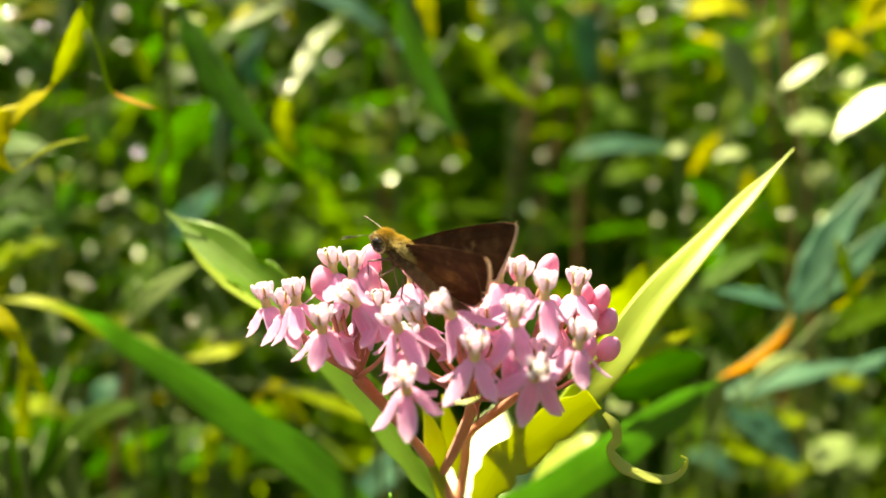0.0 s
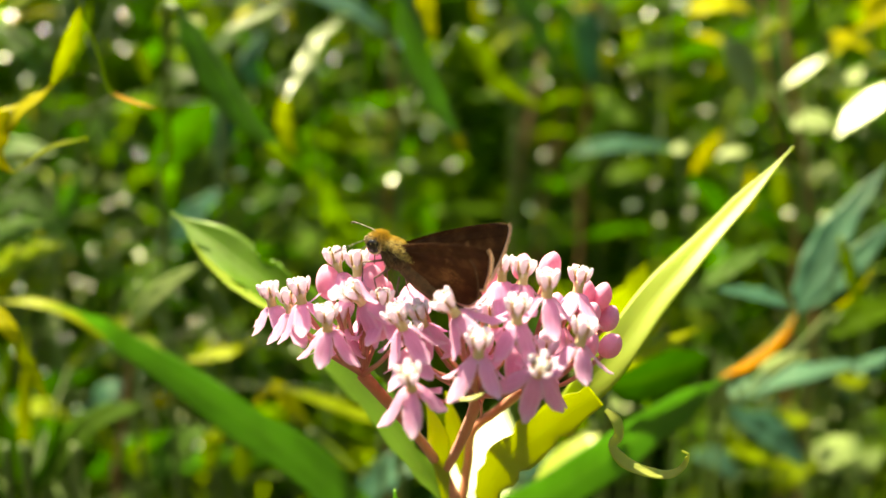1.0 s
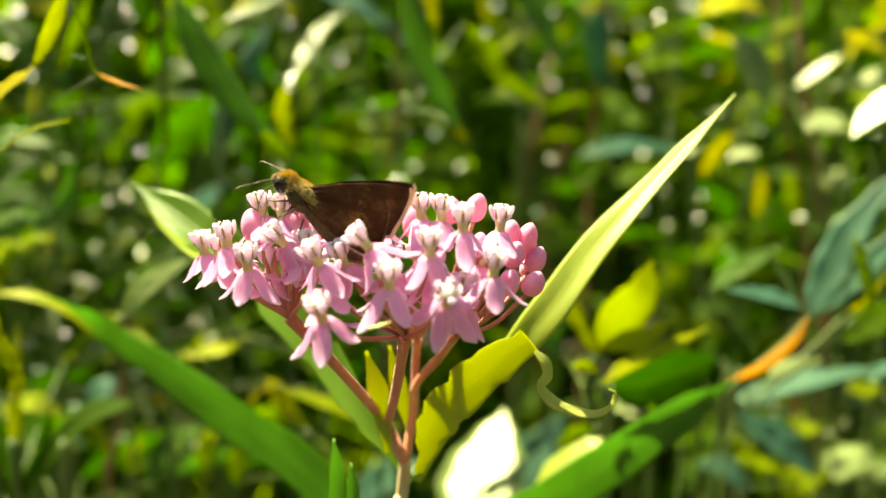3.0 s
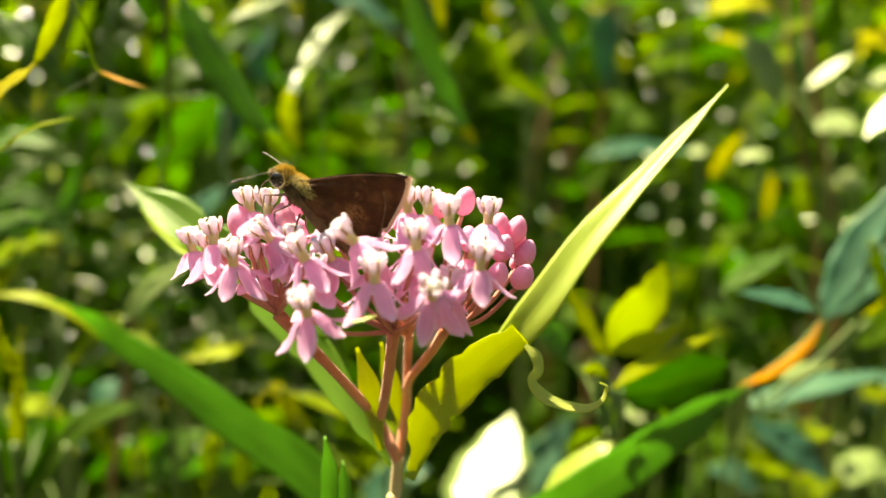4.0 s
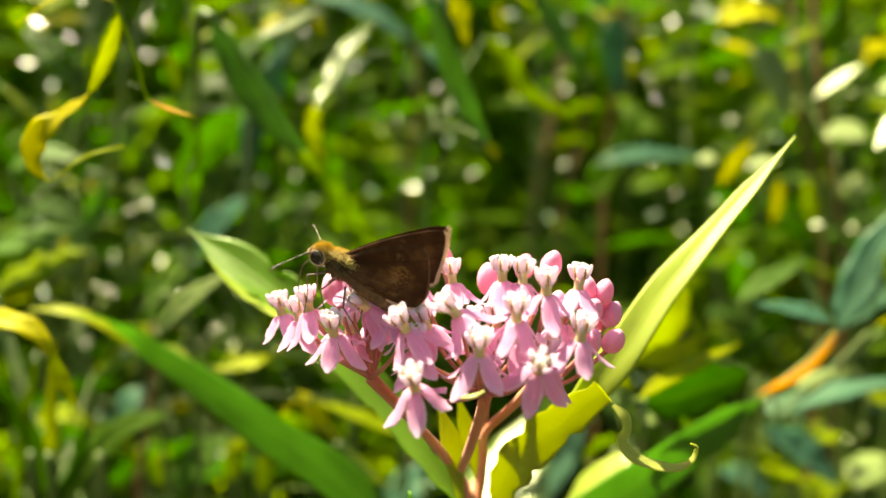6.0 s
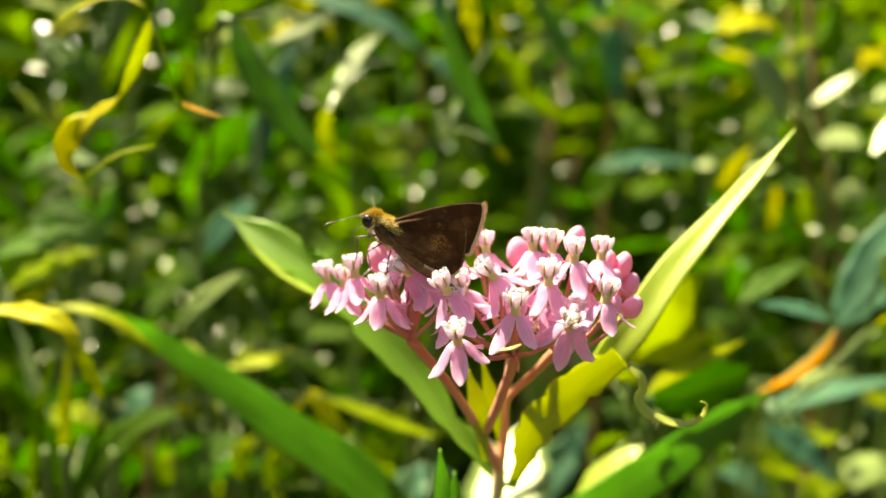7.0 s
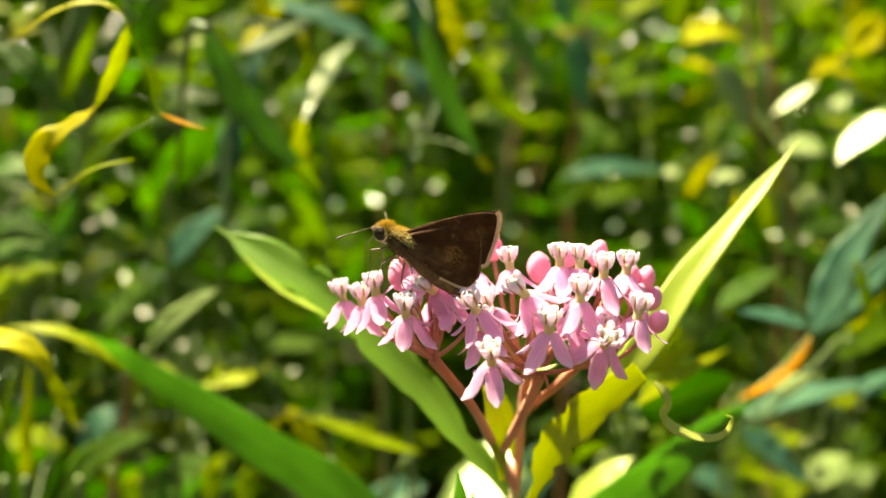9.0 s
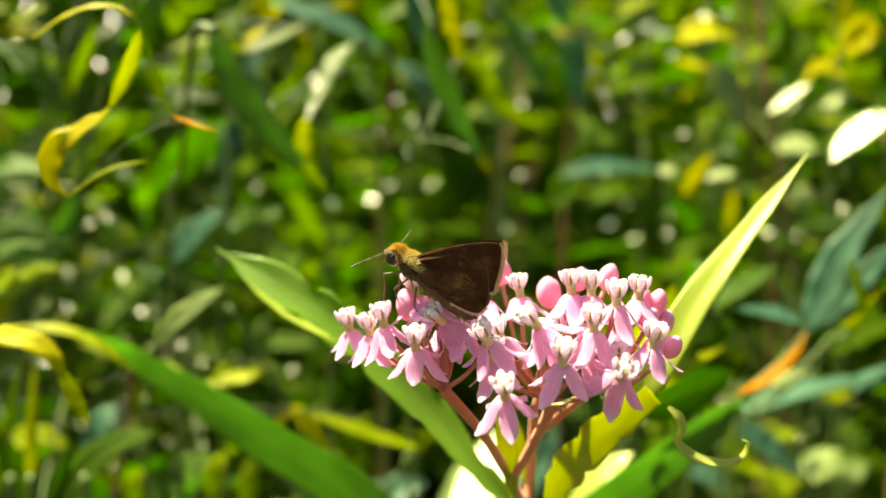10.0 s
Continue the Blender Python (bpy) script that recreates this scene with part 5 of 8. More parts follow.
sprig("leafy weed with leaves in sun and shade", MAT_GREEN_STEM, [(-0.2254, 0.3591, 0.9380), (-0.1944, 0.3348, 0.9976), (-0.1683, 0.3088, 1.0400), (-0.1584, 0.3118, 1.0696), (-0.1534, 0.3142, 1.0919)],
      [(MAT_LEAF, [(-0.2057, 0.3046, 0.9954), (-0.1908, 0.3051, 1.0029), (-0.1709, 0.3045, 1.0004)], 13.7, UPF),
       (MAT_WEED, [(-0.2032, 0.3021, 0.9732), (-0.1883, 0.3024, 0.9782), (-0.1709, 0.3012, 0.9708)], 14.9, UPF),
       (MAT_LEAF, [(-0.2000, 0.3302, 0.9541), (-0.1836, 0.3316, 0.9705), (-0.1781, 0.3339, 0.9922)], 13.7, UPF),
       (MAT_LIME, [(-0.1123, 0.3709, 1.0657), (-0.1302, 0.3715, 1.0686), (-0.1451, 0.3712, 1.0627)], 8.9, UPF)], 0.0012)
sprig("weed with blue-green leaves on an orange-yellow stem", MAT_GREEN_STEM, [(0.0905, 0.2558, 0.8788), (0.0982, 0.2504, 0.9052), (0.1076, 0.2485, 0.9167), (0.1204, 0.2494, 0.9270), (0.1317, 0.2495, 0.9396)],
      [(MAT_ORANGE, [(0.1005, 0.2417, 0.9178), (0.1105, 0.2420, 0.9223), (0.1188, 0.2425, 0.9282), (0.1247, 0.2431, 0.9344), (0.1282, 0.2438, 0.9415)], 3.5, (-0.1, -0.8, 0.6)),
       (MAT_BLUE, [(0.1282, 0.2437, 0.9411), (0.1355, 0.2453, 0.9566), (0.1438, 0.2470, 0.9733), (0.1605, 0.2490, 0.9951)], 13.8, (-0.5, -0.75, 0.4)),
       (MAT_BLUE, [(0.1314, 0.2467, 0.9412), (0.1415, 0.2476, 0.9513), (0.1521, 0.2485, 0.9614), (0.1669, 0.2498, 0.9761)], 11.4, (-0.3, -0.8, 0.5)),
       (MAT_BLUE, [(0.1171, 0.2276, 0.9480), (0.1067, 0.2282, 0.9513), (0.0918, 0.2287, 0.9536)], 7.4, UPF),
       (MAT_PALE, [(0.1236, 0.2371, 0.9437), (0.1171, 0.2382, 0.9532), (0.1100, 0.2399, 0.9669)], 4.9, UPF)], 0.0007)
sprig("leafy weed with leaves in sun and shade", MAT_GREEN_STEM, [(0.1024, 0.2555, 0.8789), (0.1097, 0.2502, 0.9052), (0.1189, 0.2483, 0.9168), (0.1318, 0.2492, 0.9270), (0.1430, 0.2493, 0.9397)],
      [(MAT_LIME, [(0.1366, 0.2347, 0.9706), (0.1392, 0.2335, 0.9598), (0.1434, 0.2319, 0.9460)], 6.8, (0.45, -0.8, -0.4)),
       (MAT_YELLOW, [(0.1374, 0.2369, 0.9448), (0.1434, 0.2372, 0.9488), (0.1516, 0.2382, 0.9589)], 4.5, (0.45, -0.8, -0.4)),
       (MAT_LEAF, [(0.1005, 0.2631, 0.9473), (0.1128, 0.2637, 0.9556), (0.1274, 0.2644, 0.9639)], 8.5, UPF),
       (MAT_BLUE, [(0.1185, 0.2714, 0.8964), (0.1344, 0.2754, 0.9046), (0.1507, 0.2731, 0.9097), (0.1733, 0.2683, 0.9160)], 11.8, (-0.325, -0.440, 0.837), True),
       # short flat piece added for a sunlit patch of the leaf above
       (MAT_BLUE, [(0.1107, 0.2561, 0.9046), (0.1184, 0.2584, 0.9083), (0.1271, 0.2594, 0.9116)], 8.1, (-0.277, -0.438, 0.855), True)], 0.0007)
sprig("leafy weed with leaves in sun and shade", MAT_GREEN_STEM, [(0.1069, 0.2554, 0.8789), (0.1140, 0.2501, 0.9052), (0.1233, 0.2482, 0.9168), (0.1361, 0.2491, 0.9270), (0.1473, 0.2492, 0.9397)],
      # pale flat piece added for another sunlit patch of that long leaf
      [(MAT_PALE, [(0.1221, 0.2574, 0.9139), (0.1319, 0.2593, 0.9185), (0.1424, 0.2584, 0.9220)], 7.6, (-0.311, -0.448, 0.838), True),
       (MAT_BLUE, [(0.1235, 0.2864, 0.8888), (0.1397, 0.2848, 0.8772), (0.1571, 0.2829, 0.8634)], 13.9, UPF),
       (MAT_WEED, [(0.1670, 0.2889, 0.9198), (0.1819, 0.2897, 0.9297), (0.2018, 0.2899, 0.9347)], 14.9, UPF),
       (MAT_BLUE, [(0.1777, 0.2862, 0.9040), (0.1844, 0.2872, 0.9075), (0.1979, 0.2893, 0.9145)], 9.9, (-0.363, -0.434, 0.824), True)], 0.0007)
sprig("low weed with a bright yellow-green leaf", MAT_GREEN_STEM, [(0.0549, 0.2195, 0.8841), (0.0483, 0.2030, 0.9139), (0.0450, 0.2045, 0.9270), (0.0480, 0.2060, 0.9377)],
      [(MAT_CHARTREUSE, [(0.0472, 0.2062, 0.9393), (0.0518, 0.2072, 0.9467), (0.0587, 0.2084, 0.9550), (0.0625, 0.2098, 0.9655)], 19.9, (0.45, -0.85, -0.2), True),
       (MAT_CHARTREUSE, [(0.0469, 0.2063, 0.9405), (0.0538, 0.2066, 0.9415), (0.0612, 0.2070, 0.9435), (0.0695, 0.2078, 0.9485)], 7.6, (0.1, -0.7, 0.6), True),
       # yellow-green strip added for the sunlit upper edge of the next leaf
       (MAT_CHARTREUSE, [(0.0447, 0.1903, 0.9339), (0.0549, 0.1977, 0.9377), (0.0665, 0.2051, 0.9404), (0.0814, 0.2126, 0.9444)], 5.5, (0, -0.5, 0.9)),
       (MAT_WEED, [(0.0525, 0.2193, 0.9228), (0.0649, 0.2198, 0.9247), (0.0791, 0.2207, 0.9292), (0.0880, 0.2214, 0.9328)], 19.6, (0.3, -0.9, -0.1)),
       (MAT_CHARTREUSE, [(0.0334, 0.2085, 0.9606), (0.0388, 0.2074, 0.9508), (0.0439, 0.2064, 0.9418), (0.0481, 0.2059, 0.9369)], 5.0, (0.45, -0.8, -0.4)),
       (MAT_CHARTREUSE, [(0.0368, 0.1956, 0.9373), (0.0403, 0.1957, 0.9378), (0.0447, 0.1955, 0.9354)], 4.1, (0.45, -0.8, -0.4))], 0.0007)
sprig("leafy weed with leaves in sun and shade", MAT_GREEN_STEM, [(0.0523, 0.2194, 0.8841), (0.0459, 0.2029, 0.9138), (0.0426, 0.2045, 0.9270), (0.0457, 0.2059, 0.9377)],
      [(MAT_LIME, [(0.0471, 0.2143, 0.9236), (0.0493, 0.2136, 0.9184), (0.0523, 0.2128, 0.9116)], 4.5, UPF),
       (MAT_LEAF, [(0.0423, 0.2446, 0.9253), (0.0362, 0.2455, 0.9331), (0.0322, 0.2464, 0.9410)], 11.9, UPF),
       (MAT_PALE, [(0.0573, 0.2426, 0.9066), (0.0613, 0.2428, 0.9080), (0.0673, 0.2431, 0.9086)], 6.8, UPF),
       (MAT_LIME, [(0.0469, 0.2789, 0.8769), (0.0538, 0.2799, 0.8839), (0.0642, 0.2803, 0.8851)], 9.3, (0.45, -0.8, -0.4)),
       (MAT_PALE, [(0.0566, 0.2687, 0.8745), (0.0599, 0.2697, 0.8812), (0.0632, 0.2706, 0.8879)], 8.5, UPF)], 0.0007)
sprig("low weed with rounded pale leaves", MAT_GREEN_STEM, [(0.2455, 0.3898, 0.7619), (0.2435, 0.3948, 0.8013)],
      [(MAT_PALE, [(0.2265, 0.3865, 0.8121), (0.2331, 0.3932, 0.8176), (0.2416, 0.3974, 0.8227), (0.2512, 0.3976, 0.8262)], 20.5, (-0.313, -0.401, 0.861), True),
       (MAT_PALE, [(0.2377, 0.3753, 0.8079), (0.2423, 0.3770, 0.8204), (0.2549, 0.3781, 0.8267)], 15.7, UPF),
       (MAT_LIME, [(0.1246, 0.3006, 0.8751), (0.1334, 0.2996, 0.8653), (0.1521, 0.2989, 0.8568)], 10.4, UPF),
       (MAT_LIME, [(0.2021, 0.3930, 0.7945), (0.2119, 0.3949, 0.8077), (0.2285, 0.3957, 0.8111)], 17.2, UPF)], 0.0012)
sprig("leafy weed with leaves in sun and shade", MAT_GREEN_STEM, [(0.2268, 0.3894, 0.7618), (0.2248, 0.3943, 0.8012)],
      [(MAT_BLUE, [(0.1639, 0.3595, 0.8558), (0.1819, 0.3588, 0.8470), (0.1999, 0.3570, 0.8294)], 17.9, UPF),
       (MAT_BLUE, [(0.1788, 0.3937, 0.8042), (0.1655, 0.3946, 0.8140), (0.1489, 0.3946, 0.8172)], 16.6, UPF),
       (MAT_LIME, [(0.2017, 0.3992, 0.8438), (0.2117, 0.3986, 0.8373), (0.2249, 0.3993, 0.8406)], 8.6, UPF),
       (MAT_LIME, [(0.2379, 0.4025, 0.8637), (0.2463, 0.4023, 0.8605), (0.2578, 0.4030, 0.8638)], 11.9, UPF)], 0.0012)
sprig("shrub branch with broad sunlit leaves", MAT_BROWN_STEM, [(0.2455, 0.3440, 0.8858), (0.2054, 0.2997, 0.9788), (0.1978, 0.3042, 1.0189)],
      [(MAT_PALE, [(0.1963, 0.2960, 1.0269), (0.1883, 0.3020, 1.0225), (0.1801, 0.3042, 1.0151), (0.1721, 0.3033, 1.0058)], 18.7, (-0.664, -0.429, 0.612), True),
       (MAT_WEED, [(0.1776, 0.3033, 1.0068), (0.1842, 0.3020, 0.9963), (0.1903, 0.3000, 0.9787)], 11.1, UPF),
       (MAT_LIME, [(0.1852, 0.3028, 1.0038), (0.1928, 0.3013, 0.9913), (0.1953, 0.2993, 0.9737)], 15.2, (0.45, -0.8, -0.4)),
       (MAT_LIME, [(0.2216, 0.4014, 1.0375), (0.2282, 0.4005, 1.0309), (0.2415, 0.4005, 1.0326)], 6.6, UPF)], 0.0012)
sprig("tall shrub with pale and yellow leaves", MAT_BROWN_STEM, [(0.2929, 0.5315, 0.8609), (0.2716, 0.5139, 0.9713), (0.2481, 0.5025, 1.0465), (0.2398, 0.5144, 1.1535)],
      [(MAT_YELLOW, [(0.1433, 0.4176, 1.0794), (0.1562, 0.4181, 1.0862), (0.1681, 0.4178, 1.0862), (0.1817, 0.4168, 1.0795)], 21.1, (0, -0.7, 0.7)),
       (MAT_YELLOW, [(0.1797, 0.5078, 1.0826), (0.1922, 0.5073, 1.0801), (0.2067, 0.5066, 1.0769)], 12.4, UPF),
       (MAT_PALE, [(0.1606, 0.4058, 1.0663), (0.1703, 0.4037, 1.0489), (0.1802, 0.4007, 1.0242)], 19.9, (-0.2, -0.6, 0.75)),
       (MAT_PALE, [(0.1922, 0.3974, 1.0358), (0.1994, 0.3951, 1.0420), (0.2066, 0.3928, 1.0481), (0.2130, 0.3898, 1.0528)], 10.3, (-0.657, -0.467, 0.592), True),
       (MAT_YELLOW, [(0.2318, 0.4247, 1.0687), (0.2440, 0.4241, 1.0653), (0.2596, 0.4229, 1.0567)], 15.3, UPF),
       (MAT_YELLOW, [(0.2544, 0.4249, 1.0740), (0.2648, 0.4262, 1.0878), (0.2718, 0.4276, 1.1017)], 20.9, UPF),
       (MAT_PALE, [(0.2435, 0.4235, 1.0413), (0.2509, 0.4219, 1.0463), (0.2567, 0.4147, 1.0456)], 12.5, (-0.555, -0.512, 0.656), True)], 0.0016)
sprig("leafy weed with leaves in sun and shade", MAT_BROWN_STEM, [(0.2779, 0.5318, 0.8609), (0.2575, 0.5141, 0.9713), (0.2345, 0.5027, 1.0465), (0.2261, 0.5146, 1.1535)],
      [(MAT_PALE, [(0.2026, 0.4006, 1.0128), (0.2117, 0.3993, 1.0171), (0.2175, 0.3890, 1.0125)], 19.2, (-0.418, -0.552, 0.721), True),
       (MAT_PALE, [(0.2687, 0.5026, 0.9867), (0.2750, 0.4952, 0.9848), (0.2833, 0.4919, 0.9870)], 18.2, (-0.405, -0.529, 0.746), True),
       (MAT_YELLOW, [(0.1461, 0.4074, 0.9869), (0.1536, 0.4087, 1.0004), (0.1648, 0.4099, 1.0129)], 13.6, (0.45, -0.8, -0.4)),
       (MAT_PALE, [(0.1625, 0.4117, 0.9970), (0.1705, 0.4083, 0.9995), (0.1777, 0.4033, 1.0002)], 10.2, (-0.446, -0.535, 0.718), True),
       (MAT_PALE, [(0.1481, 0.4520, 1.0018), (0.1527, 0.4492, 1.0022), (0.1572, 0.4444, 1.0011)], 9.7, (-0.405, -0.556, 0.726), True),
       (MAT_YELLOW, [(0.2212, 0.4967, 0.9888), (0.2191, 0.4949, 0.9723), (0.2171, 0.4931, 0.9559)], 14.1, (0.45, -0.8, -0.4)),
       (MAT_LIME, [(0.2398, 0.4963, 0.9889), (0.2419, 0.4940, 0.9683), (0.2460, 0.4917, 0.9477)], 17.4, (0.45, -0.8, -0.4))], 0.0016)
sprig("leafy weed with leaves in sun and shade", MAT_BROWN_STEM, [(0.2953, 0.5315, 0.8609), (0.2740, 0.5138, 0.9713), (0.2503, 0.5024, 1.0465), (0.2420, 0.5143, 1.1535)],
      [(MAT_WEED, [(0.2481, 0.5056, 1.0753), (0.2564, 0.5073, 1.0918), (0.2646, 0.5103, 1.1207)], 24.8, UPF),
       (MAT_BLUE, [(0.2655, 0.5574, 1.0918), (0.2677, 0.5549, 1.0691), (0.2723, 0.5518, 1.0420)], 22.8, UPF),
       (MAT_LIME, [(0.2253, 0.5029, 1.0465), (0.2274, 0.5013, 1.0321), (0.2253, 0.5000, 1.0197)], 14.9, (0.45, -0.8, -0.4)),
       (MAT_LIME, [(0.2646, 0.5103, 1.1207), (0.2895, 0.5111, 1.1331), (0.3060, 0.5099, 1.1249)], 16.6, UPF),
       (MAT_WEED, [(0.2895, 0.5080, 1.1043), (0.2771, 0.5069, 1.0919), (0.2646, 0.5062, 1.0836)], 16.6, UPF)], 0.0016)
sprig("shrub stems with long drooping leaves", MAT_BROWN_STEM, [(0.1217, 0.6067, 0.8731), (0.1222, 0.6011, 1.0057), (0.1222, 0.5709, 1.0977), (0.1242, 0.5686, 1.1684)],
      [(MAT_BLUE, [(0.1052, 0.5116, 1.1038), (0.1040, 0.5089, 1.0791), (0.1073, 0.5050, 1.0441)], 21.5, (0.1, -0.9, 0.4)),
       (MAT_BLUE, [(0.0928, 0.5003, 0.9988), (0.1239, 0.5004, 1.0050), (0.1715, 0.4992, 1.0031)], 17.4, UPF),
       (MAT_LEAF, [(0.0389, 0.5160, 1.1324), (0.0638, 0.5113, 1.0934), (0.0874, 0.5063, 1.0523)], 22.4, UPF),
       (MAT_WEED, [(0.1023, 0.6156, 1.1341), (0.1122, 0.6111, 1.0946), (0.1222, 0.6060, 1.0502)], 22.9, (0.45, -0.8, -0.4)),
       (MAT_WEED, [(0.1570, 0.6077, 1.0725), (0.1868, 0.6080, 1.0800), (0.2315, 0.6071, 1.0801)], 19.9, UPF)], 0.0018)
sprig("leafy weed with leaves in sun and shade", MAT_BROWN_STEM, [(0.1205, 0.6067, 0.8731), (0.1210, 0.6011, 1.0057), (0.1211, 0.5710, 1.0977), (0.1232, 0.5686, 1.1684)],
      [(MAT_WEED, [(0.0970, 0.5478, 0.9736), (0.1106, 0.5495, 0.9918), (0.1425, 0.5553, 1.0507)], 22.8, UPF),
       (MAT_BLUE, [(0.0824, 0.5165, 1.1449), (0.0907, 0.5137, 1.1202), (0.0990, 0.5117, 1.1038)], 18.2, UPF),
       (MAT_WEED, [(0.1421, 0.5975, 0.9761), (0.1669, 0.5981, 0.9861), (0.1967, 0.5969, 0.9812)], 24.8, UPF),
       (MAT_LIME, [(0.0327, 0.5144, 1.1160), (0.0245, 0.5159, 1.1283), (0.0120, 0.5175, 1.1406)], 18.2, (0.45, -0.8, -0.4)),
       (MAT_LIME, [(0.1363, 0.5123, 1.1162), (0.1487, 0.5130, 1.1245), (0.1652, 0.5131, 1.1286)], 16.6, UPF)], 0.0018)
sprig("bare brown stem among the leaves", MAT_BROWN_STEM, [(0.0700, 0.7410, 0.8955), (0.0775, 0.7483, 0.9634), (0.0917, 0.7555, 1.0314), (0.1085, 0.7646, 1.1179), (0.1165, 0.7753, 1.2167)],
      [], 0.0024)
sprig("bare brown stem among the leaves", MAT_BROWN_STEM, [(0.1089, 0.7897, 0.8885), (0.1169, 0.7968, 0.9544), (0.1321, 0.8030, 1.0137), (0.1420, 0.8093, 1.0730)],
      [], 0.0022)
sprig("low plant with broad glossy leaves in full sun", MAT_GREEN_STEM, [(0.0247, 0.3436, 0.7544), (0.0243, 0.3488, 0.7958)],
      [(MAT_PALE, [(0.0127, 0.3138, 0.8162), (0.0168, 0.3348, 0.8281), (0.0233, 0.3544, 0.8402), (0.0328, 0.3771, 0.8549)], 47.7, (-0.302, -0.426, 0.853), True),
       (MAT_BLUE, [(0.0254, 0.3688, 0.7942), (0.0378, 0.3718, 0.8161), (0.0534, 0.3746, 0.8349), (0.0658, 0.3772, 0.8537)], 25.2, UPF),
       (MAT_BLUE, [(-0.0488, 0.3588, 0.8081), (-0.0305, 0.3611, 0.8234), (-0.0122, 0.3623, 0.8296)], 21.5, UPF),
       (MAT_BLUE, [(-0.0027, 0.3575, 0.7901), (0.0002, 0.3599, 0.8084), (-0.0030, 0.3618, 0.8236)], 18.4, UPF)], 0.0012)
sprig("bushy weed with small glossy leaves that glint", MAT_GREEN_STEM, [(-0.0780, 0.7412, 0.8704), (-0.0718, 0.7492, 0.9445), (-0.0656, 0.7592, 1.0372), (-0.0594, 0.7679, 1.1175)],
      [(MAT_BLUE, [(-0.1018, 0.7265, 0.9721), (-0.0973, 0.7213, 0.9693), (-0.0929, 0.7162, 0.9665)], 5.9, (-0.213, -0.605, 0.768), True),
       (MAT_LIME, [(-0.0828, 0.6970, 1.0283), (-0.0859, 0.7019, 1.0315), (-0.0889, 0.7068, 1.0349)], 5.0, (-0.235, -0.639, 0.733), True),
       (MAT_BLUE, [(-0.0804, 0.7930, 1.0083), (-0.0854, 0.7928, 1.0065), (-0.0903, 0.7926, 1.0047)], 4.5, (-0.240, -0.623, 0.744), True),
       (MAT_BLUE, [(-0.0585, 0.7746, 1.0247), (-0.0518, 0.7724, 1.0253), (-0.0451, 0.7701, 1.0260)], 6.2, (-0.276, -0.629, 0.727), True),
       (MAT_PALE, [(-0.0478, 0.7258, 0.9718), (-0.0562, 0.7311, 0.9732), (-0.0647, 0.7365, 0.9746)], 7.0, (-0.257, -0.603, 0.755), True),
       (MAT_PALE, [(-0.0342, 0.7543, 1.0775), (-0.0293, 0.7541, 1.0796), (-0.0243, 0.7539, 1.0816)], 4.6, (-0.313, -0.651, 0.692), True)], 0.0009)
sprig("bushy weed with small glossy leaves that glint", MAT_GREEN_STEM, [(-0.0225, 0.7401, 0.8706), (-0.0163, 0.7481, 0.9447), (-0.0101, 0.7581, 1.0373), (-0.0040, 0.7668, 1.1176)],
      [(MAT_BLUE, [(-0.0314, 0.6912, 0.9874), (-0.0370, 0.6955, 0.9889), (-0.0428, 0.6999, 0.9903)], 5.7, (-0.279, -0.609, 0.743), True),
       (MAT_BLUE, [(-0.0147, 0.7123, 1.0189), (-0.0170, 0.7176, 1.0226), (-0.0192, 0.7230, 1.0263)], 5.8, (-0.310, -0.622, 0.719), True),
       (MAT_BLUE, [(-0.0143, 0.7307, 1.0530), (-0.0140, 0.7350, 1.0570), (-0.0137, 0.7393, 1.0610)], 4.9, (-0.323, -0.638, 0.699), True),
       (MAT_PALE, [(-0.0060, 0.7568, 0.9912), (-0.0045, 0.7521, 0.9879), (-0.0031, 0.7474, 0.9847)], 6.5, (-0.314, -0.602, 0.734), True),
       (MAT_PALE, [(0.0167, 0.8249, 0.9900), (0.0102, 0.8244, 0.9867), (0.0038, 0.8239, 0.9834)], 6.3, (-0.327, -0.599, 0.731), True)], 0.0009)
sprig("bushy weed with small glossy leaves that glint", MAT_GREEN_STEM, [(-0.2197, 0.6134, 0.8723), (-0.2249, 0.6213, 0.9437), (-0.2300, 0.6309, 1.0305), (-0.2352, 0.6383, 1.0969)],
      [(MAT_BLUE, [(-0.2728, 0.5778, 0.9288), (-0.2739, 0.5806, 0.9306), (-0.2750, 0.5834, 0.9324)], 3.9, (0.031, -0.542, 0.840), True),
       (MAT_LIME, [(-0.2383, 0.6602, 0.9532), (-0.2416, 0.6563, 0.9503), (-0.2448, 0.6525, 0.9474)], 5.7, (-0.037, -0.578, 0.815), True),
       (MAT_BLUE, [(-0.2108, 0.5945, 1.0861), (-0.2156, 0.5943, 1.0856), (-0.2203, 0.5941, 1.0851)], 4.2, (-0.051, -0.667, 0.743), True),
       (MAT_LIME, [(-0.2367, 0.6978, 1.0796), (-0.2306, 0.6954, 1.0781), (-0.2246, 0.6930, 1.0765)], 5.9, (-0.073, -0.659, 0.749), True),
       (MAT_PALE, [(-0.1930, 0.6032, 0.9785), (-0.1987, 0.6061, 0.9802), (-0.2045, 0.6090, 0.9819)], 5.8, (-0.068, -0.601, 0.796), True),
       (MAT_PALE, [(-0.1987, 0.6501, 1.0218), (-0.2034, 0.6532, 1.0238), (-0.2082, 0.6562, 1.0258)], 5.3, (-0.084, -0.631, 0.771), True)], 0.0009)
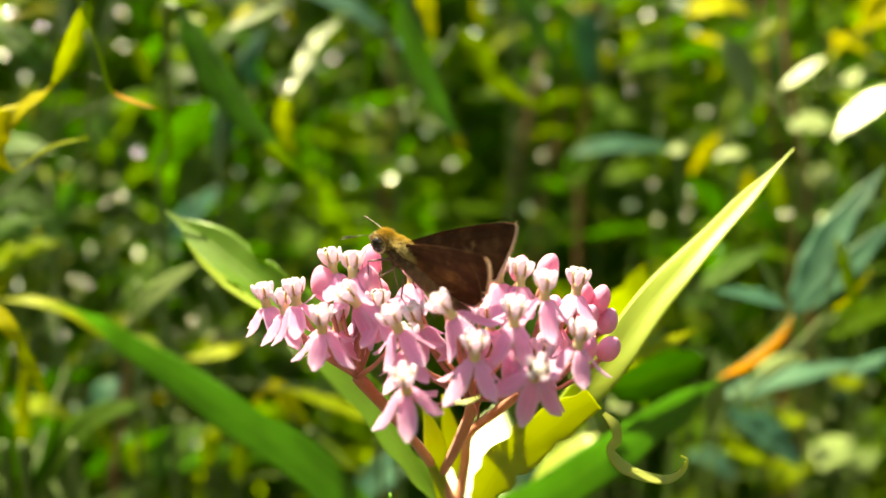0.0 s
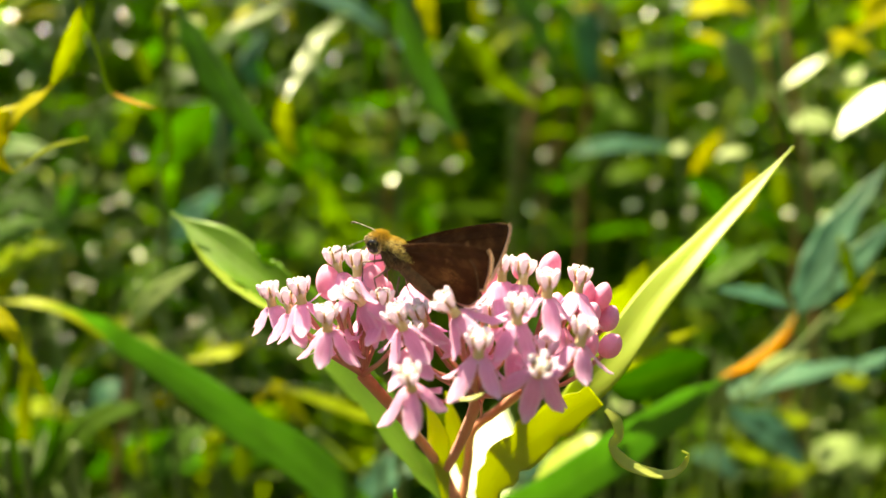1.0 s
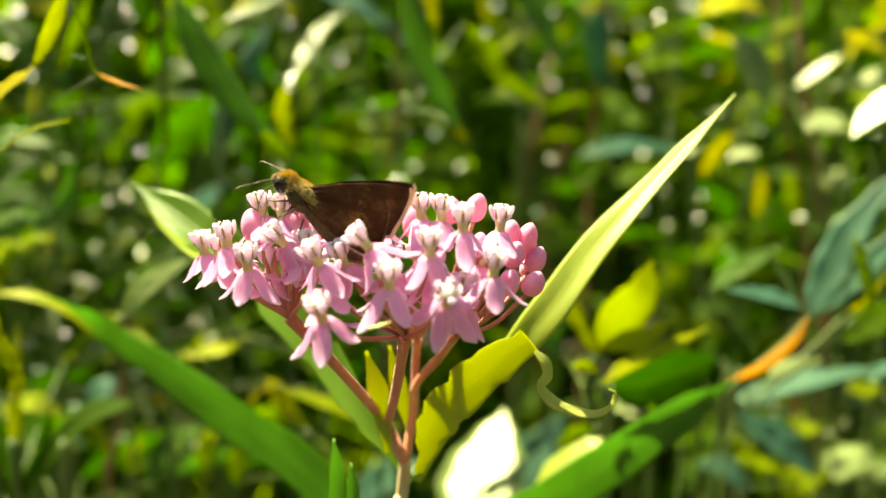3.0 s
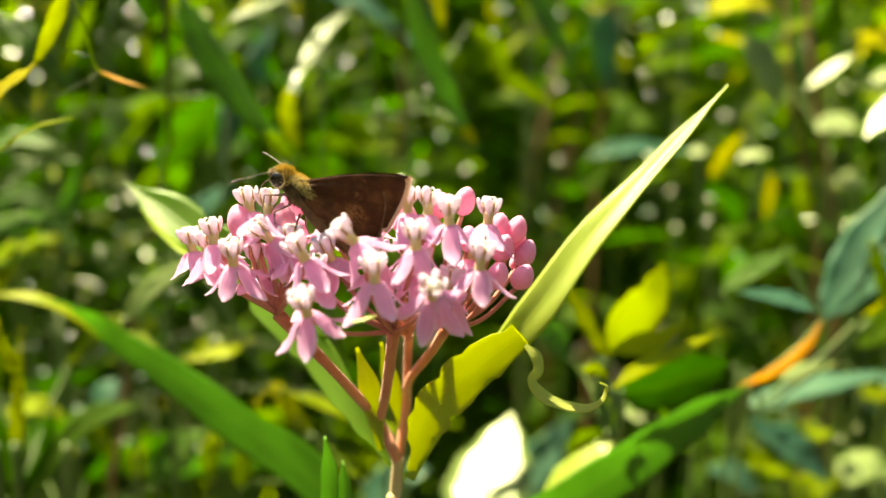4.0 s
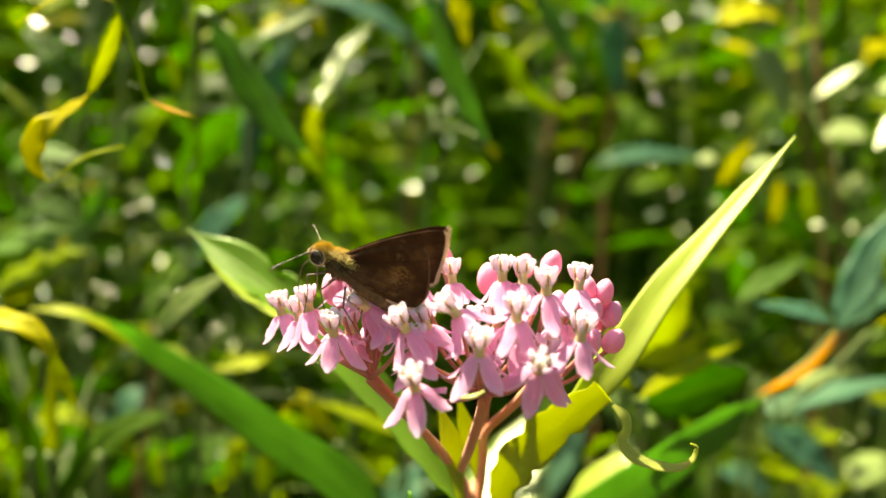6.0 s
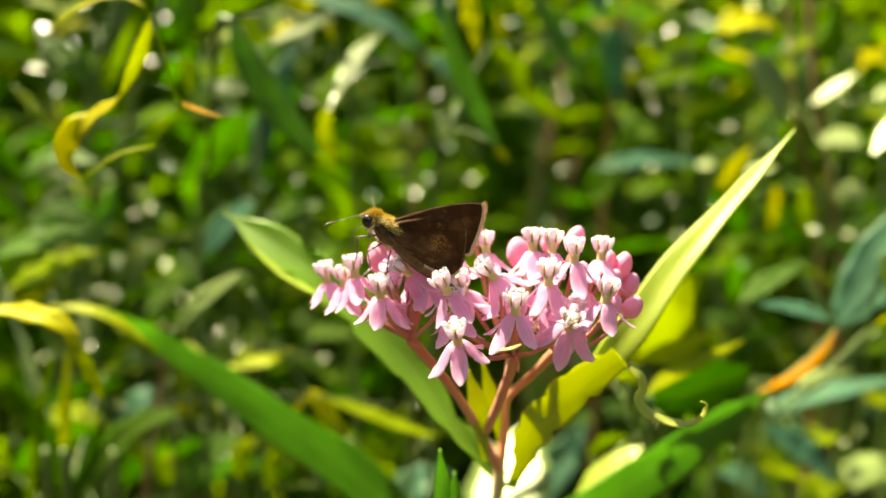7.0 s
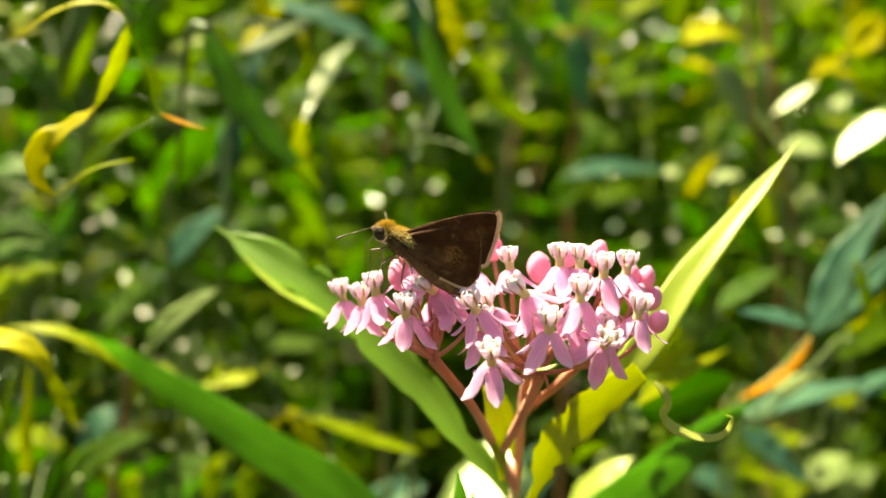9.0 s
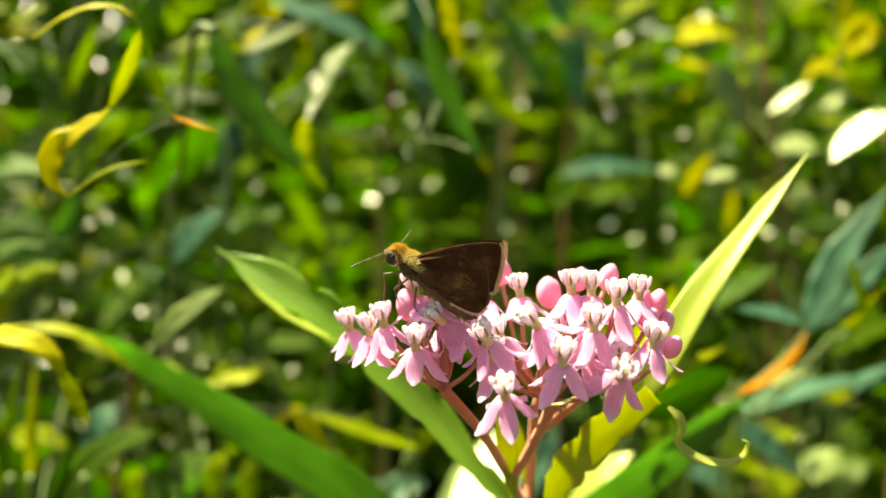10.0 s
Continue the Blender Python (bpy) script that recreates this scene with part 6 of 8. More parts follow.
sprig("bushy weed with small glossy leaves that glint", MAT_GREEN_STEM, [(-0.1454, 0.6119, 0.8725), (-0.1506, 0.6199, 0.9439), (-0.1558, 0.6295, 1.0307), (-0.1609, 0.6369, 1.0971)],
      [(MAT_BLUE, [(-0.1994, 0.6550, 0.9824), (-0.1939, 0.6527, 0.9813), (-0.1886, 0.6504, 0.9801)], 4.0, (-0.091, -0.606, 0.790), True),
       (MAT_BLUE, [(-0.1726, 0.6282, 0.9528), (-0.1783, 0.6301, 0.9534), (-0.1840, 0.6320, 0.9541)], 4.2, (-0.099, -0.589, 0.802), True),
       (MAT_PALE, [(-0.1565, 0.6321, 0.9906), (-0.1546, 0.6274, 0.9873), (-0.1528, 0.6229, 0.9840)], 5.4, (-0.130, -0.613, 0.779), True),
       (MAT_PALE, [(-0.1381, 0.5864, 1.0550), (-0.1333, 0.5847, 1.0545), (-0.1284, 0.5829, 1.0540)], 4.1, (-0.157, -0.660, 0.735), True),
       (MAT_BLUE, [(-0.1501, 0.6639, 0.9604), (-0.1490, 0.6667, 0.9628), (-0.1479, 0.6696, 0.9652)], 4.5, (-0.144, -0.600, 0.787), True),
       (MAT_BLUE, [(-0.1147, 0.5963, 1.0669), (-0.1133, 0.5937, 1.0649), (-0.1119, 0.5911, 1.0628)], 3.4, (-0.190, -0.666, 0.721), True)], 0.0009)
sprig("bushy weed with small glossy leaves that glint", MAT_GREEN_STEM, [(-0.2865, 0.4948, 0.8805), (-0.2907, 0.5031, 0.9546), (-0.3073, 0.5111, 1.0245), (-0.3197, 0.5181, 1.0863)],
      [(MAT_PALE, [(-0.3511, 0.5664, 1.1127), (-0.3455, 0.5651, 1.1107), (-0.3401, 0.5638, 1.1086)], 5.2, (0.137, -0.624, 0.769), True),
       (MAT_PALE, [(-0.3076, 0.4971, 1.0681), (-0.3137, 0.4970, 1.0692), (-0.3198, 0.4969, 1.0702)], 5.1, (0.147, -0.598, 0.788), True),
       (MAT_BLUE, [(-0.3139, 0.4969, 0.8998), (-0.3169, 0.5010, 0.9025), (-0.3199, 0.5052, 0.9052)], 4.8, (0.117, -0.478, 0.870), True),
       (MAT_BLUE, [(-0.3288, 0.5469, 1.0552), (-0.3302, 0.5522, 1.0594), (-0.3317, 0.5575, 1.0636)], 4.6, (0.125, -0.597, 0.793), True),
       (MAT_LIME, [(-0.3037, 0.5261, 0.9811), (-0.3088, 0.5305, 0.9847), (-0.3139, 0.5350, 0.9884)], 6.0, (0.106, -0.551, 0.828), True),
       (MAT_LIME, [(-0.2618, 0.4727, 0.9278), (-0.2625, 0.4701, 0.9263), (-0.2633, 0.4675, 0.9249)], 3.2, (0.080, -0.510, 0.857), True),
       (MAT_PALE, [(-0.2600, 0.4801, 0.9085), (-0.2570, 0.4804, 0.9085), (-0.2539, 0.4807, 0.9084)], 3.2, (0.063, -0.502, 0.863), True)], 0.0009)
sprig("bushy weed with small glossy leaves that glint", MAT_GREEN_STEM, [(-0.2256, 0.4937, 0.8807), (-0.2298, 0.5019, 0.9548), (-0.2464, 0.5099, 1.0247), (-0.2588, 0.5169, 1.0864)],
      [(MAT_LIME, [(-0.2755, 0.5343, 0.9956), (-0.2757, 0.5372, 0.9977), (-0.2758, 0.5402, 0.9998)], 3.6, (0.063, -0.578, 0.813), True),
       (MAT_PALE, [(-0.2482, 0.4941, 0.9631), (-0.2455, 0.4961, 0.9643), (-0.2428, 0.4981, 0.9655)], 3.6, (0.047, -0.556, 0.829), True),
       (MAT_LIME, [(-0.2480, 0.5191, 0.9825), (-0.2520, 0.5167, 0.9810), (-0.2559, 0.5143, 0.9796)], 4.4, (0.045, -0.572, 0.819), True),
       (MAT_PALE, [(-0.2226, 0.4824, 1.0954), (-0.2197, 0.4833, 1.0961), (-0.2168, 0.4842, 1.0968)], 3.1, (0.019, -0.671, 0.741), True),
       (MAT_PALE, [(-0.2188, 0.4881, 1.0017), (-0.2155, 0.4861, 1.0001), (-0.2123, 0.4841, 0.9985)], 2.8, (0.015, -0.596, 0.803), True),
       (MAT_PALE, [(-0.2297, 0.5104, 0.9293), (-0.2282, 0.5039, 0.9251), (-0.2268, 0.4976, 0.9211)], 6.3, (0.017, -0.535, 0.845), True)], 0.0009)
sprig("bushy weed with small glossy leaves that glint", MAT_GREEN_STEM, [(0.1241, 0.7866, 0.8622), (0.1174, 0.7954, 0.9412), (0.1174, 0.8062, 1.0400), (0.1240, 0.8155, 1.1257)],
      [(MAT_LIME, [(0.0629, 0.7906, 1.1384), (0.0663, 0.7917, 1.1418), (0.0697, 0.7928, 1.1452)], 6.7, (-0.425, -0.645, 0.635), True),
       (MAT_LIME, [(0.0664, 0.7911, 1.0740), (0.0578, 0.7959, 1.0734), (0.0491, 0.8008, 1.0728)], 7.5, (-0.395, -0.623, 0.675), True),
       (MAT_BLUE, [(0.1068, 0.8288, 0.9285), (0.1049, 0.8356, 0.9326), (0.1029, 0.8426, 0.9368)], 6.5, (-0.392, -0.554, 0.735), True),
       (MAT_PALE, [(0.1177, 0.8440, 0.9951), (0.1226, 0.8445, 0.9984), (0.1275, 0.8450, 1.0017)], 7.3, (-0.422, -0.575, 0.701), True),
       (MAT_PALE, [(0.1139, 0.7876, 1.0766), (0.1137, 0.7918, 1.0803), (0.1135, 0.7959, 1.0840)], 6.0, (-0.447, -0.606, 0.658), True),
       (MAT_BLUE, [(0.1585, 0.7853, 1.1849), (0.1582, 0.7911, 1.1907), (0.1578, 0.7969, 1.1966)], 6.7, (-0.522, -0.620, 0.586), True),
       (MAT_BLUE, [(0.2036, 0.7634, 0.9416), (0.2100, 0.7590, 0.9428), (0.2163, 0.7547, 0.9440)], 7.4, (-0.485, -0.515, 0.706), True)], 0.0009)
sprig("bushy weed with small glossy leaves that glint", MAT_GREEN_STEM, [(0.2476, 0.7841, 0.8625), (0.2410, 0.7929, 0.9416), (0.2409, 0.8038, 1.0404), (0.2475, 0.8131, 1.1260)],
      [(MAT_PALE, [(0.2319, 0.8638, 1.0014), (0.2367, 0.8630, 1.0043), (0.2414, 0.8623, 1.0072)], 7.5, (-0.503, -0.539, 0.676), True),
       (MAT_PALE, [(0.2287, 0.8418, 0.9800), (0.2260, 0.8484, 0.9832), (0.2232, 0.8552, 0.9865)], 5.7, (-0.493, -0.534, 0.687), True),
       (MAT_PALE, [(0.2186, 0.7658, 1.1444), (0.2225, 0.7671, 1.1493), (0.2265, 0.7683, 1.1542)], 8.7, (-0.563, -0.576, 0.593), True),
       (MAT_PALE, [(0.2640, 0.8673, 0.9579), (0.2656, 0.8701, 0.9612), (0.2673, 0.8729, 0.9645)], 5.9, (-0.508, -0.515, 0.690), True),
       (MAT_PALE, [(0.2538, 0.8292, 0.9121), (0.2612, 0.8299, 0.9179), (0.2686, 0.8306, 0.9236)], 8.9, (-0.500, -0.497, 0.709), True),
       (MAT_BLUE, [(0.2728, 0.8158, 1.1664), (0.2800, 0.8047, 1.1632), (0.2870, 0.7939, 1.1601)], 8.3, (-0.596, -0.554, 0.581), True),
       (MAT_BLUE, [(0.2953, 0.8662, 1.1844), (0.2878, 0.8752, 1.1856), (0.2801, 0.8844, 1.1867)], 10.7, (-0.588, -0.564, 0.580), True)], 0.0009)
sprig("bushy weed with small glossy leaves that glint", MAT_GREEN_STEM, [(0.1840, 0.4829, 0.8570), (0.1798, 0.4884, 0.9064), (0.1757, 0.4930, 0.9475), (0.1715, 0.4994, 1.0052)],
      [(MAT_BLUE, [(0.1158, 0.4456, 0.8567), (0.1134, 0.4467, 0.8562), (0.1111, 0.4479, 0.8556)], 3.1, (-0.423, -0.442, 0.791), True),
       (MAT_PALE, [(0.1239, 0.4404, 0.8292), (0.1211, 0.4437, 0.8295), (0.1183, 0.4471, 0.8297)], 4.9, (-0.421, -0.418, 0.805), True),
       (MAT_BLUE, [(0.1772, 0.4767, 0.9253), (0.1801, 0.4762, 0.9271), (0.1831, 0.4757, 0.9289)], 4.2, (-0.522, -0.462, 0.717), True),
       (MAT_BLUE, [(0.2176, 0.5338, 0.9282), (0.2161, 0.5311, 0.9254), (0.2147, 0.5285, 0.9225)], 4.2, (-0.538, -0.457, 0.709), True),
       (MAT_PALE, [(0.1988, 0.4560, 0.8532), (0.1952, 0.4560, 0.8508), (0.1915, 0.4561, 0.8484)], 4.6, (-0.504, -0.401, 0.765), True),
       (MAT_BLUE, [(0.2187, 0.4912, 1.0162), (0.2168, 0.4951, 1.0175), (0.2150, 0.4990, 1.0187)], 3.3, (-0.597, -0.486, 0.638), True)], 0.0009)
sprig("bushy weed with small glossy leaves that glint", MAT_GREEN_STEM, [(0.2735, 0.4812, 0.8572), (0.2694, 0.4867, 0.9066), (0.2652, 0.4913, 0.9477), (0.2611, 0.4977, 1.0054)],
      [(MAT_PALE, [(0.2400, 0.4847, 0.9577), (0.2427, 0.4801, 0.9571), (0.2452, 0.4756, 0.9564)], 4.2, (-0.593, -0.437, 0.676), True),
       (MAT_BLUE, [(0.2390, 0.4725, 0.9029), (0.2380, 0.4713, 0.9014), (0.2370, 0.4702, 0.9000)], 3.0, (-0.563, -0.410, 0.717), True),
       (MAT_LIME, [(0.2801, 0.5211, 0.7979), (0.2759, 0.5228, 0.7959), (0.2718, 0.5245, 0.7938)], 4.7, (-0.529, -0.361, 0.768), True),
       (MAT_LIME, [(0.2692, 0.5038, 0.9805), (0.2697, 0.4998, 0.9784), (0.2702, 0.4959, 0.9763)], 3.4, (-0.618, -0.435, 0.655), True),
       (MAT_BLUE, [(0.2933, 0.4703, 0.7958), (0.2934, 0.4667, 0.7944), (0.2935, 0.4632, 0.7929)], 4.3, (-0.554, -0.327, 0.766), True),
       (MAT_BLUE, [(0.2818, 0.4516, 0.8351), (0.2791, 0.4550, 0.8346), (0.2764, 0.4584, 0.8341)], 5.5, (-0.567, -0.346, 0.748), True)], 0.0009)
sprig("bushy weed with small glossy leaves that glint", MAT_GREEN_STEM, [(-0.2588, 0.4331, 0.7814), (-0.2551, 0.4363, 0.8111), (-0.2588, 0.4404, 0.8481), (-0.2626, 0.4446, 0.8852)],
      [(MAT_PALE, [(-0.3082, 0.4683, 0.8612), (-0.3058, 0.4710, 0.8622), (-0.3033, 0.4737, 0.8632)], 4.1, (0.113, -0.440, 0.891), True),
       (MAT_BLUE, [(-0.2769, 0.4573, 0.8506), (-0.2808, 0.4565, 0.8506), (-0.2847, 0.4556, 0.8505)], 3.6, (0.091, -0.436, 0.895), True),
       (MAT_BLUE, [(-0.2761, 0.4722, 0.8674), (-0.2763, 0.4752, 0.8690), (-0.2765, 0.4782, 0.8706)], 4.6, (0.080, -0.461, 0.884), True),
       (MAT_LIME, [(-0.2786, 0.4869, 0.9123), (-0.2756, 0.4860, 0.9115), (-0.2726, 0.4851, 0.9107)], 2.8, (0.083, -0.498, 0.863), True),
       (MAT_BLUE, [(-0.2280, 0.4038, 0.8196), (-0.2287, 0.4060, 0.8206), (-0.2293, 0.4081, 0.8216)], 3.6, (0.051, -0.406, 0.913), True),
       (MAT_BLUE, [(-0.2510, 0.4510, 0.8240), (-0.2560, 0.4537, 0.8256), (-0.2610, 0.4564, 0.8271)], 4.5, (0.059, -0.425, 0.903), True),
       (MAT_LIME, [(-0.2540, 0.4673, 0.9008), (-0.2561, 0.4701, 0.9025), (-0.2583, 0.4729, 0.9043)], 3.6, (0.067, -0.493, 0.867), True)], 0.0009)
sprig("bushy weed with small glossy leaves that glint", MAT_GREEN_STEM, [(-0.1592, 0.4312, 0.7817), (-0.1555, 0.4343, 0.8113), (-0.1593, 0.4385, 0.8484), (-0.1630, 0.4426, 0.8854)],
      [(MAT_PALE, [(-0.2148, 0.4138, 0.8438), (-0.2125, 0.4147, 0.8442), (-0.2103, 0.4156, 0.8445)], 2.9, (0.032, -0.437, 0.899), True),
       (MAT_LIME, [(-0.2148, 0.4265, 0.8683), (-0.2163, 0.4256, 0.8679), (-0.2178, 0.4248, 0.8676)], 2.5, (0.037, -0.462, 0.886), True),
       (MAT_BLUE, [(-0.2062, 0.4804, 0.9350), (-0.2050, 0.4827, 0.9364), (-0.2039, 0.4849, 0.9379)], 3.3, (-0.001, -0.546, 0.837), True),
       (MAT_PALE, [(-0.1814, 0.4520, 0.8179), (-0.1836, 0.4543, 0.8189), (-0.1859, 0.4565, 0.8200)], 3.2, (-0.028, -0.444, 0.896), True),
       (MAT_BLUE, [(-0.1541, 0.4122, 0.8156), (-0.1573, 0.4143, 0.8164), (-0.1606, 0.4165, 0.8173)], 3.7, (-0.045, -0.430, 0.902), True),
       (MAT_PALE, [(-0.0965, 0.4204, 0.8763), (-0.0937, 0.4222, 0.8778), (-0.0910, 0.4239, 0.8793)], 3.3, (-0.136, -0.502, 0.854), True),
       (MAT_PALE, [(-0.0375, 0.4139, 0.8484), (-0.0364, 0.4152, 0.8494), (-0.0353, 0.4165, 0.8504)], 3.1, (-0.218, -0.472, 0.854), True)], 0.0009)
sprig("bushy weed with small glossy leaves that glint", MAT_GREEN_STEM, [(0.2163, 0.6048, 0.8734), (0.2111, 0.6139, 0.9550), (0.2008, 0.6225, 1.0316), (0.1906, 0.6311, 1.1081)],
      [(MAT_BLUE, [(0.1684, 0.6568, 1.1199), (0.1714, 0.6537, 1.1196), (0.1744, 0.6506, 1.1193)], 4.3, (-0.545, -0.584, 0.602), True),
       (MAT_LIME, [(0.1759, 0.5937, 1.0610), (0.1767, 0.5903, 1.0587), (0.1774, 0.5869, 1.0564)], 3.4, (-0.544, -0.552, 0.632), True),
       (MAT_PALE, [(0.2130, 0.6849, 1.0818), (0.2136, 0.6877, 1.0848), (0.2143, 0.6904, 1.0878)], 4.2, (-0.556, -0.553, 0.620), True),
       (MAT_PALE, [(0.2317, 0.6327, 0.9663), (0.2288, 0.6329, 0.9642), (0.2260, 0.6330, 0.9621)], 4.6, (-0.536, -0.493, 0.685), True),
       (MAT_BLUE, [(0.2216, 0.6114, 1.1038), (0.2190, 0.6165, 1.1059), (0.2164, 0.6217, 1.1080)], 4.1, (-0.593, -0.545, 0.593), True),
       (MAT_PALE, [(0.2228, 0.5817, 1.0344), (0.2197, 0.5855, 1.0347), (0.2167, 0.5893, 1.0350)], 3.9, (-0.573, -0.515, 0.637), True)], 0.0009)
sprig("bushy weed with small glossy leaves that glint", MAT_GREEN_STEM, [(0.2997, 0.6032, 0.8736), (0.2946, 0.6123, 0.9552), (0.2843, 0.6209, 1.0318), (0.2740, 0.6295, 1.1083)],
      [(MAT_BLUE, [(0.2645, 0.6593, 0.9133), (0.2626, 0.6639, 0.9149), (0.2607, 0.6685, 0.9165)], 5.2, (-0.534, -0.464, 0.707), True),
       (MAT_PALE, [(0.2372, 0.5817, 1.1296), (0.2355, 0.5880, 1.1337), (0.2338, 0.5944, 1.1379)], 5.0, (-0.630, -0.535, 0.563), True),
       (MAT_PALE, [(0.2776, 0.6454, 1.1470), (0.2805, 0.6440, 1.1490), (0.2833, 0.6426, 1.1510)], 4.8, (-0.646, -0.521, 0.558), True),
       (MAT_BLUE, [(0.2710, 0.6075, 1.1047), (0.2736, 0.6034, 1.1040), (0.2761, 0.5994, 1.1033)], 4.6, (-0.638, -0.505, 0.581), True),
       (MAT_BLUE, [(0.3090, 0.5974, 1.1239), (0.3107, 0.5917, 1.1210), (0.3123, 0.5861, 1.1183)], 5.0, (-0.675, -0.480, 0.560), True),
       (MAT_PALE, [(0.3509, 0.6360, 0.9377), (0.3545, 0.6348, 0.9402), (0.3580, 0.6337, 0.9427)], 5.0, (-0.610, -0.420, 0.672), True)], 0.0009)
sprig("bushy weed with small glossy leaves that glint", MAT_GREEN_STEM, [(0.1989, 0.7009, 1.0124), (0.2035, 0.7119, 1.1133), (0.1988, 0.7199, 1.1853)],
      [(MAT_LIME, [(0.1749, 0.7248, 1.1314), (0.1777, 0.7200, 1.1292), (0.1804, 0.7153, 1.1271)], 4.4, (-0.534, -0.589, 0.606), True),
       (MAT_LIME, [(0.1942, 0.7510, 1.0806), (0.1980, 0.7459, 1.0791), (0.2017, 0.7408, 1.0777)], 5.3, (-0.525, -0.567, 0.635), True),
       (MAT_PALE, [(0.1810, 0.6908, 1.0809), (0.1794, 0.6943, 1.0826), (0.1778, 0.6978, 1.0845)], 3.6, (-0.525, -0.572, 0.630), True),
       (MAT_BLUE, [(0.1967, 0.7377, 1.1135), (0.1977, 0.7340, 1.1108), (0.1986, 0.7303, 1.1082)], 3.5, (-0.540, -0.575, 0.615), True),
       (MAT_PALE, [(0.1865, 0.6875, 1.0587), (0.1864, 0.6903, 1.0611), (0.1863, 0.6932, 1.0635)], 3.0, (-0.524, -0.561, 0.641), True),
       (MAT_LIME, [(0.2148, 0.6930, 1.0691), (0.2175, 0.6887, 1.0678), (0.2201, 0.6845, 1.0664)], 4.6, (-0.552, -0.546, 0.630), True),
       (MAT_PALE, [(0.2333, 0.6660, 1.1042), (0.2329, 0.6643, 1.1023), (0.2325, 0.6627, 1.1005)], 3.1, (-0.585, -0.544, 0.601), True)], 0.0009)
sprig("bushy weed with small glossy leaves that glint", MAT_GREEN_STEM, [(0.2952, 0.6991, 1.0126), (0.2998, 0.7100, 1.1135), (0.2951, 0.7180, 1.1855)],
      [(MAT_PALE, [(0.2668, 0.7370, 1.0903), (0.2658, 0.7361, 1.0885), (0.2647, 0.7352, 1.0867)], 3.1, (-0.581, -0.534, 0.615), True),
       (MAT_PALE, [(0.2493, 0.6542, 1.0524), (0.2475, 0.6543, 1.0508), (0.2457, 0.6543, 1.0493)], 2.8, (-0.579, -0.518, 0.630), True),
       (MAT_PALE, [(0.3049, 0.7717, 1.1742), (0.3065, 0.7679, 1.1724), (0.3080, 0.7642, 1.1706)], 3.6, (-0.627, -0.536, 0.566), True),
       (MAT_BLUE, [(0.3303, 0.7821, 1.1560), (0.3324, 0.7788, 1.1553), (0.3345, 0.7754, 1.1546)], 4.0, (-0.633, -0.521, 0.573), True),
       (MAT_BLUE, [(0.2882, 0.6572, 1.1042), (0.2891, 0.6587, 1.1065), (0.2900, 0.6602, 1.1088)], 3.1, (-0.629, -0.510, 0.587), True),
       (MAT_PALE, [(0.3521, 0.7561, 1.1383), (0.3475, 0.7592, 1.1359), (0.3429, 0.7623, 1.1335)], 5.7, (-0.641, -0.505, 0.578), True),
       (MAT_PALE, [(0.3590, 0.7552, 1.0586), (0.3565, 0.7572, 1.0577), (0.3539, 0.7592, 1.0567)], 3.6, (-0.619, -0.484, 0.619), True)], 0.0009)
sprig("bushy weed with small glossy leaves that glint", MAT_GREEN_STEM, [(0.3638, 0.6977, 1.0128), (0.3684, 0.7087, 1.1137), (0.3637, 0.7167, 1.1857)],
      [(MAT_PALE, [(0.3240, 0.6633, 1.0984), (0.3263, 0.6627, 1.1004), (0.3287, 0.6620, 1.1025)], 4.4, (-0.648, -0.487, 0.585), True),
       (MAT_BLUE, [(0.3408, 0.6933, 1.1028), (0.3390, 0.6946, 1.1019), (0.3372, 0.6958, 1.1009)], 3.0, (-0.645, -0.488, 0.588), True),
       (MAT_LIME, [(0.3271, 0.6587, 1.0643), (0.3292, 0.6525, 1.0616), (0.3312, 0.6463, 1.0590)], 4.7, (-0.638, -0.473, 0.607), True),
       (MAT_BLUE, [(0.3791, 0.7493, 1.1737), (0.3762, 0.7525, 1.1730), (0.3732, 0.7558, 1.1724)], 4.6, (-0.671, -0.494, 0.553), True),
       (MAT_LIME, [(0.3919, 0.7403, 1.0653), (0.3941, 0.7373, 1.0654), (0.3962, 0.7343, 1.0654)], 3.5, (-0.647, -0.462, 0.606), True),
       (MAT_PALE, [(0.3586, 0.6675, 1.0666), (0.3609, 0.6626, 1.0654), (0.3631, 0.6578, 1.0641)], 5.4, (-0.654, -0.459, 0.601), True),
       (MAT_PALE, [(0.3658, 0.6548, 1.0726), (0.3635, 0.6594, 1.0736), (0.3611, 0.6641, 1.0746)], 5.4, (-0.660, -0.458, 0.595), True)], 0.0009)
sprig("bushy weed with small glossy leaves that glint", MAT_GREEN_STEM, [(0.4235, 0.6965, 1.0129), (0.4281, 0.7075, 1.1138), (0.4234, 0.7155, 1.1858)],
      [(MAT_LIME, [(0.4430, 0.7652, 1.0703), (0.4445, 0.7619, 1.0695), (0.4460, 0.7587, 1.0688)], 3.3, (-0.665, -0.444, 0.601), True),
       (MAT_BLUE, [(0.4530, 0.7608, 1.0818), (0.4513, 0.7618, 1.0807), (0.4497, 0.7629, 1.0796)], 3.3, (-0.672, -0.442, 0.594), True),
       (MAT_BLUE, [(0.4254, 0.7087, 1.1435), (0.4239, 0.7124, 1.1446), (0.4223, 0.7161, 1.1457)], 3.7, (-0.697, -0.453, 0.556), True),
       (MAT_BLUE, [(0.4351, 0.7118, 1.0944), (0.4371, 0.7072, 1.0934), (0.4391, 0.7026, 1.0923)], 5.4, (-0.687, -0.436, 0.581), True),
       (MAT_PALE, [(0.4692, 0.7463, 1.1787), (0.4670, 0.7522, 1.1807), (0.4647, 0.7582, 1.1827)], 5.0, (-0.714, -0.446, 0.539), True)], 0.0009)
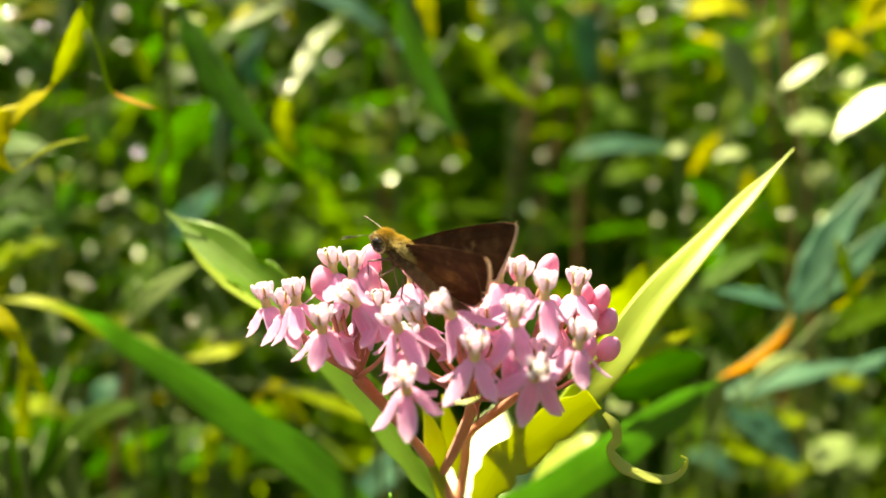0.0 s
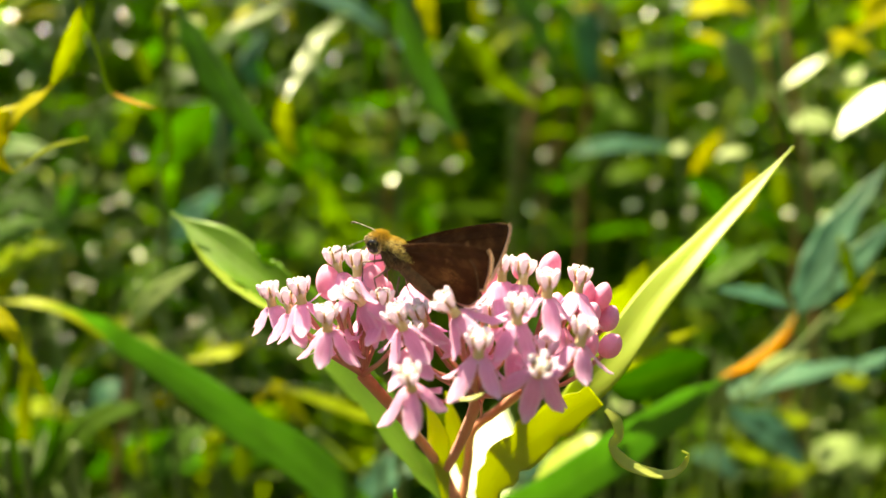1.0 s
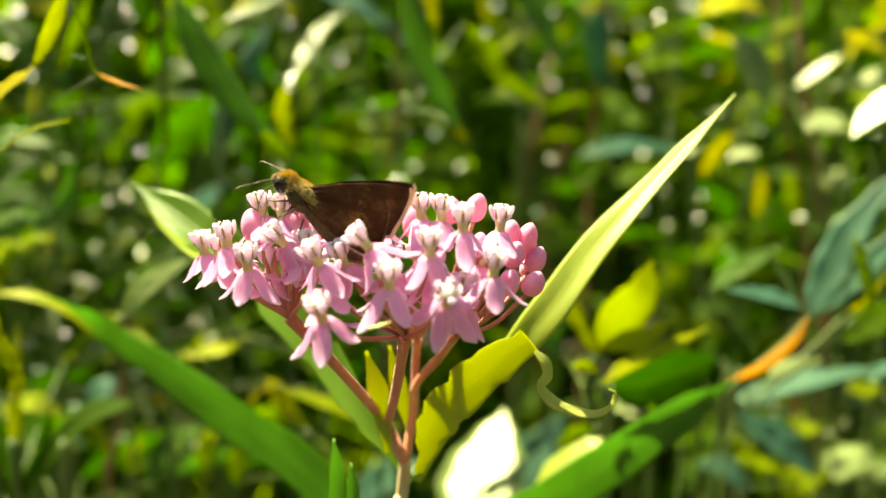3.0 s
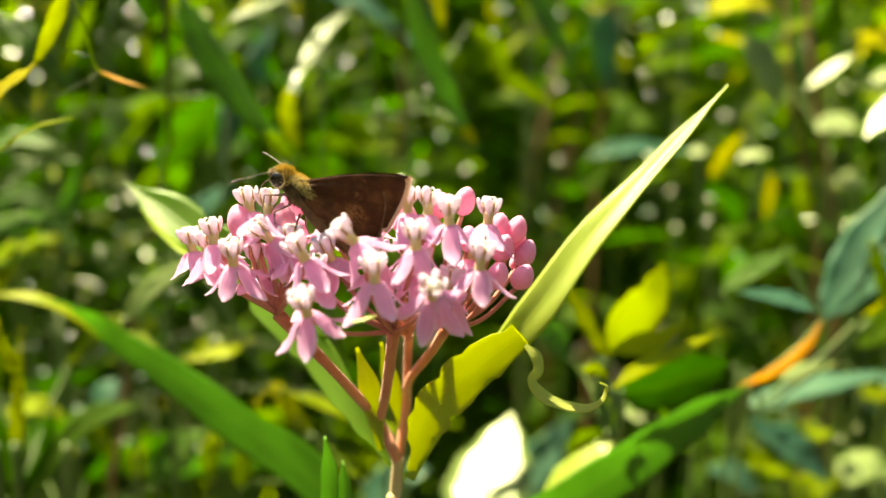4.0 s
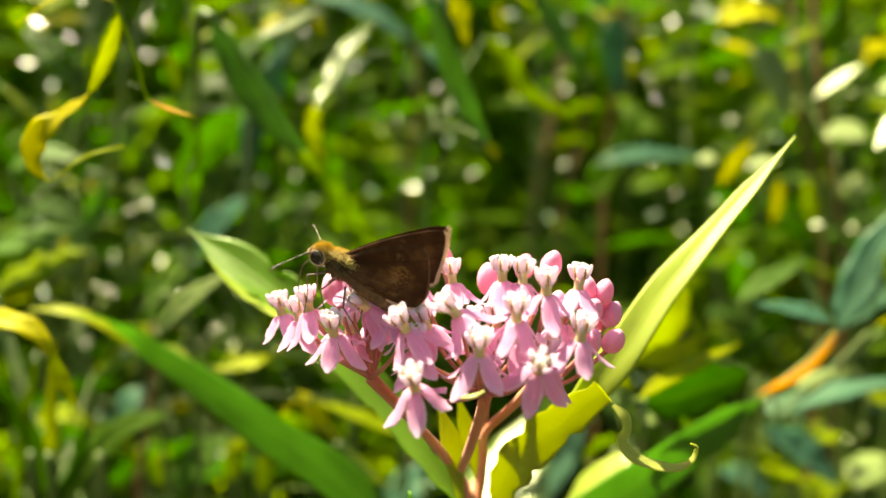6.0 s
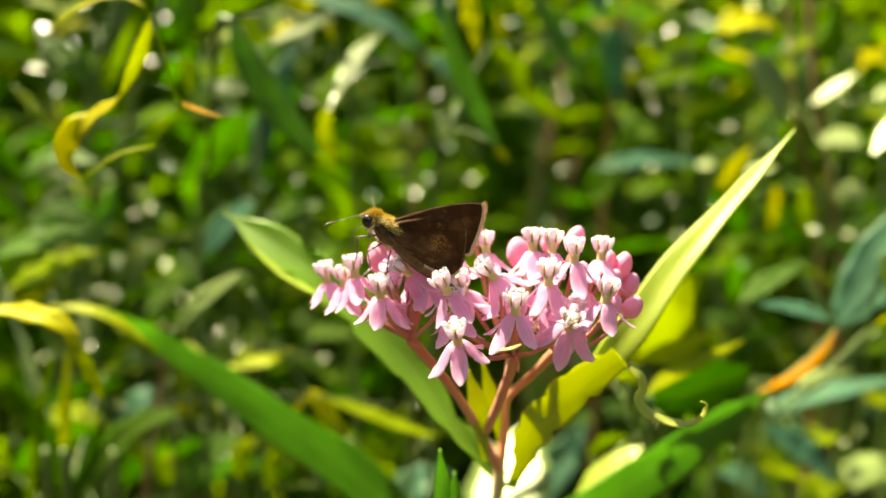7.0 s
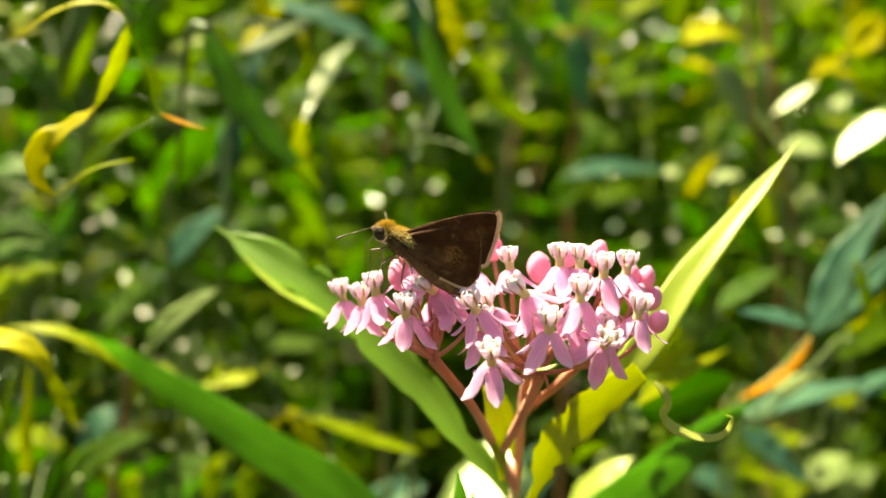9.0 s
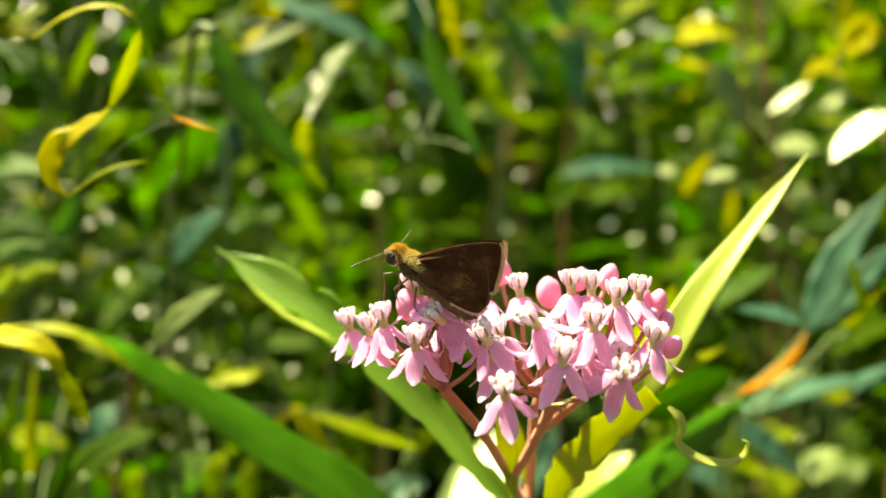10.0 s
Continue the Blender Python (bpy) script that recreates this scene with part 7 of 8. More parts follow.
sprig("bushy weed with small glossy leaves that glint", MAT_GREEN_STEM, [(0.0591, 0.6056, 1.0352), (0.0631, 0.6136, 1.1093), (0.0591, 0.6191, 1.1587)],
      [(MAT_BLUE, [(0.0204, 0.5862, 1.0972), (0.0260, 0.5834, 1.0978), (0.0316, 0.5806, 1.0984)], 4.9, (-0.395, -0.652, 0.647), True),
       (MAT_BLUE, [(0.0457, 0.6434, 1.1318), (0.0400, 0.6483, 1.1331), (0.0342, 0.6532, 1.1345)], 5.5, (-0.417, -0.658, 0.627), True),
       (MAT_LIME, [(0.0488, 0.5992, 1.0891), (0.0477, 0.5983, 1.0876), (0.0466, 0.5975, 1.0861)], 2.5, (-0.415, -0.637, 0.650), True),
       (MAT_PALE, [(0.0524, 0.6059, 1.1413), (0.0570, 0.6011, 1.1396), (0.0616, 0.5964, 1.1380)], 3.9, (-0.449, -0.654, 0.608), True),
       (MAT_PALE, [(0.0861, 0.6325, 1.1162), (0.0834, 0.6326, 1.1143), (0.0808, 0.6326, 1.1124)], 4.5, (-0.461, -0.630, 0.625), True),
       (MAT_PALE, [(0.0826, 0.5991, 1.0732), (0.0783, 0.6024, 1.0734), (0.0740, 0.6057, 1.0736)], 3.7, (-0.445, -0.615, 0.651), True),
       (MAT_PALE, [(0.0770, 0.5663, 1.0937), (0.0812, 0.5651, 1.0956), (0.0852, 0.5638, 1.0974)], 4.8, (-0.467, -0.623, 0.627), True)], 0.0009)
sprig("bushy weed with small glossy leaves that glint", MAT_GREEN_STEM, [(0.1238, 0.6043, 1.0354), (0.1277, 0.6124, 1.1095), (0.1237, 0.6179, 1.1589)],
      [(MAT_LIME, [(0.0822, 0.5855, 1.0789), (0.0842, 0.5799, 1.0750), (0.0861, 0.5745, 1.0711)], 4.7, (-0.457, -0.613, 0.645), True),
       (MAT_BLUE, [(0.0836, 0.5920, 1.1140), (0.0846, 0.5951, 1.1179), (0.0855, 0.5983, 1.1220)], 4.5, (-0.474, -0.631, 0.615), True),
       (MAT_LIME, [(0.1247, 0.5820, 1.1165), (0.1226, 0.5843, 1.1170), (0.1204, 0.5867, 1.1175)], 3.0, (-0.519, -0.607, 0.602), True),
       (MAT_BLUE, [(0.1409, 0.6220, 1.0947), (0.1441, 0.6160, 1.0916), (0.1472, 0.6101, 1.0886)], 4.7, (-0.519, -0.587, 0.621), True),
       (MAT_PALE, [(0.1432, 0.6274, 1.0883), (0.1411, 0.6320, 1.0909), (0.1390, 0.6367, 1.0936)], 3.9, (-0.511, -0.590, 0.625), True),
       (MAT_BLUE, [(0.1344, 0.5941, 1.1069), (0.1325, 0.5960, 1.1071), (0.1306, 0.5978, 1.1073)], 2.5, (-0.521, -0.598, 0.609), True),
       (MAT_LIME, [(0.1537, 0.6002, 1.1382), (0.1510, 0.6048, 1.1402), (0.1482, 0.6094, 1.1422)], 4.2, (-0.552, -0.598, 0.582), True)], 0.0009)
sprig("bushy weed with small glossy leaves that glint", MAT_GREEN_STEM, [(-0.3203, 0.5435, 0.8594), (-0.3167, 0.5509, 0.9273), (-0.3203, 0.5559, 0.9726)],
      [(MAT_BLUE, [(-0.3678, 0.5818, 0.9437), (-0.3699, 0.5857, 0.9464), (-0.3721, 0.5897, 0.9492)], 4.2, (0.129, -0.515, 0.848), True),
       (MAT_LIME, [(-0.3236, 0.5293, 0.9057), (-0.3220, 0.5327, 0.9074), (-0.3204, 0.5361, 0.9092)], 3.8, (0.105, -0.492, 0.864), True),
       (MAT_BLUE, [(-0.3581, 0.5941, 0.9273), (-0.3607, 0.5951, 0.9283), (-0.3633, 0.5962, 0.9293)], 3.1, (0.112, -0.511, 0.852), True),
       (MAT_PALE, [(-0.2924, 0.5243, 0.9513), (-0.2942, 0.5272, 0.9532), (-0.2961, 0.5300, 0.9553)], 4.0, (0.086, -0.535, 0.840), True),
       (MAT_PALE, [(-0.3268, 0.5868, 0.8913), (-0.3225, 0.5868, 0.8910), (-0.3182, 0.5868, 0.8906)], 4.0, (0.073, -0.500, 0.863), True),
       (MAT_BLUE, [(-0.3044, 0.5775, 0.9137), (-0.3018, 0.5795, 0.9147), (-0.2991, 0.5815, 0.9158)], 3.1, (0.059, -0.521, 0.851), True)], 0.0009)
sprig("bushy weed with small glossy leaves that glint", MAT_GREEN_STEM, [(-0.2685, 0.5425, 0.8595), (-0.2648, 0.5499, 0.9274), (-0.2685, 0.5549, 0.9727)],
      [(MAT_PALE, [(-0.3064, 0.5919, 0.9207), (-0.3074, 0.5886, 0.9188), (-0.3085, 0.5854, 0.9169)], 4.5, (0.061, -0.524, 0.849), True),
       (MAT_PALE, [(-0.2760, 0.5281, 0.8962), (-0.2786, 0.5278, 0.8962), (-0.2813, 0.5275, 0.8962)], 2.8, (0.059, -0.501, 0.864), True),
       (MAT_BLUE, [(-0.2632, 0.5366, 0.9393), (-0.2652, 0.5385, 0.9406), (-0.2672, 0.5404, 0.9419)], 2.6, (0.044, -0.542, 0.839), True),
       (MAT_PALE, [(-0.2416, 0.5142, 0.9704), (-0.2401, 0.5111, 0.9682), (-0.2385, 0.5081, 0.9661)], 4.1, (0.031, -0.566, 0.824), True),
       (MAT_LIME, [(-0.2658, 0.5775, 0.9234), (-0.2673, 0.5803, 0.9253), (-0.2689, 0.5832, 0.9272)], 3.3, (0.023, -0.541, 0.841), True),
       (MAT_LIME, [(-0.2338, 0.5211, 0.9586), (-0.2300, 0.5200, 0.9578), (-0.2262, 0.5189, 0.9570)], 4.0, (0.013, -0.564, 0.826), True)], 0.0009)
sprig("bushy weed with small glossy leaves that glint", MAT_GREEN_STEM, [(-0.2289, 0.5417, 0.8596), (-0.2252, 0.5491, 0.9275), (-0.2289, 0.5541, 0.9728)],
      [(MAT_PALE, [(-0.2567, 0.5841, 0.9039), (-0.2559, 0.5864, 0.9053), (-0.2550, 0.5886, 0.9067)], 3.1, (0.006, -0.532, 0.847), True),
       (MAT_PALE, [(-0.2200, 0.5225, 0.8937), (-0.2235, 0.5252, 0.8953), (-0.2272, 0.5280, 0.8970)], 4.6, (-0.003, -0.519, 0.855), True),
       (MAT_PALE, [(-0.2134, 0.5375, 0.8910), (-0.2163, 0.5359, 0.8900), (-0.2192, 0.5342, 0.8889)], 4.4, (-0.017, -0.520, 0.854), True),
       (MAT_BLUE, [(-0.2257, 0.5751, 0.9161), (-0.2299, 0.5761, 0.9167), (-0.2341, 0.5771, 0.9173)], 3.9, (-0.018, -0.545, 0.838), True)], 0.0009)
sprig("bushy weed with small glossy leaves that glint", MAT_GREEN_STEM, [(-0.2603, 0.4323, 0.7740), (-0.2573, 0.4400, 0.8444), (-0.2603, 0.4457, 0.8963)],
      [(MAT_BLUE, [(-0.2700, 0.4060, 0.8492), (-0.2691, 0.4048, 0.8486), (-0.2682, 0.4037, 0.8479)], 1.8, (0.108, -0.410, 0.906), True),
       (MAT_BLUE, [(-0.2783, 0.4414, 0.8748), (-0.2750, 0.4402, 0.8739), (-0.2717, 0.4390, 0.8729)], 2.6, (0.101, -0.448, 0.888), True),
       (MAT_BLUE, [(-0.2758, 0.4503, 0.8173), (-0.2755, 0.4523, 0.8182), (-0.2752, 0.4544, 0.8191)], 2.5, (0.078, -0.411, 0.908), True),
       (MAT_PALE, [(-0.2520, 0.4102, 0.8146), (-0.2512, 0.4121, 0.8154), (-0.2505, 0.4141, 0.8162)], 2.9, (0.072, -0.396, 0.915), True),
       (MAT_PALE, [(-0.2466, 0.4234, 0.8842), (-0.2435, 0.4250, 0.8848), (-0.2404, 0.4266, 0.8854)], 3.7, (0.076, -0.464, 0.882), True),
       (MAT_BLUE, [(-0.2431, 0.4630, 0.8664), (-0.2392, 0.4641, 0.8668), (-0.2353, 0.4651, 0.8672)], 3.9, (0.043, -0.469, 0.882), True),
       (MAT_PALE, [(-0.2156, 0.4058, 0.8490), (-0.2175, 0.4073, 0.8499), (-0.2194, 0.4089, 0.8507)], 2.0, (0.044, -0.436, 0.899), True)], 0.0009)
sprig("bushy weed with small glossy leaves that glint", MAT_GREEN_STEM, [(-0.2068, 0.4313, 0.7741), (-0.2038, 0.4390, 0.8445), (-0.2068, 0.4447, 0.8964)],
      [(MAT_LIME, [(-0.2185, 0.4314, 0.8113), (-0.2156, 0.4299, 0.8106), (-0.2127, 0.4283, 0.8098)], 2.3, (0.020, -0.416, 0.909), True),
       (MAT_PALE, [(-0.2090, 0.4202, 0.8183), (-0.2067, 0.4202, 0.8182), (-0.2044, 0.4201, 0.8182)], 2.1, (0.016, -0.420, 0.907), True),
       (MAT_BLUE, [(-0.2100, 0.4229, 0.8178), (-0.2095, 0.4217, 0.8172), (-0.2090, 0.4204, 0.8166)], 1.9, (0.019, -0.419, 0.908), True),
       (MAT_BLUE, [(-0.2148, 0.4498, 0.8852), (-0.2143, 0.4475, 0.8839), (-0.2137, 0.4452, 0.8826)], 2.6, (0.025, -0.486, 0.873), True),
       (MAT_BLUE, [(-0.2070, 0.4401, 0.8550), (-0.2047, 0.4382, 0.8540), (-0.2024, 0.4364, 0.8530)], 2.4, (0.012, -0.460, 0.888), True),
       (MAT_LIME, [(-0.2031, 0.4804, 0.8751), (-0.2049, 0.4830, 0.8766), (-0.2067, 0.4857, 0.8781)], 3.5, (-0.007, -0.497, 0.868), True),
       (MAT_PALE, [(-0.1747, 0.4031, 0.8171), (-0.1727, 0.4004, 0.8159), (-0.1707, 0.3978, 0.8147)], 3.2, (-0.018, -0.418, 0.908), True)], 0.0009)
sprig("bushy weed with small glossy leaves that glint", MAT_GREEN_STEM, [(-0.1596, 0.4304, 0.7743), (-0.1566, 0.4380, 0.8447), (-0.1596, 0.4438, 0.8965)],
      [(MAT_LIME, [(-0.1746, 0.4609, 0.8280), (-0.1781, 0.4643, 0.8296), (-0.1817, 0.4678, 0.8312)], 4.1, (-0.038, -0.458, 0.888), True),
       (MAT_PALE, [(-0.1749, 0.4744, 0.8821), (-0.1784, 0.4744, 0.8820), (-0.1820, 0.4744, 0.8819)], 3.5, (-0.037, -0.506, 0.862), True),
       (MAT_BLUE, [(-0.1655, 0.4536, 0.7925), (-0.1650, 0.4521, 0.7918), (-0.1645, 0.4507, 0.7911)], 2.0, (-0.053, -0.424, 0.904), True),
       (MAT_PALE, [(-0.1520, 0.4268, 0.8802), (-0.1509, 0.4294, 0.8818), (-0.1498, 0.4321, 0.8834)], 3.4, (-0.054, -0.498, 0.865), True),
       (MAT_PALE, [(-0.1482, 0.4093, 0.8324), (-0.1478, 0.4114, 0.8334), (-0.1473, 0.4135, 0.8345)], 3.1, (-0.054, -0.446, 0.893), True),
       (MAT_BLUE, [(-0.1407, 0.4094, 0.8513), (-0.1375, 0.4091, 0.8513), (-0.1342, 0.4088, 0.8514)], 2.6, (-0.066, -0.465, 0.883), True)], 0.0009)
sprig("bushy weed with small glossy leaves that glint", MAT_GREEN_STEM, [(0.2118, 0.4702, 0.7459), (0.2151, 0.4769, 0.8076), (0.2118, 0.4815, 0.8488)],
      [(MAT_PALE, [(0.2051, 0.5073, 0.7861), (0.2090, 0.5055, 0.7875), (0.2128, 0.5036, 0.7889)], 3.8, (-0.477, -0.379, 0.793), True),
       (MAT_PALE, [(0.2158, 0.5128, 0.7627), (0.2163, 0.5148, 0.7639), (0.2168, 0.5167, 0.7651)], 2.6, (-0.472, -0.367, 0.801), True),
       (MAT_PALE, [(0.1911, 0.4431, 0.8085), (0.1932, 0.4444, 0.8104), (0.1952, 0.4458, 0.8123)], 3.4, (-0.486, -0.372, 0.791), True),
       (MAT_PALE, [(0.2161, 0.4937, 0.8293), (0.2187, 0.4900, 0.8291), (0.2213, 0.4863, 0.8290)], 3.9, (-0.507, -0.391, 0.768), True),
       (MAT_PALE, [(0.2426, 0.5013, 0.8113), (0.2424, 0.4993, 0.8102), (0.2421, 0.4973, 0.8090)], 3.0, (-0.516, -0.374, 0.771), True),
       (MAT_BLUE, [(0.2364, 0.4845, 0.8258), (0.2332, 0.4840, 0.8234), (0.2300, 0.4835, 0.8210)], 4.4, (-0.518, -0.378, 0.767), True)], 0.0009)
sprig("bushy weed with small glossy leaves that glint", MAT_GREEN_STEM, [(0.2610, 0.4692, 0.7460), (0.2643, 0.4759, 0.8078), (0.2610, 0.4805, 0.8489)],
      [(MAT_BLUE, [(0.2465, 0.4957, 0.8104), (0.2478, 0.4974, 0.8122), (0.2492, 0.4991, 0.8139)], 3.0, (-0.521, -0.371, 0.768), True),
       (MAT_BLUE, [(0.2290, 0.4444, 0.8086), (0.2312, 0.4423, 0.8091), (0.2334, 0.4403, 0.8096)], 2.9, (-0.520, -0.352, 0.779), True),
       (MAT_PALE, [(0.2594, 0.4876, 0.7737), (0.2581, 0.4896, 0.7738), (0.2569, 0.4917, 0.7739)], 3.0, (-0.514, -0.344, 0.786), True),
       (MAT_PALE, [(0.2578, 0.4480, 0.8132), (0.2572, 0.4506, 0.8139), (0.2565, 0.4533, 0.8147)], 3.2, (-0.541, -0.346, 0.767), True),
       (MAT_PALE, [(0.2891, 0.4839, 0.8068), (0.2890, 0.4864, 0.8078), (0.2889, 0.4889, 0.8089)], 3.4, (-0.553, -0.344, 0.759), True),
       (MAT_PALE, [(0.2804, 0.4639, 0.7734), (0.2790, 0.4666, 0.7736), (0.2776, 0.4693, 0.7738)], 4.0, (-0.534, -0.323, 0.781), True)], 0.0009)
sprig("bushy weed with small glossy leaves that glint", MAT_GREEN_STEM, [(0.3060, 0.4684, 0.7461), (0.3093, 0.4751, 0.8079), (0.3060, 0.4796, 0.8490)],
      [(MAT_BLUE, [(0.2847, 0.4541, 0.7967), (0.2856, 0.4548, 0.7976), (0.2865, 0.4555, 0.7985)], 2.1, (-0.553, -0.326, 0.767), True),
       (MAT_BLUE, [(0.3298, 0.5146, 0.8022), (0.3309, 0.5118, 0.8017), (0.3319, 0.5090, 0.8013)], 3.1, (-0.571, -0.334, 0.750), True),
       (MAT_PALE, [(0.3069, 0.4678, 0.8319), (0.3075, 0.4698, 0.8333), (0.3080, 0.4719, 0.8346)], 2.8, (-0.582, -0.338, 0.740), True),
       (MAT_PALE, [(0.3110, 0.4666, 0.7864), (0.3089, 0.4692, 0.7859), (0.3067, 0.4719, 0.7854)], 3.8, (-0.560, -0.317, 0.765), True)], 0.0009)
sprig("bushy weed with small glossy leaves that glint", MAT_GREEN_STEM, [(0.2517, 0.5861, 0.8924), (0.2556, 0.5958, 0.9814), (0.2516, 0.6029, 1.0456)],
      [(MAT_PALE, [(0.2196, 0.6600, 1.0272), (0.2185, 0.6582, 1.0247), (0.2174, 0.6563, 1.0223)], 3.2, (-0.545, -0.526, 0.653), True),
       (MAT_PALE, [(0.2315, 0.6411, 0.9457), (0.2291, 0.6397, 0.9429), (0.2268, 0.6383, 0.9401)], 4.0, (-0.526, -0.486, 0.698), True),
       (MAT_LIME, [(0.2454, 0.6345, 0.9321), (0.2420, 0.6338, 0.9290), (0.2385, 0.6330, 0.9259)], 4.6, (-0.532, -0.473, 0.703), True),
       (MAT_BLUE, [(0.2160, 0.5560, 1.0094), (0.2143, 0.5566, 1.0084), (0.2126, 0.5573, 1.0075)], 2.7, (-0.567, -0.502, 0.654), True),
       (MAT_LIME, [(0.2611, 0.5431, 0.9322), (0.2603, 0.5461, 0.9334), (0.2595, 0.5492, 0.9347)], 3.2, (-0.572, -0.440, 0.692), True),
       (MAT_PALE, [(0.2842, 0.5598, 1.0396), (0.2826, 0.5585, 1.0370), (0.2811, 0.5572, 1.0345)], 4.3, (-0.632, -0.468, 0.618), True),
       (MAT_PALE, [(0.3079, 0.5858, 0.9835), (0.3107, 0.5837, 0.9848), (0.3135, 0.5816, 0.9861)], 3.4, (-0.618, -0.442, 0.650), True)], 0.0009)
sprig("bushy weed with small glossy leaves that glint", MAT_GREEN_STEM, [(0.3556, 0.5841, 0.8927), (0.3595, 0.5938, 0.9816), (0.3555, 0.6009, 1.0458)],
      [(MAT_BLUE, [(0.3248, 0.6071, 0.9574), (0.3233, 0.6067, 0.9557), (0.3218, 0.6063, 0.9540)], 2.7, (-0.606, -0.432, 0.667), True),
       (MAT_LIME, [(0.3258, 0.5540, 0.9411), (0.3227, 0.5577, 0.9405), (0.3195, 0.5614, 0.9399)], 4.4, (-0.615, -0.411, 0.673), True),
       (MAT_PALE, [(0.3788, 0.6360, 1.0217), (0.3797, 0.6331, 1.0207), (0.3807, 0.6303, 1.0197)], 3.4, (-0.657, -0.428, 0.621), True),
       (MAT_PALE, [(0.3445, 0.5549, 0.9280), (0.3432, 0.5580, 0.9286), (0.3419, 0.5611, 0.9292)], 3.8, (-0.622, -0.395, 0.676), True),
       (MAT_BLUE, [(0.3968, 0.6326, 0.9551), (0.4002, 0.6304, 0.9572), (0.4035, 0.6283, 0.9592)], 5.2, (-0.643, -0.400, 0.653), True),
       (MAT_PALE, [(0.3889, 0.6216, 0.9702), (0.3885, 0.6177, 0.9674), (0.3880, 0.6139, 0.9646)], 5.1, (-0.645, -0.404, 0.648), True),
       (MAT_LIME, [(0.3810, 0.5989, 1.0065), (0.3788, 0.6008, 1.0054), (0.3765, 0.6028, 1.0043)], 4.4, (-0.661, -0.414, 0.626), True)], 0.0009)
sprig("bushy weed with small glossy leaves that glint", MAT_GREEN_STEM, [(-0.3528, 0.7136, 1.0283), (-0.3482, 0.7237, 1.1205), (-0.3529, 0.7307, 1.1839)],
      [(MAT_PALE, [(-0.3826, 0.6798, 1.1175), (-0.3868, 0.6817, 1.1197), (-0.3910, 0.6836, 1.1218)], 3.5, (0.107, -0.630, 0.769), True),
       (MAT_PALE, [(-0.4225, 0.7814, 1.1814), (-0.4233, 0.7772, 1.1779), (-0.4240, 0.7731, 1.1743)], 4.7, (0.090, -0.656, 0.749), True),
       (MAT_LIME, [(-0.3323, 0.7386, 1.1390), (-0.3350, 0.7438, 1.1437), (-0.3378, 0.7491, 1.1485)], 4.8, (0.018, -0.669, 0.743), True),
       (MAT_PALE, [(-0.3026, 0.6668, 1.0978), (-0.3063, 0.6709, 1.1014), (-0.3100, 0.6751, 1.1051)], 4.7, (0.024, -0.652, 0.758), True),
       (MAT_LIME, [(-0.3305, 0.7390, 1.1067), (-0.3358, 0.7433, 1.1105), (-0.3411, 0.7476, 1.1143)], 5.5, (0.021, -0.651, 0.758), True),
       (MAT_PALE, [(-0.3061, 0.7042, 1.1484), (-0.3088, 0.7077, 1.1517), (-0.3116, 0.7112, 1.1550)], 4.3, (0.005, -0.680, 0.733), True)], 0.0009)
sprig("bushy weed with small glossy leaves that glint", MAT_GREEN_STEM, [(-0.2611, 0.7118, 1.0285), (-0.2565, 0.7219, 1.1208), (-0.2612, 0.7289, 1.1841)],
      [(MAT_BLUE, [(-0.3165, 0.7446, 1.1547), (-0.3217, 0.7489, 1.1587), (-0.3270, 0.7532, 1.1628)], 5.5, (0.000, -0.680, 0.733), True),
       (MAT_LIME, [(-0.2904, 0.6879, 1.1309), (-0.2955, 0.6895, 1.1323), (-0.3005, 0.6912, 1.1338)], 4.2, (0.000, -0.673, 0.740), True),
       (MAT_BLUE, [(-0.2801, 0.6891, 1.0927), (-0.2757, 0.6894, 1.0930), (-0.2713, 0.6896, 1.0933)], 3.5, (-0.019, -0.657, 0.754), True),
       (MAT_LIME, [(-0.2984, 0.7916, 1.1123), (-0.2976, 0.7883, 1.1093), (-0.2968, 0.7849, 1.1064)], 3.7, (-0.037, -0.662, 0.748), True),
       (MAT_LIME, [(-0.2045, 0.7648, 1.0818), (-0.1985, 0.7650, 1.0830), (-0.1926, 0.7652, 1.0842)], 5.0, (-0.131, -0.664, 0.736), True),
       (MAT_BLUE, [(-0.1713, 0.6638, 1.1160), (-0.1753, 0.6676, 1.1190), (-0.1793, 0.6714, 1.1219)], 4.7, (-0.139, -0.690, 0.710), True)], 0.0009)
sprig("bushy weed with small glossy leaves that glint", MAT_GREEN_STEM, [(-0.1405, 0.7095, 1.0288), (-0.1359, 0.7195, 1.1211), (-0.1406, 0.7265, 1.1844)],
      [(MAT_BLUE, [(-0.1495, 0.6653, 1.1205), (-0.1529, 0.6685, 1.1229), (-0.1564, 0.6718, 1.1253)], 3.1, (-0.169, -0.693, 0.700), True),
       (MAT_LIME, [(-0.1516, 0.6863, 1.1093), (-0.1487, 0.6869, 1.1107), (-0.1459, 0.6875, 1.1120)], 3.9, (-0.176, -0.685, 0.707), True),
       (MAT_BLUE, [(-0.1283, 0.7489, 1.0873), (-0.1298, 0.7527, 1.0903), (-0.1313, 0.7565, 1.0935)], 4.2, (-0.206, -0.669, 0.714), True),
       (MAT_PALE, [(-0.1131, 0.7494, 1.0988), (-0.1182, 0.7529, 1.1006), (-0.1232, 0.7565, 1.1024)], 3.9, (-0.221, -0.674, 0.705), True)], 0.0009)
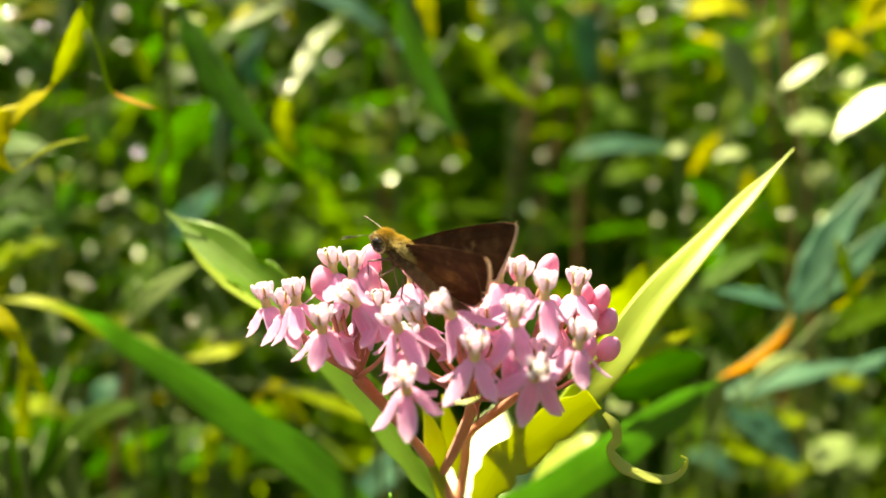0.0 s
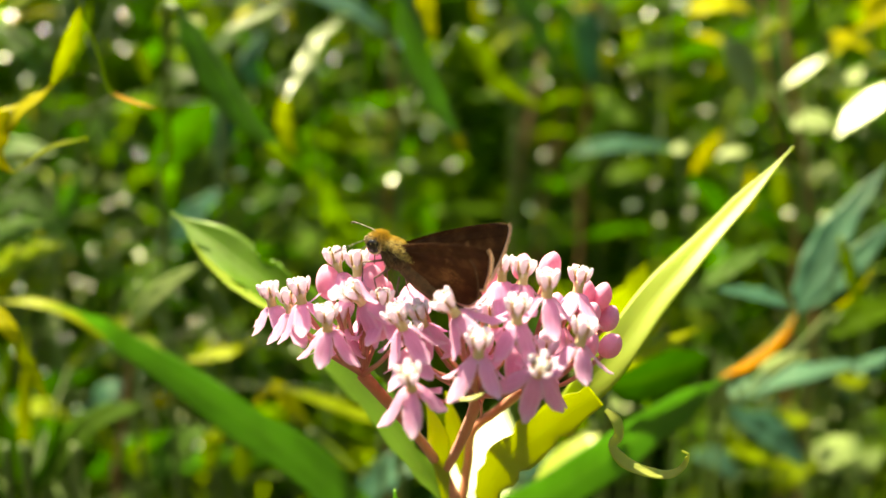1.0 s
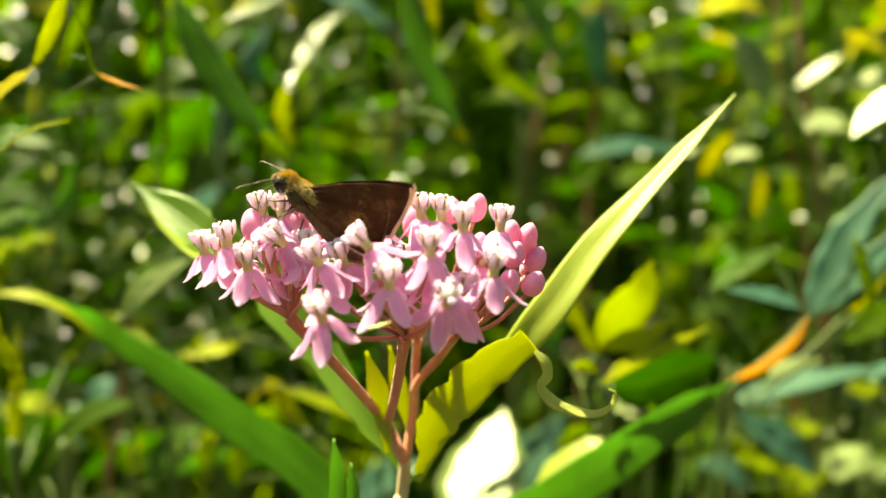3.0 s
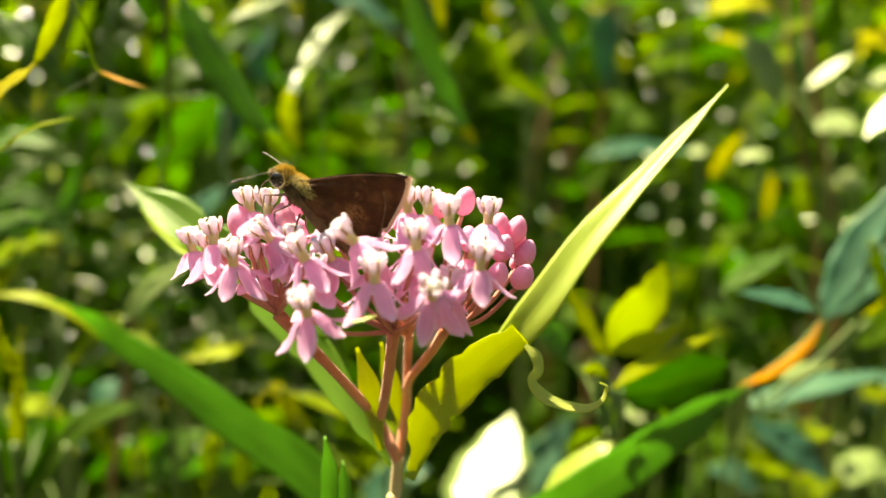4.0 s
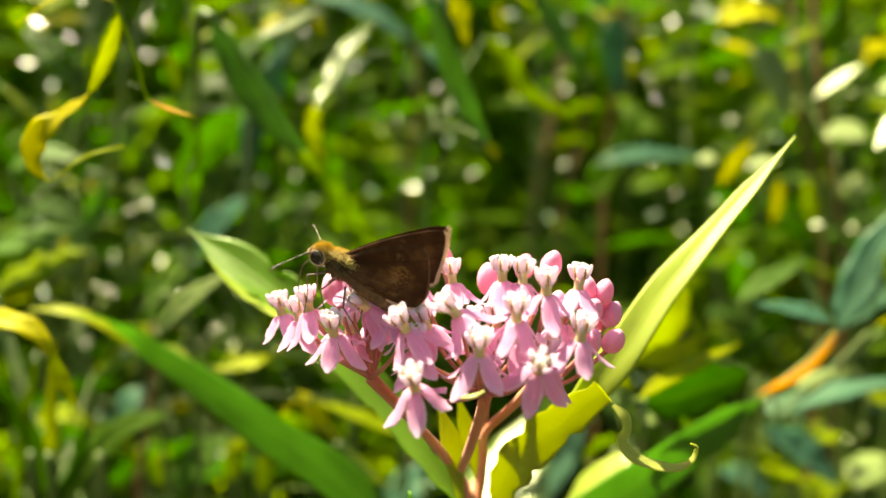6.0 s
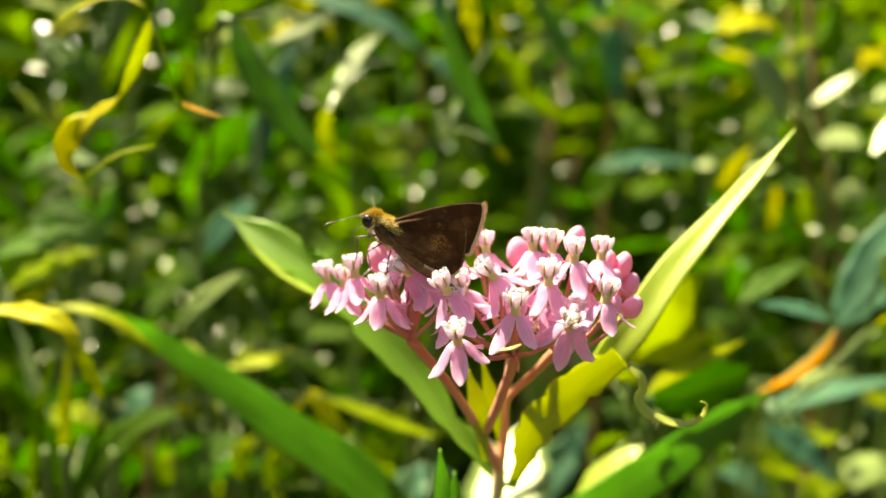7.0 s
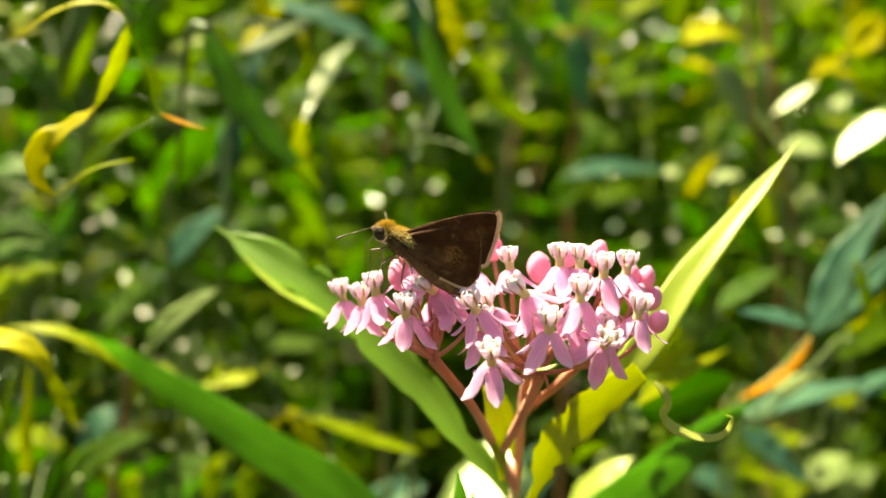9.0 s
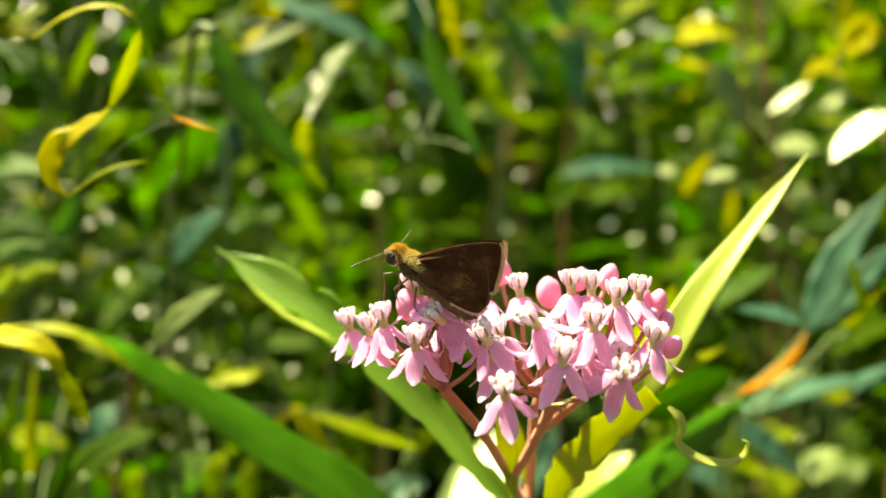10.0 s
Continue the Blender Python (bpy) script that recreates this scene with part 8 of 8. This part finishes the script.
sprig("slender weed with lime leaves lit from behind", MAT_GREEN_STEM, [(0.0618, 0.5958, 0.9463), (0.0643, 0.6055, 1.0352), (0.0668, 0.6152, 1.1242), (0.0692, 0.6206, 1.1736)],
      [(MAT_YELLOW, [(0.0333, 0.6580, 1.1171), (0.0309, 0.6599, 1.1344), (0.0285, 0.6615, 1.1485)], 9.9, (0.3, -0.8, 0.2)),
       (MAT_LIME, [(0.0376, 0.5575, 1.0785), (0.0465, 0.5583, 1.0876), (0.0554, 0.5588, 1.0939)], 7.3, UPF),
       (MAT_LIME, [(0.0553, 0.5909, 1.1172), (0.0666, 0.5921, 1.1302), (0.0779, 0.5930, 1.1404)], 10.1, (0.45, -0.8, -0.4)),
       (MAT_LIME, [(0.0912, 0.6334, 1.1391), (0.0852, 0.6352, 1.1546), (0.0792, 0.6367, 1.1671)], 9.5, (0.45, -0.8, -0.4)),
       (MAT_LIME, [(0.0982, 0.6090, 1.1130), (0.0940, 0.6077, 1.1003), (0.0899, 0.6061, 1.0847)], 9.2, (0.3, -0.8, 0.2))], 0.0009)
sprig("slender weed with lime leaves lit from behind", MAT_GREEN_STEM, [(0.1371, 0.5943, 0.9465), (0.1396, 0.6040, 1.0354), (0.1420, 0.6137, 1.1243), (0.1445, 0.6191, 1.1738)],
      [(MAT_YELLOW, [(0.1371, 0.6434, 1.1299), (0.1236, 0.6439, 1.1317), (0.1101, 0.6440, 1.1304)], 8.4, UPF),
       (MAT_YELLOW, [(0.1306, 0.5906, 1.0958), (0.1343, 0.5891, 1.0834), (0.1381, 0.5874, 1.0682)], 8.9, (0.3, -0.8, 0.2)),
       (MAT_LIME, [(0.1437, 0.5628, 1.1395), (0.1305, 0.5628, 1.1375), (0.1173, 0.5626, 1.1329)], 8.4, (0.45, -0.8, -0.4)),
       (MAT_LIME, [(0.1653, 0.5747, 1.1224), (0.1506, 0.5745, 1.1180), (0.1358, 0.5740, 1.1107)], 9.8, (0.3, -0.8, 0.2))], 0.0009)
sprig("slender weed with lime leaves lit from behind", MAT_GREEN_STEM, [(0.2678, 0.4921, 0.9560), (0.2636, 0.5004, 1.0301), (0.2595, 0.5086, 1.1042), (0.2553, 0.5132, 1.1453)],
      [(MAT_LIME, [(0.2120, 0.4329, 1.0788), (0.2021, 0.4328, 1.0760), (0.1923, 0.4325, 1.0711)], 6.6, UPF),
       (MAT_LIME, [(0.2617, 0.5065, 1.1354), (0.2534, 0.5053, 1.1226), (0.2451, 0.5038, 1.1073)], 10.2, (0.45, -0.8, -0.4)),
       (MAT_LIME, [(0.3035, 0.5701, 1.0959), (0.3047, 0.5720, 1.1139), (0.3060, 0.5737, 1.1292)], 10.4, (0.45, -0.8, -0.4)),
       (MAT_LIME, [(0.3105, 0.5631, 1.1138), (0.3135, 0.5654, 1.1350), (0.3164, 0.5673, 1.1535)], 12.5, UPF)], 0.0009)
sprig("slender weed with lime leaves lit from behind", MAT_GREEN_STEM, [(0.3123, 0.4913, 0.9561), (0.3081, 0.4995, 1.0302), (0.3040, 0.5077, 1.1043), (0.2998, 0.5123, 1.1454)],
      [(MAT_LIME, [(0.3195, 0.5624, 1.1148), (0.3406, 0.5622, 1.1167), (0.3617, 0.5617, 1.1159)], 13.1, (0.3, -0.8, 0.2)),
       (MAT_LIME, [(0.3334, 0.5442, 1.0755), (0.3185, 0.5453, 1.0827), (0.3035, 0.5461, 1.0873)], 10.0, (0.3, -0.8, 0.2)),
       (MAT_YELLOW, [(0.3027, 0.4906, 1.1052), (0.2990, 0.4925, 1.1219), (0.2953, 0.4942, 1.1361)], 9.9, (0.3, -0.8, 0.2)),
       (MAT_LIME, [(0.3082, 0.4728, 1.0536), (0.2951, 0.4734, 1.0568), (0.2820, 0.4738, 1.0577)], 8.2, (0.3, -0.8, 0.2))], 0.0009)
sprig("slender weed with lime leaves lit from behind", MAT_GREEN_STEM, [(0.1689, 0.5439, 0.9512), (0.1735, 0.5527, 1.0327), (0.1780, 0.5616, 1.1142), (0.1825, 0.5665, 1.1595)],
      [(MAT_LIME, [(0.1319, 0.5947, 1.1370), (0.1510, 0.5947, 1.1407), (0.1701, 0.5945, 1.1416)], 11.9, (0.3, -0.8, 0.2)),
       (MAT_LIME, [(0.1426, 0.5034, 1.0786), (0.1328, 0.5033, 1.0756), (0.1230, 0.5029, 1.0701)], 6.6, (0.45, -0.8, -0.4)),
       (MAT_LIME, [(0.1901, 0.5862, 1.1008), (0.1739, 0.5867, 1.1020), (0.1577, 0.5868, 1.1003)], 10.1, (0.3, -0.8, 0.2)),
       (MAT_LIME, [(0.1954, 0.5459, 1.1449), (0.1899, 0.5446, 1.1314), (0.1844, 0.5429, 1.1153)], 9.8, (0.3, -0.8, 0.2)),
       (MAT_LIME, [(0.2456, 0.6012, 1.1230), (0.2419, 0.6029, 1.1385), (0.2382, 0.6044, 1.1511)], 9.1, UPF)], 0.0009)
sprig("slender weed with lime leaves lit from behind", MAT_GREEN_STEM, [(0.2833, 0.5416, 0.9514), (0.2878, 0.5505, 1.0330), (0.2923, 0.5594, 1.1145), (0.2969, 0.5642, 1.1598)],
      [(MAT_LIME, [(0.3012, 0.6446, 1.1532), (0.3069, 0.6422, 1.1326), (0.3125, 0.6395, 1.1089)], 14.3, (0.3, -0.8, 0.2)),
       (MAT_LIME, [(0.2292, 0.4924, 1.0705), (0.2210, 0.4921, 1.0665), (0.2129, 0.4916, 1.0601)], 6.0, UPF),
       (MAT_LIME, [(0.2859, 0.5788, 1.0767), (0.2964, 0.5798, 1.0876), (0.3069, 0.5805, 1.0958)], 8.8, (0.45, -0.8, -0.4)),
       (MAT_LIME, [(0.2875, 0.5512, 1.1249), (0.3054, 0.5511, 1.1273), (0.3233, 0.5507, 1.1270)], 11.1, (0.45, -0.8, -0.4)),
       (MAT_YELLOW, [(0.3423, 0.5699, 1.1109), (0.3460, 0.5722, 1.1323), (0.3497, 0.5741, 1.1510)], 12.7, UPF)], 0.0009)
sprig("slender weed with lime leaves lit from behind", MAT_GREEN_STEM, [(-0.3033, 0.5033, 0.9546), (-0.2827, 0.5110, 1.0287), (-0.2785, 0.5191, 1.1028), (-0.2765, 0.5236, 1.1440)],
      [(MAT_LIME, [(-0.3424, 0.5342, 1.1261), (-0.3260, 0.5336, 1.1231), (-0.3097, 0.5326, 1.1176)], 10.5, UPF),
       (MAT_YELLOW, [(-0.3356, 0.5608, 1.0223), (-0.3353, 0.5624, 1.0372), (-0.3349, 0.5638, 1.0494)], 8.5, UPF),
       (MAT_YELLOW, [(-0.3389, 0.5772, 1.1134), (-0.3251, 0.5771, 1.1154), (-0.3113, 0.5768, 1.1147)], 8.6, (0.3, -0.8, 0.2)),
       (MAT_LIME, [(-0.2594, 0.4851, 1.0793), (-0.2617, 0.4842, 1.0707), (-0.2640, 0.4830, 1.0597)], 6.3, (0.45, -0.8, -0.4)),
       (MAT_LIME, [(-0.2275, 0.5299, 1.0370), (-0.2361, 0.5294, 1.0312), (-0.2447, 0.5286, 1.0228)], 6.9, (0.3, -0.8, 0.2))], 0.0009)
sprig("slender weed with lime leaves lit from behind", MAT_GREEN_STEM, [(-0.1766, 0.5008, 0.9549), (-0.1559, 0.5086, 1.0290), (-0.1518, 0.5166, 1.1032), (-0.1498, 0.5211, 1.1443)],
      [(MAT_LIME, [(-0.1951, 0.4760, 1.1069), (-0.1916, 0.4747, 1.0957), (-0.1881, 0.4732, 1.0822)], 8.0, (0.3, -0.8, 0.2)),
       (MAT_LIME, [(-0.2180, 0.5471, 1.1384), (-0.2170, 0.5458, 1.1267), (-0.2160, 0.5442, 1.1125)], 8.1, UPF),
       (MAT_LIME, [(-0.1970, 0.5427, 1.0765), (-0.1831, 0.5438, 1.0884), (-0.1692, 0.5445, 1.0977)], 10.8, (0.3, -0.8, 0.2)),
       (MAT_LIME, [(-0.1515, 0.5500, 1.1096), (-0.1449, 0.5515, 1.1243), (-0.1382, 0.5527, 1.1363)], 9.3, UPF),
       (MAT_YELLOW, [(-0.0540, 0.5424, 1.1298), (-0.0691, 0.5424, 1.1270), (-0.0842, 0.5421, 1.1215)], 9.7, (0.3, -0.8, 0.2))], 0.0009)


# ---- undergrowth behind ----
def lance(seed, length=1.0):
    """A lance leaf one unit long from its foot at the origin along x, arched, for sharing."""
    rnd = random.Random(seed)
    droop = rnd.uniform(0.05, 0.35)
    bm = blade([(0, 0, 0), (0.3, 0, 0.05), (0.65, rnd.uniform(-.04, .04), 0.02 - droop * 0.4), (1, rnd.uniform(-.08, .08), -droop)], [0.02, 0.15, 0.20, 0.16, 0.015], (0, 0, 1), rnd.uniform(0.1, 0.4), 0.08, 0.003, 4, 9, 0, seed)
    me = bpy.data.meshes.new("leaf")
    bm.to_mesh(me); bm.free()
    return me


def lance_sheet(seed):
    """The same form as arrays, for leaves joined by the thousand."""
    rnd = random.Random(seed)
    droop, fold = rnd.uniform(0.05, 0.4), rnd.uniform(0.1, 0.35)
    V, F = [], []
    for i in range(7):
        t = i / 6
        w = 0.10 * math.sin(math.pi * min(1, t * 0.94 + 0.04)) ** 0.8
        for v in (-1, 0, 1):
            V.append((t, v * w, 0.06 * math.sin(math.pi * t) - droop * t * t + fold * w * abs(v)))
    for i in range(6):
        for j in range(2):
            a = 3 * i + j
            F.append((a, a + 1, a + 4, a + 3))
    UV = [(i / 6, v) for i in range(7) for v in (0, 0.5, 1)]
    return np.array(V), np.array(F), np.array(UV)


SHEETS = [lance_sheet(s) for s in range(8)]
NEAR = {k: [lance(10 * i + s) for s in range(5)] for i, k in enumerate(("green", "yellow"))}
for me in NEAR["green"]:
    me.materials.append(MAT_WEED)
for me in NEAR["yellow"]:
    me.materials.append(MAT_YELLOW)


def shades_lit(p):
    """Whether a leaf at p would shade a LIT point; such leaves are left out."""
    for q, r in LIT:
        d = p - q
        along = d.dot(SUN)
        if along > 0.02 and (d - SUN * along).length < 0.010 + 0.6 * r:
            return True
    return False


def leaf_turn(rnd, heading, rise):
    return Euler((radians(rnd.gauss(0, 28)), radians(-rise), heading)).to_matrix().to_4x4()


def weed(x, y, height, rnd, near, brown=False):
    """An upright leafy stem: leaves in pairs all the way up."""
    w = thing("weed", (x, y, 0), "tall leafy green weed in sun and shade", "weed", "weeds in the thicket")
    lean = Vector((rnd.uniform(-0.12, 0.12), rnd.uniform(-0.12, 0.12), 1))
    bend = Vector((rnd.uniform(-0.05, 0.05), rnd.uniform(-0.05, 0.05), 0))
    def on(t):
        return Vector((x, y, 0)) + lean * (height * t) + bend * math.sin(math.pi * t)
    part("stem", tube([on(0), on(0.33), on(0.66), on(1)], [0.0032, 0.0026, 0.0018, 0.0008], 7, 18), MAT_BROWN_STEM if brown else MAT_GREEN_STEM, w)
    V, F, UV, at, z = [], [], [], 0, 0.30 * height
    spin = rnd.uniform(0, 6.28)
    while z < height:
        t = z / height
        size = rnd.uniform(0.085, 0.17) * (1.15 - 0.55 * t)
        for s in (0, math.pi):
            heading = spin + s + rnd.gauss(0, 0.25)
            m = Matrix.Translation(on(t)) @ leaf_turn(rnd, heading, rnd.gauss(28, 26) if near else rnd.gauss(14, 30)) @ Matrix.Scale(size, 4)
            if z > 0.85 and any(shades_lit(m @ Vector((k, 0, 0))) for k in (0.2, 0.5, 0.8)):
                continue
            if near and 0.62 < z < 1.35:
                kind = "yellow" if rnd.random() < 0.012 else "green"
                part("leaf", rnd.choice(NEAR[kind]), None, w, "", m)
            else:
                v, f, uv = rnd.choice(SHEETS)
                mm = np.array(m)
                V.append(v @ mm[:3, :3].T + mm[:3, 3]); F.append(f + at); UV.append(uv[f.reshape(-1)])
                at += len(v)
        spin += 1.57 + rnd.gauss(0, 0.3)
        z += rnd.uniform(0.022, 0.045)
    if V:
        me = bpy.data.meshes.new("foliage")
        me.from_pydata(np.concatenate(V).tolist(), [], np.concatenate(F).tolist())
        me.uv_layers.new(name="UVMap").data.foreach_set("uv", np.concatenate(UV).astype(np.float32).reshape(-1))
        me.polygons.foreach_set("use_smooth", [True] * len(me.polygons))
        f = part("foliage", me, MAT_WEED_FAR, w)
        tagged(f, kind="stuff")
    return w


for i in range(52):
    rnd = random.Random(700 + i)
    x, y = -0.56 + 1.12 * (i + rnd.random()) / 52, rnd.uniform(0.66, 1.05)
    if (0.02 < x < 0.20 and i % 4) or (-0.13 < x < -0.03 and i % 2):      # dark hollows in the thicket
        continue
    # taller over the hollow, tops unseen, to shade it; lower at left for sun
    high = (1.2, 1.6) if 0.0 < x < 0.25 else (1.02, 1.4) if x > -0.1 else (0.95, 1.2)
    weed(x * (0.6 + y), y, rnd.uniform(*high), rnd, True, rnd.random() < 0.02)
for i in range(110):
    rnd = random.Random(900 + i)
    y = rnd.uniform(1.05, 2.3)
    weed(rnd.uniform(-1.05, 1.05) * (0.35 + y), y, rnd.uniform(1.4, 2.15), rnd, False, rnd.random() < 0.08)
for i in range(26):      # the thicket goes on beside and behind the path
    rnd = random.Random(1100 + i)
    a, d = rnd.uniform(0.25, 2 * math.pi - 0.25) + math.pi / 2, rnd.uniform(1.0, 2.4)
    if math.sin(a) <= 0.55:
        weed(math.cos(a) * d, math.sin(a) * d - 0.2, rnd.uniform(0.5, 0.9), rnd, False)


def thicket():
    """Far leaves past counting, which close the view."""
    rnd = np.random.RandomState(5)
    n = 9000
    V, F, UV, at = [], [], [], 0
    r2 = random.Random(9)
    for i in range(n):
        y = 1.5 + 2.2 * rnd.rand()
        x = (rnd.rand() * 2 - 1) * (0.9 * y + 0.4)
        z = 0.05 + 2.6 * rnd.rand() ** 0.9
        m = Matrix.Translation((x, y, z)) @ leaf_turn(r2, r2.uniform(0, 6.28), r2.gauss(5, 30)) @ Matrix.Scale(r2.uniform(0.18, 0.34), 4)
        if shades_lit(m @ Vector((0.5, 0, 0))):
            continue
        v, f, uv = SHEETS[i % 8]
        mm = np.array(m)
        V.append(v @ mm[:3, :3].T + mm[:3, 3]); F.append(f + at); UV.append(uv[f.reshape(-1)])
        at += len(v)
    me = bpy.data.meshes.new("thicket")
    me.from_pydata(np.concatenate(V).tolist(), [], np.concatenate(F).tolist())
    me.uv_layers.new(name="UVMap").data.foreach_set("uv", np.concatenate(UV).astype(np.float32).reshape(-1))
    me.polygons.foreach_set("use_smooth", [True] * len(me.polygons))
    tagged(part("thicket", me, MAT_WEED_FAR), "dense green thicket of leaves in the distance", "foliage", kind="stuff")


thicket()

# ---- what moves ----
# the milkweed sways in the breeze: its foot and its lean
SWAY = [
    (0.0, 0.00400, 0.15000, 0.00000, 0.000, -0.000, 0.000),
    (0.5, 0.01112, 0.15364, -0.00012, 0.252, -0.440, -0.033),
    (1.0, 0.00430, 0.15626, -0.00016, 0.255, 0.012, 0.128),
    (1.5, 0.01595, 0.15355, 0.00274, -0.002, -0.800, 0.182),
    (2.0, 0.01667, 0.15852, 0.00286, 0.227, -1.018, 0.034),
    (2.2, 0.01915, 0.15820, 0.00539, -0.034, -1.236, -0.245),
    (3.3, 0.03495, 0.16064, 0.00548, 0.003, -2.592, -0.782),
    (3.5, 0.04384, 0.16119, 0.00699, -0.074, -3.219, -0.889),
    (4.0, 0.03381, 0.16351, 0.00648, 0.069, -2.472, -0.586),
    (4.5, 0.02916, 0.16462, 0.00534, 0.086, -1.893, -0.157),
    (5.0, 0.03553, 0.15789, 0.00486, -0.068, -2.245, -0.073),
    (5.2, 0.05066, 0.15465, 0.00354, -0.117, -3.150, -0.528),
    (6.3, 0.04386, 0.15792, 0.00223, 0.014, -2.707, -0.594),
    (6.5, 0.03823, 0.15790, 0.00306, -0.078, -2.290, -0.181),
    (7.0, 0.03864, 0.16230, 0.00436, -0.027, -2.373, -0.379),
    (7.5, 0.04193, 0.16050, 0.00451, -0.130, -2.408, -0.375),
    (8.0, 0.03844, 0.16239, 0.00414, 0.007, -2.182, -0.212),
    (8.5, 0.04763, 0.15949, 0.00306, -0.019, -2.835, -0.415),
    (9.0, 0.04123, 0.16099, 0.00455, -0.165, -2.398, -0.386),
    (9.5, 0.04198, 0.16052, 0.00491, -0.049, -2.384, -0.262),
    (10.0, 0.05867, 0.15923, 0.00194, 0.092, -3.472, -0.603),
]
SKIPPER = [
    (0.0, -0.00480, 0.09693, 0.98632, -20.2, -35.0, 166.4),
    (0.5, -0.00549, 0.09628, 0.98578, -20.5, -32.0, 167.1),
    (1.0, -0.00543, 0.09875, 0.98565, -18.0, -35.2, 169.8),
    (1.5, -0.00752, 0.10066, 0.98836, -19.6, -36.0, 169.8),
    (2.0, -0.01073, 0.10159, 0.98852, -17.7, -36.8, 180.0),
    (2.2, -0.01210, 0.10628, 0.99152, -22.9, -36.8, 180.1),
    (3.3, -0.02114, 0.10906, 0.98978, -19.3, -44.2, 183.8),
    (3.5, -0.02297, 0.11101, 0.99071, -17.8, -42.3, 183.6),
    (4.0, -0.01965, 0.11029, 0.99064, -18.0, -42.3, 178.9),
    (4.5, -0.01489, 0.10953, 0.98952, -9.3, -47.9, 176.7),
    (5.0, -0.01812, 0.10497, 0.98857, -9.3, -42.3, 177.7),
    (5.2, -0.02110, 0.10303, 0.98684, -11.5, -33.5, 179.0),
    (6.3, -0.02213, 0.10466, 0.98583, -10.8, -30.7, 175.6),
    (6.5, -0.01972, 0.10553, 0.98734, -9.1, -32.0, 173.2),
    (7.0, -0.02078, 0.10909, 0.98914, -8.9, -34.2, 165.8),
    (7.5, -0.01783, 0.10888, 0.98965, -9.7, -34.5, 163.0),
    (8.0, -0.01708, 0.10817, 0.98930, -10.2, -35.7, 162.4),
    (8.5, -0.01964, 0.10590, 0.98755, -11.0, -34.6, 161.2),
    (9.0, -0.02039, 0.11013, 0.99027, -12.0, -32.9, 161.3),
    (9.5, -0.01874, 0.10785, 0.99038, -14.3, -33.9, 161.0),
    (10.0, -0.02119, 0.10569, 0.98689, -20.4, -32.6, 156.5),
]
# half the angle between the wings
OPEN = [(0.0, 29), (0.5, 31), (1.0, 25), (1.5, 25), (2.0, 11), (2.2, 11), (3.3, 3), (5.0, 5), (5.2, 7), (6.3, 4), (7.0, 2), (10.0, 2)]


# direction of each antenna: turns about y and z
FEEL = [
    [(0, -11, 72), (2, 19, 71), (3.5, 18, 65), (4.5, 31, 67), (5, 37, 55), (6.5, 26, 59), (8, 29, 54), (10, 11, 72)],
    [(0, 26, -42), (2, 31, -35), (3.5, 30, -43), (4.5, 14, -44), (5, 8, -49), (6.5, 5, -62), (8, 14, -60), (10, 12, -76)],
]


def motions():
    walk(milkweed, [(t, pose(x, y, z, rx, ry, rz)) for t, x, y, z, rx, ry, rz in SWAY])
    walk(skipper, [(t, pose(x, y, z, rx, ry, rz)) for t, x, y, z, rx, ry, rz in SKIPPER])
    for w, side, off in WINGS:
        walk(w, [(t, pose(0, side * off, 0, -side * a, 0, 0)) for t, a in OPEN])
    for (feeler, at), rows in zip(ANTENNAE, FEEL):
        walk(feeler, [(t, pose(at.x, at.y, at.z, 0, ry, rz)) for t, ry, rz in rows])


motions()
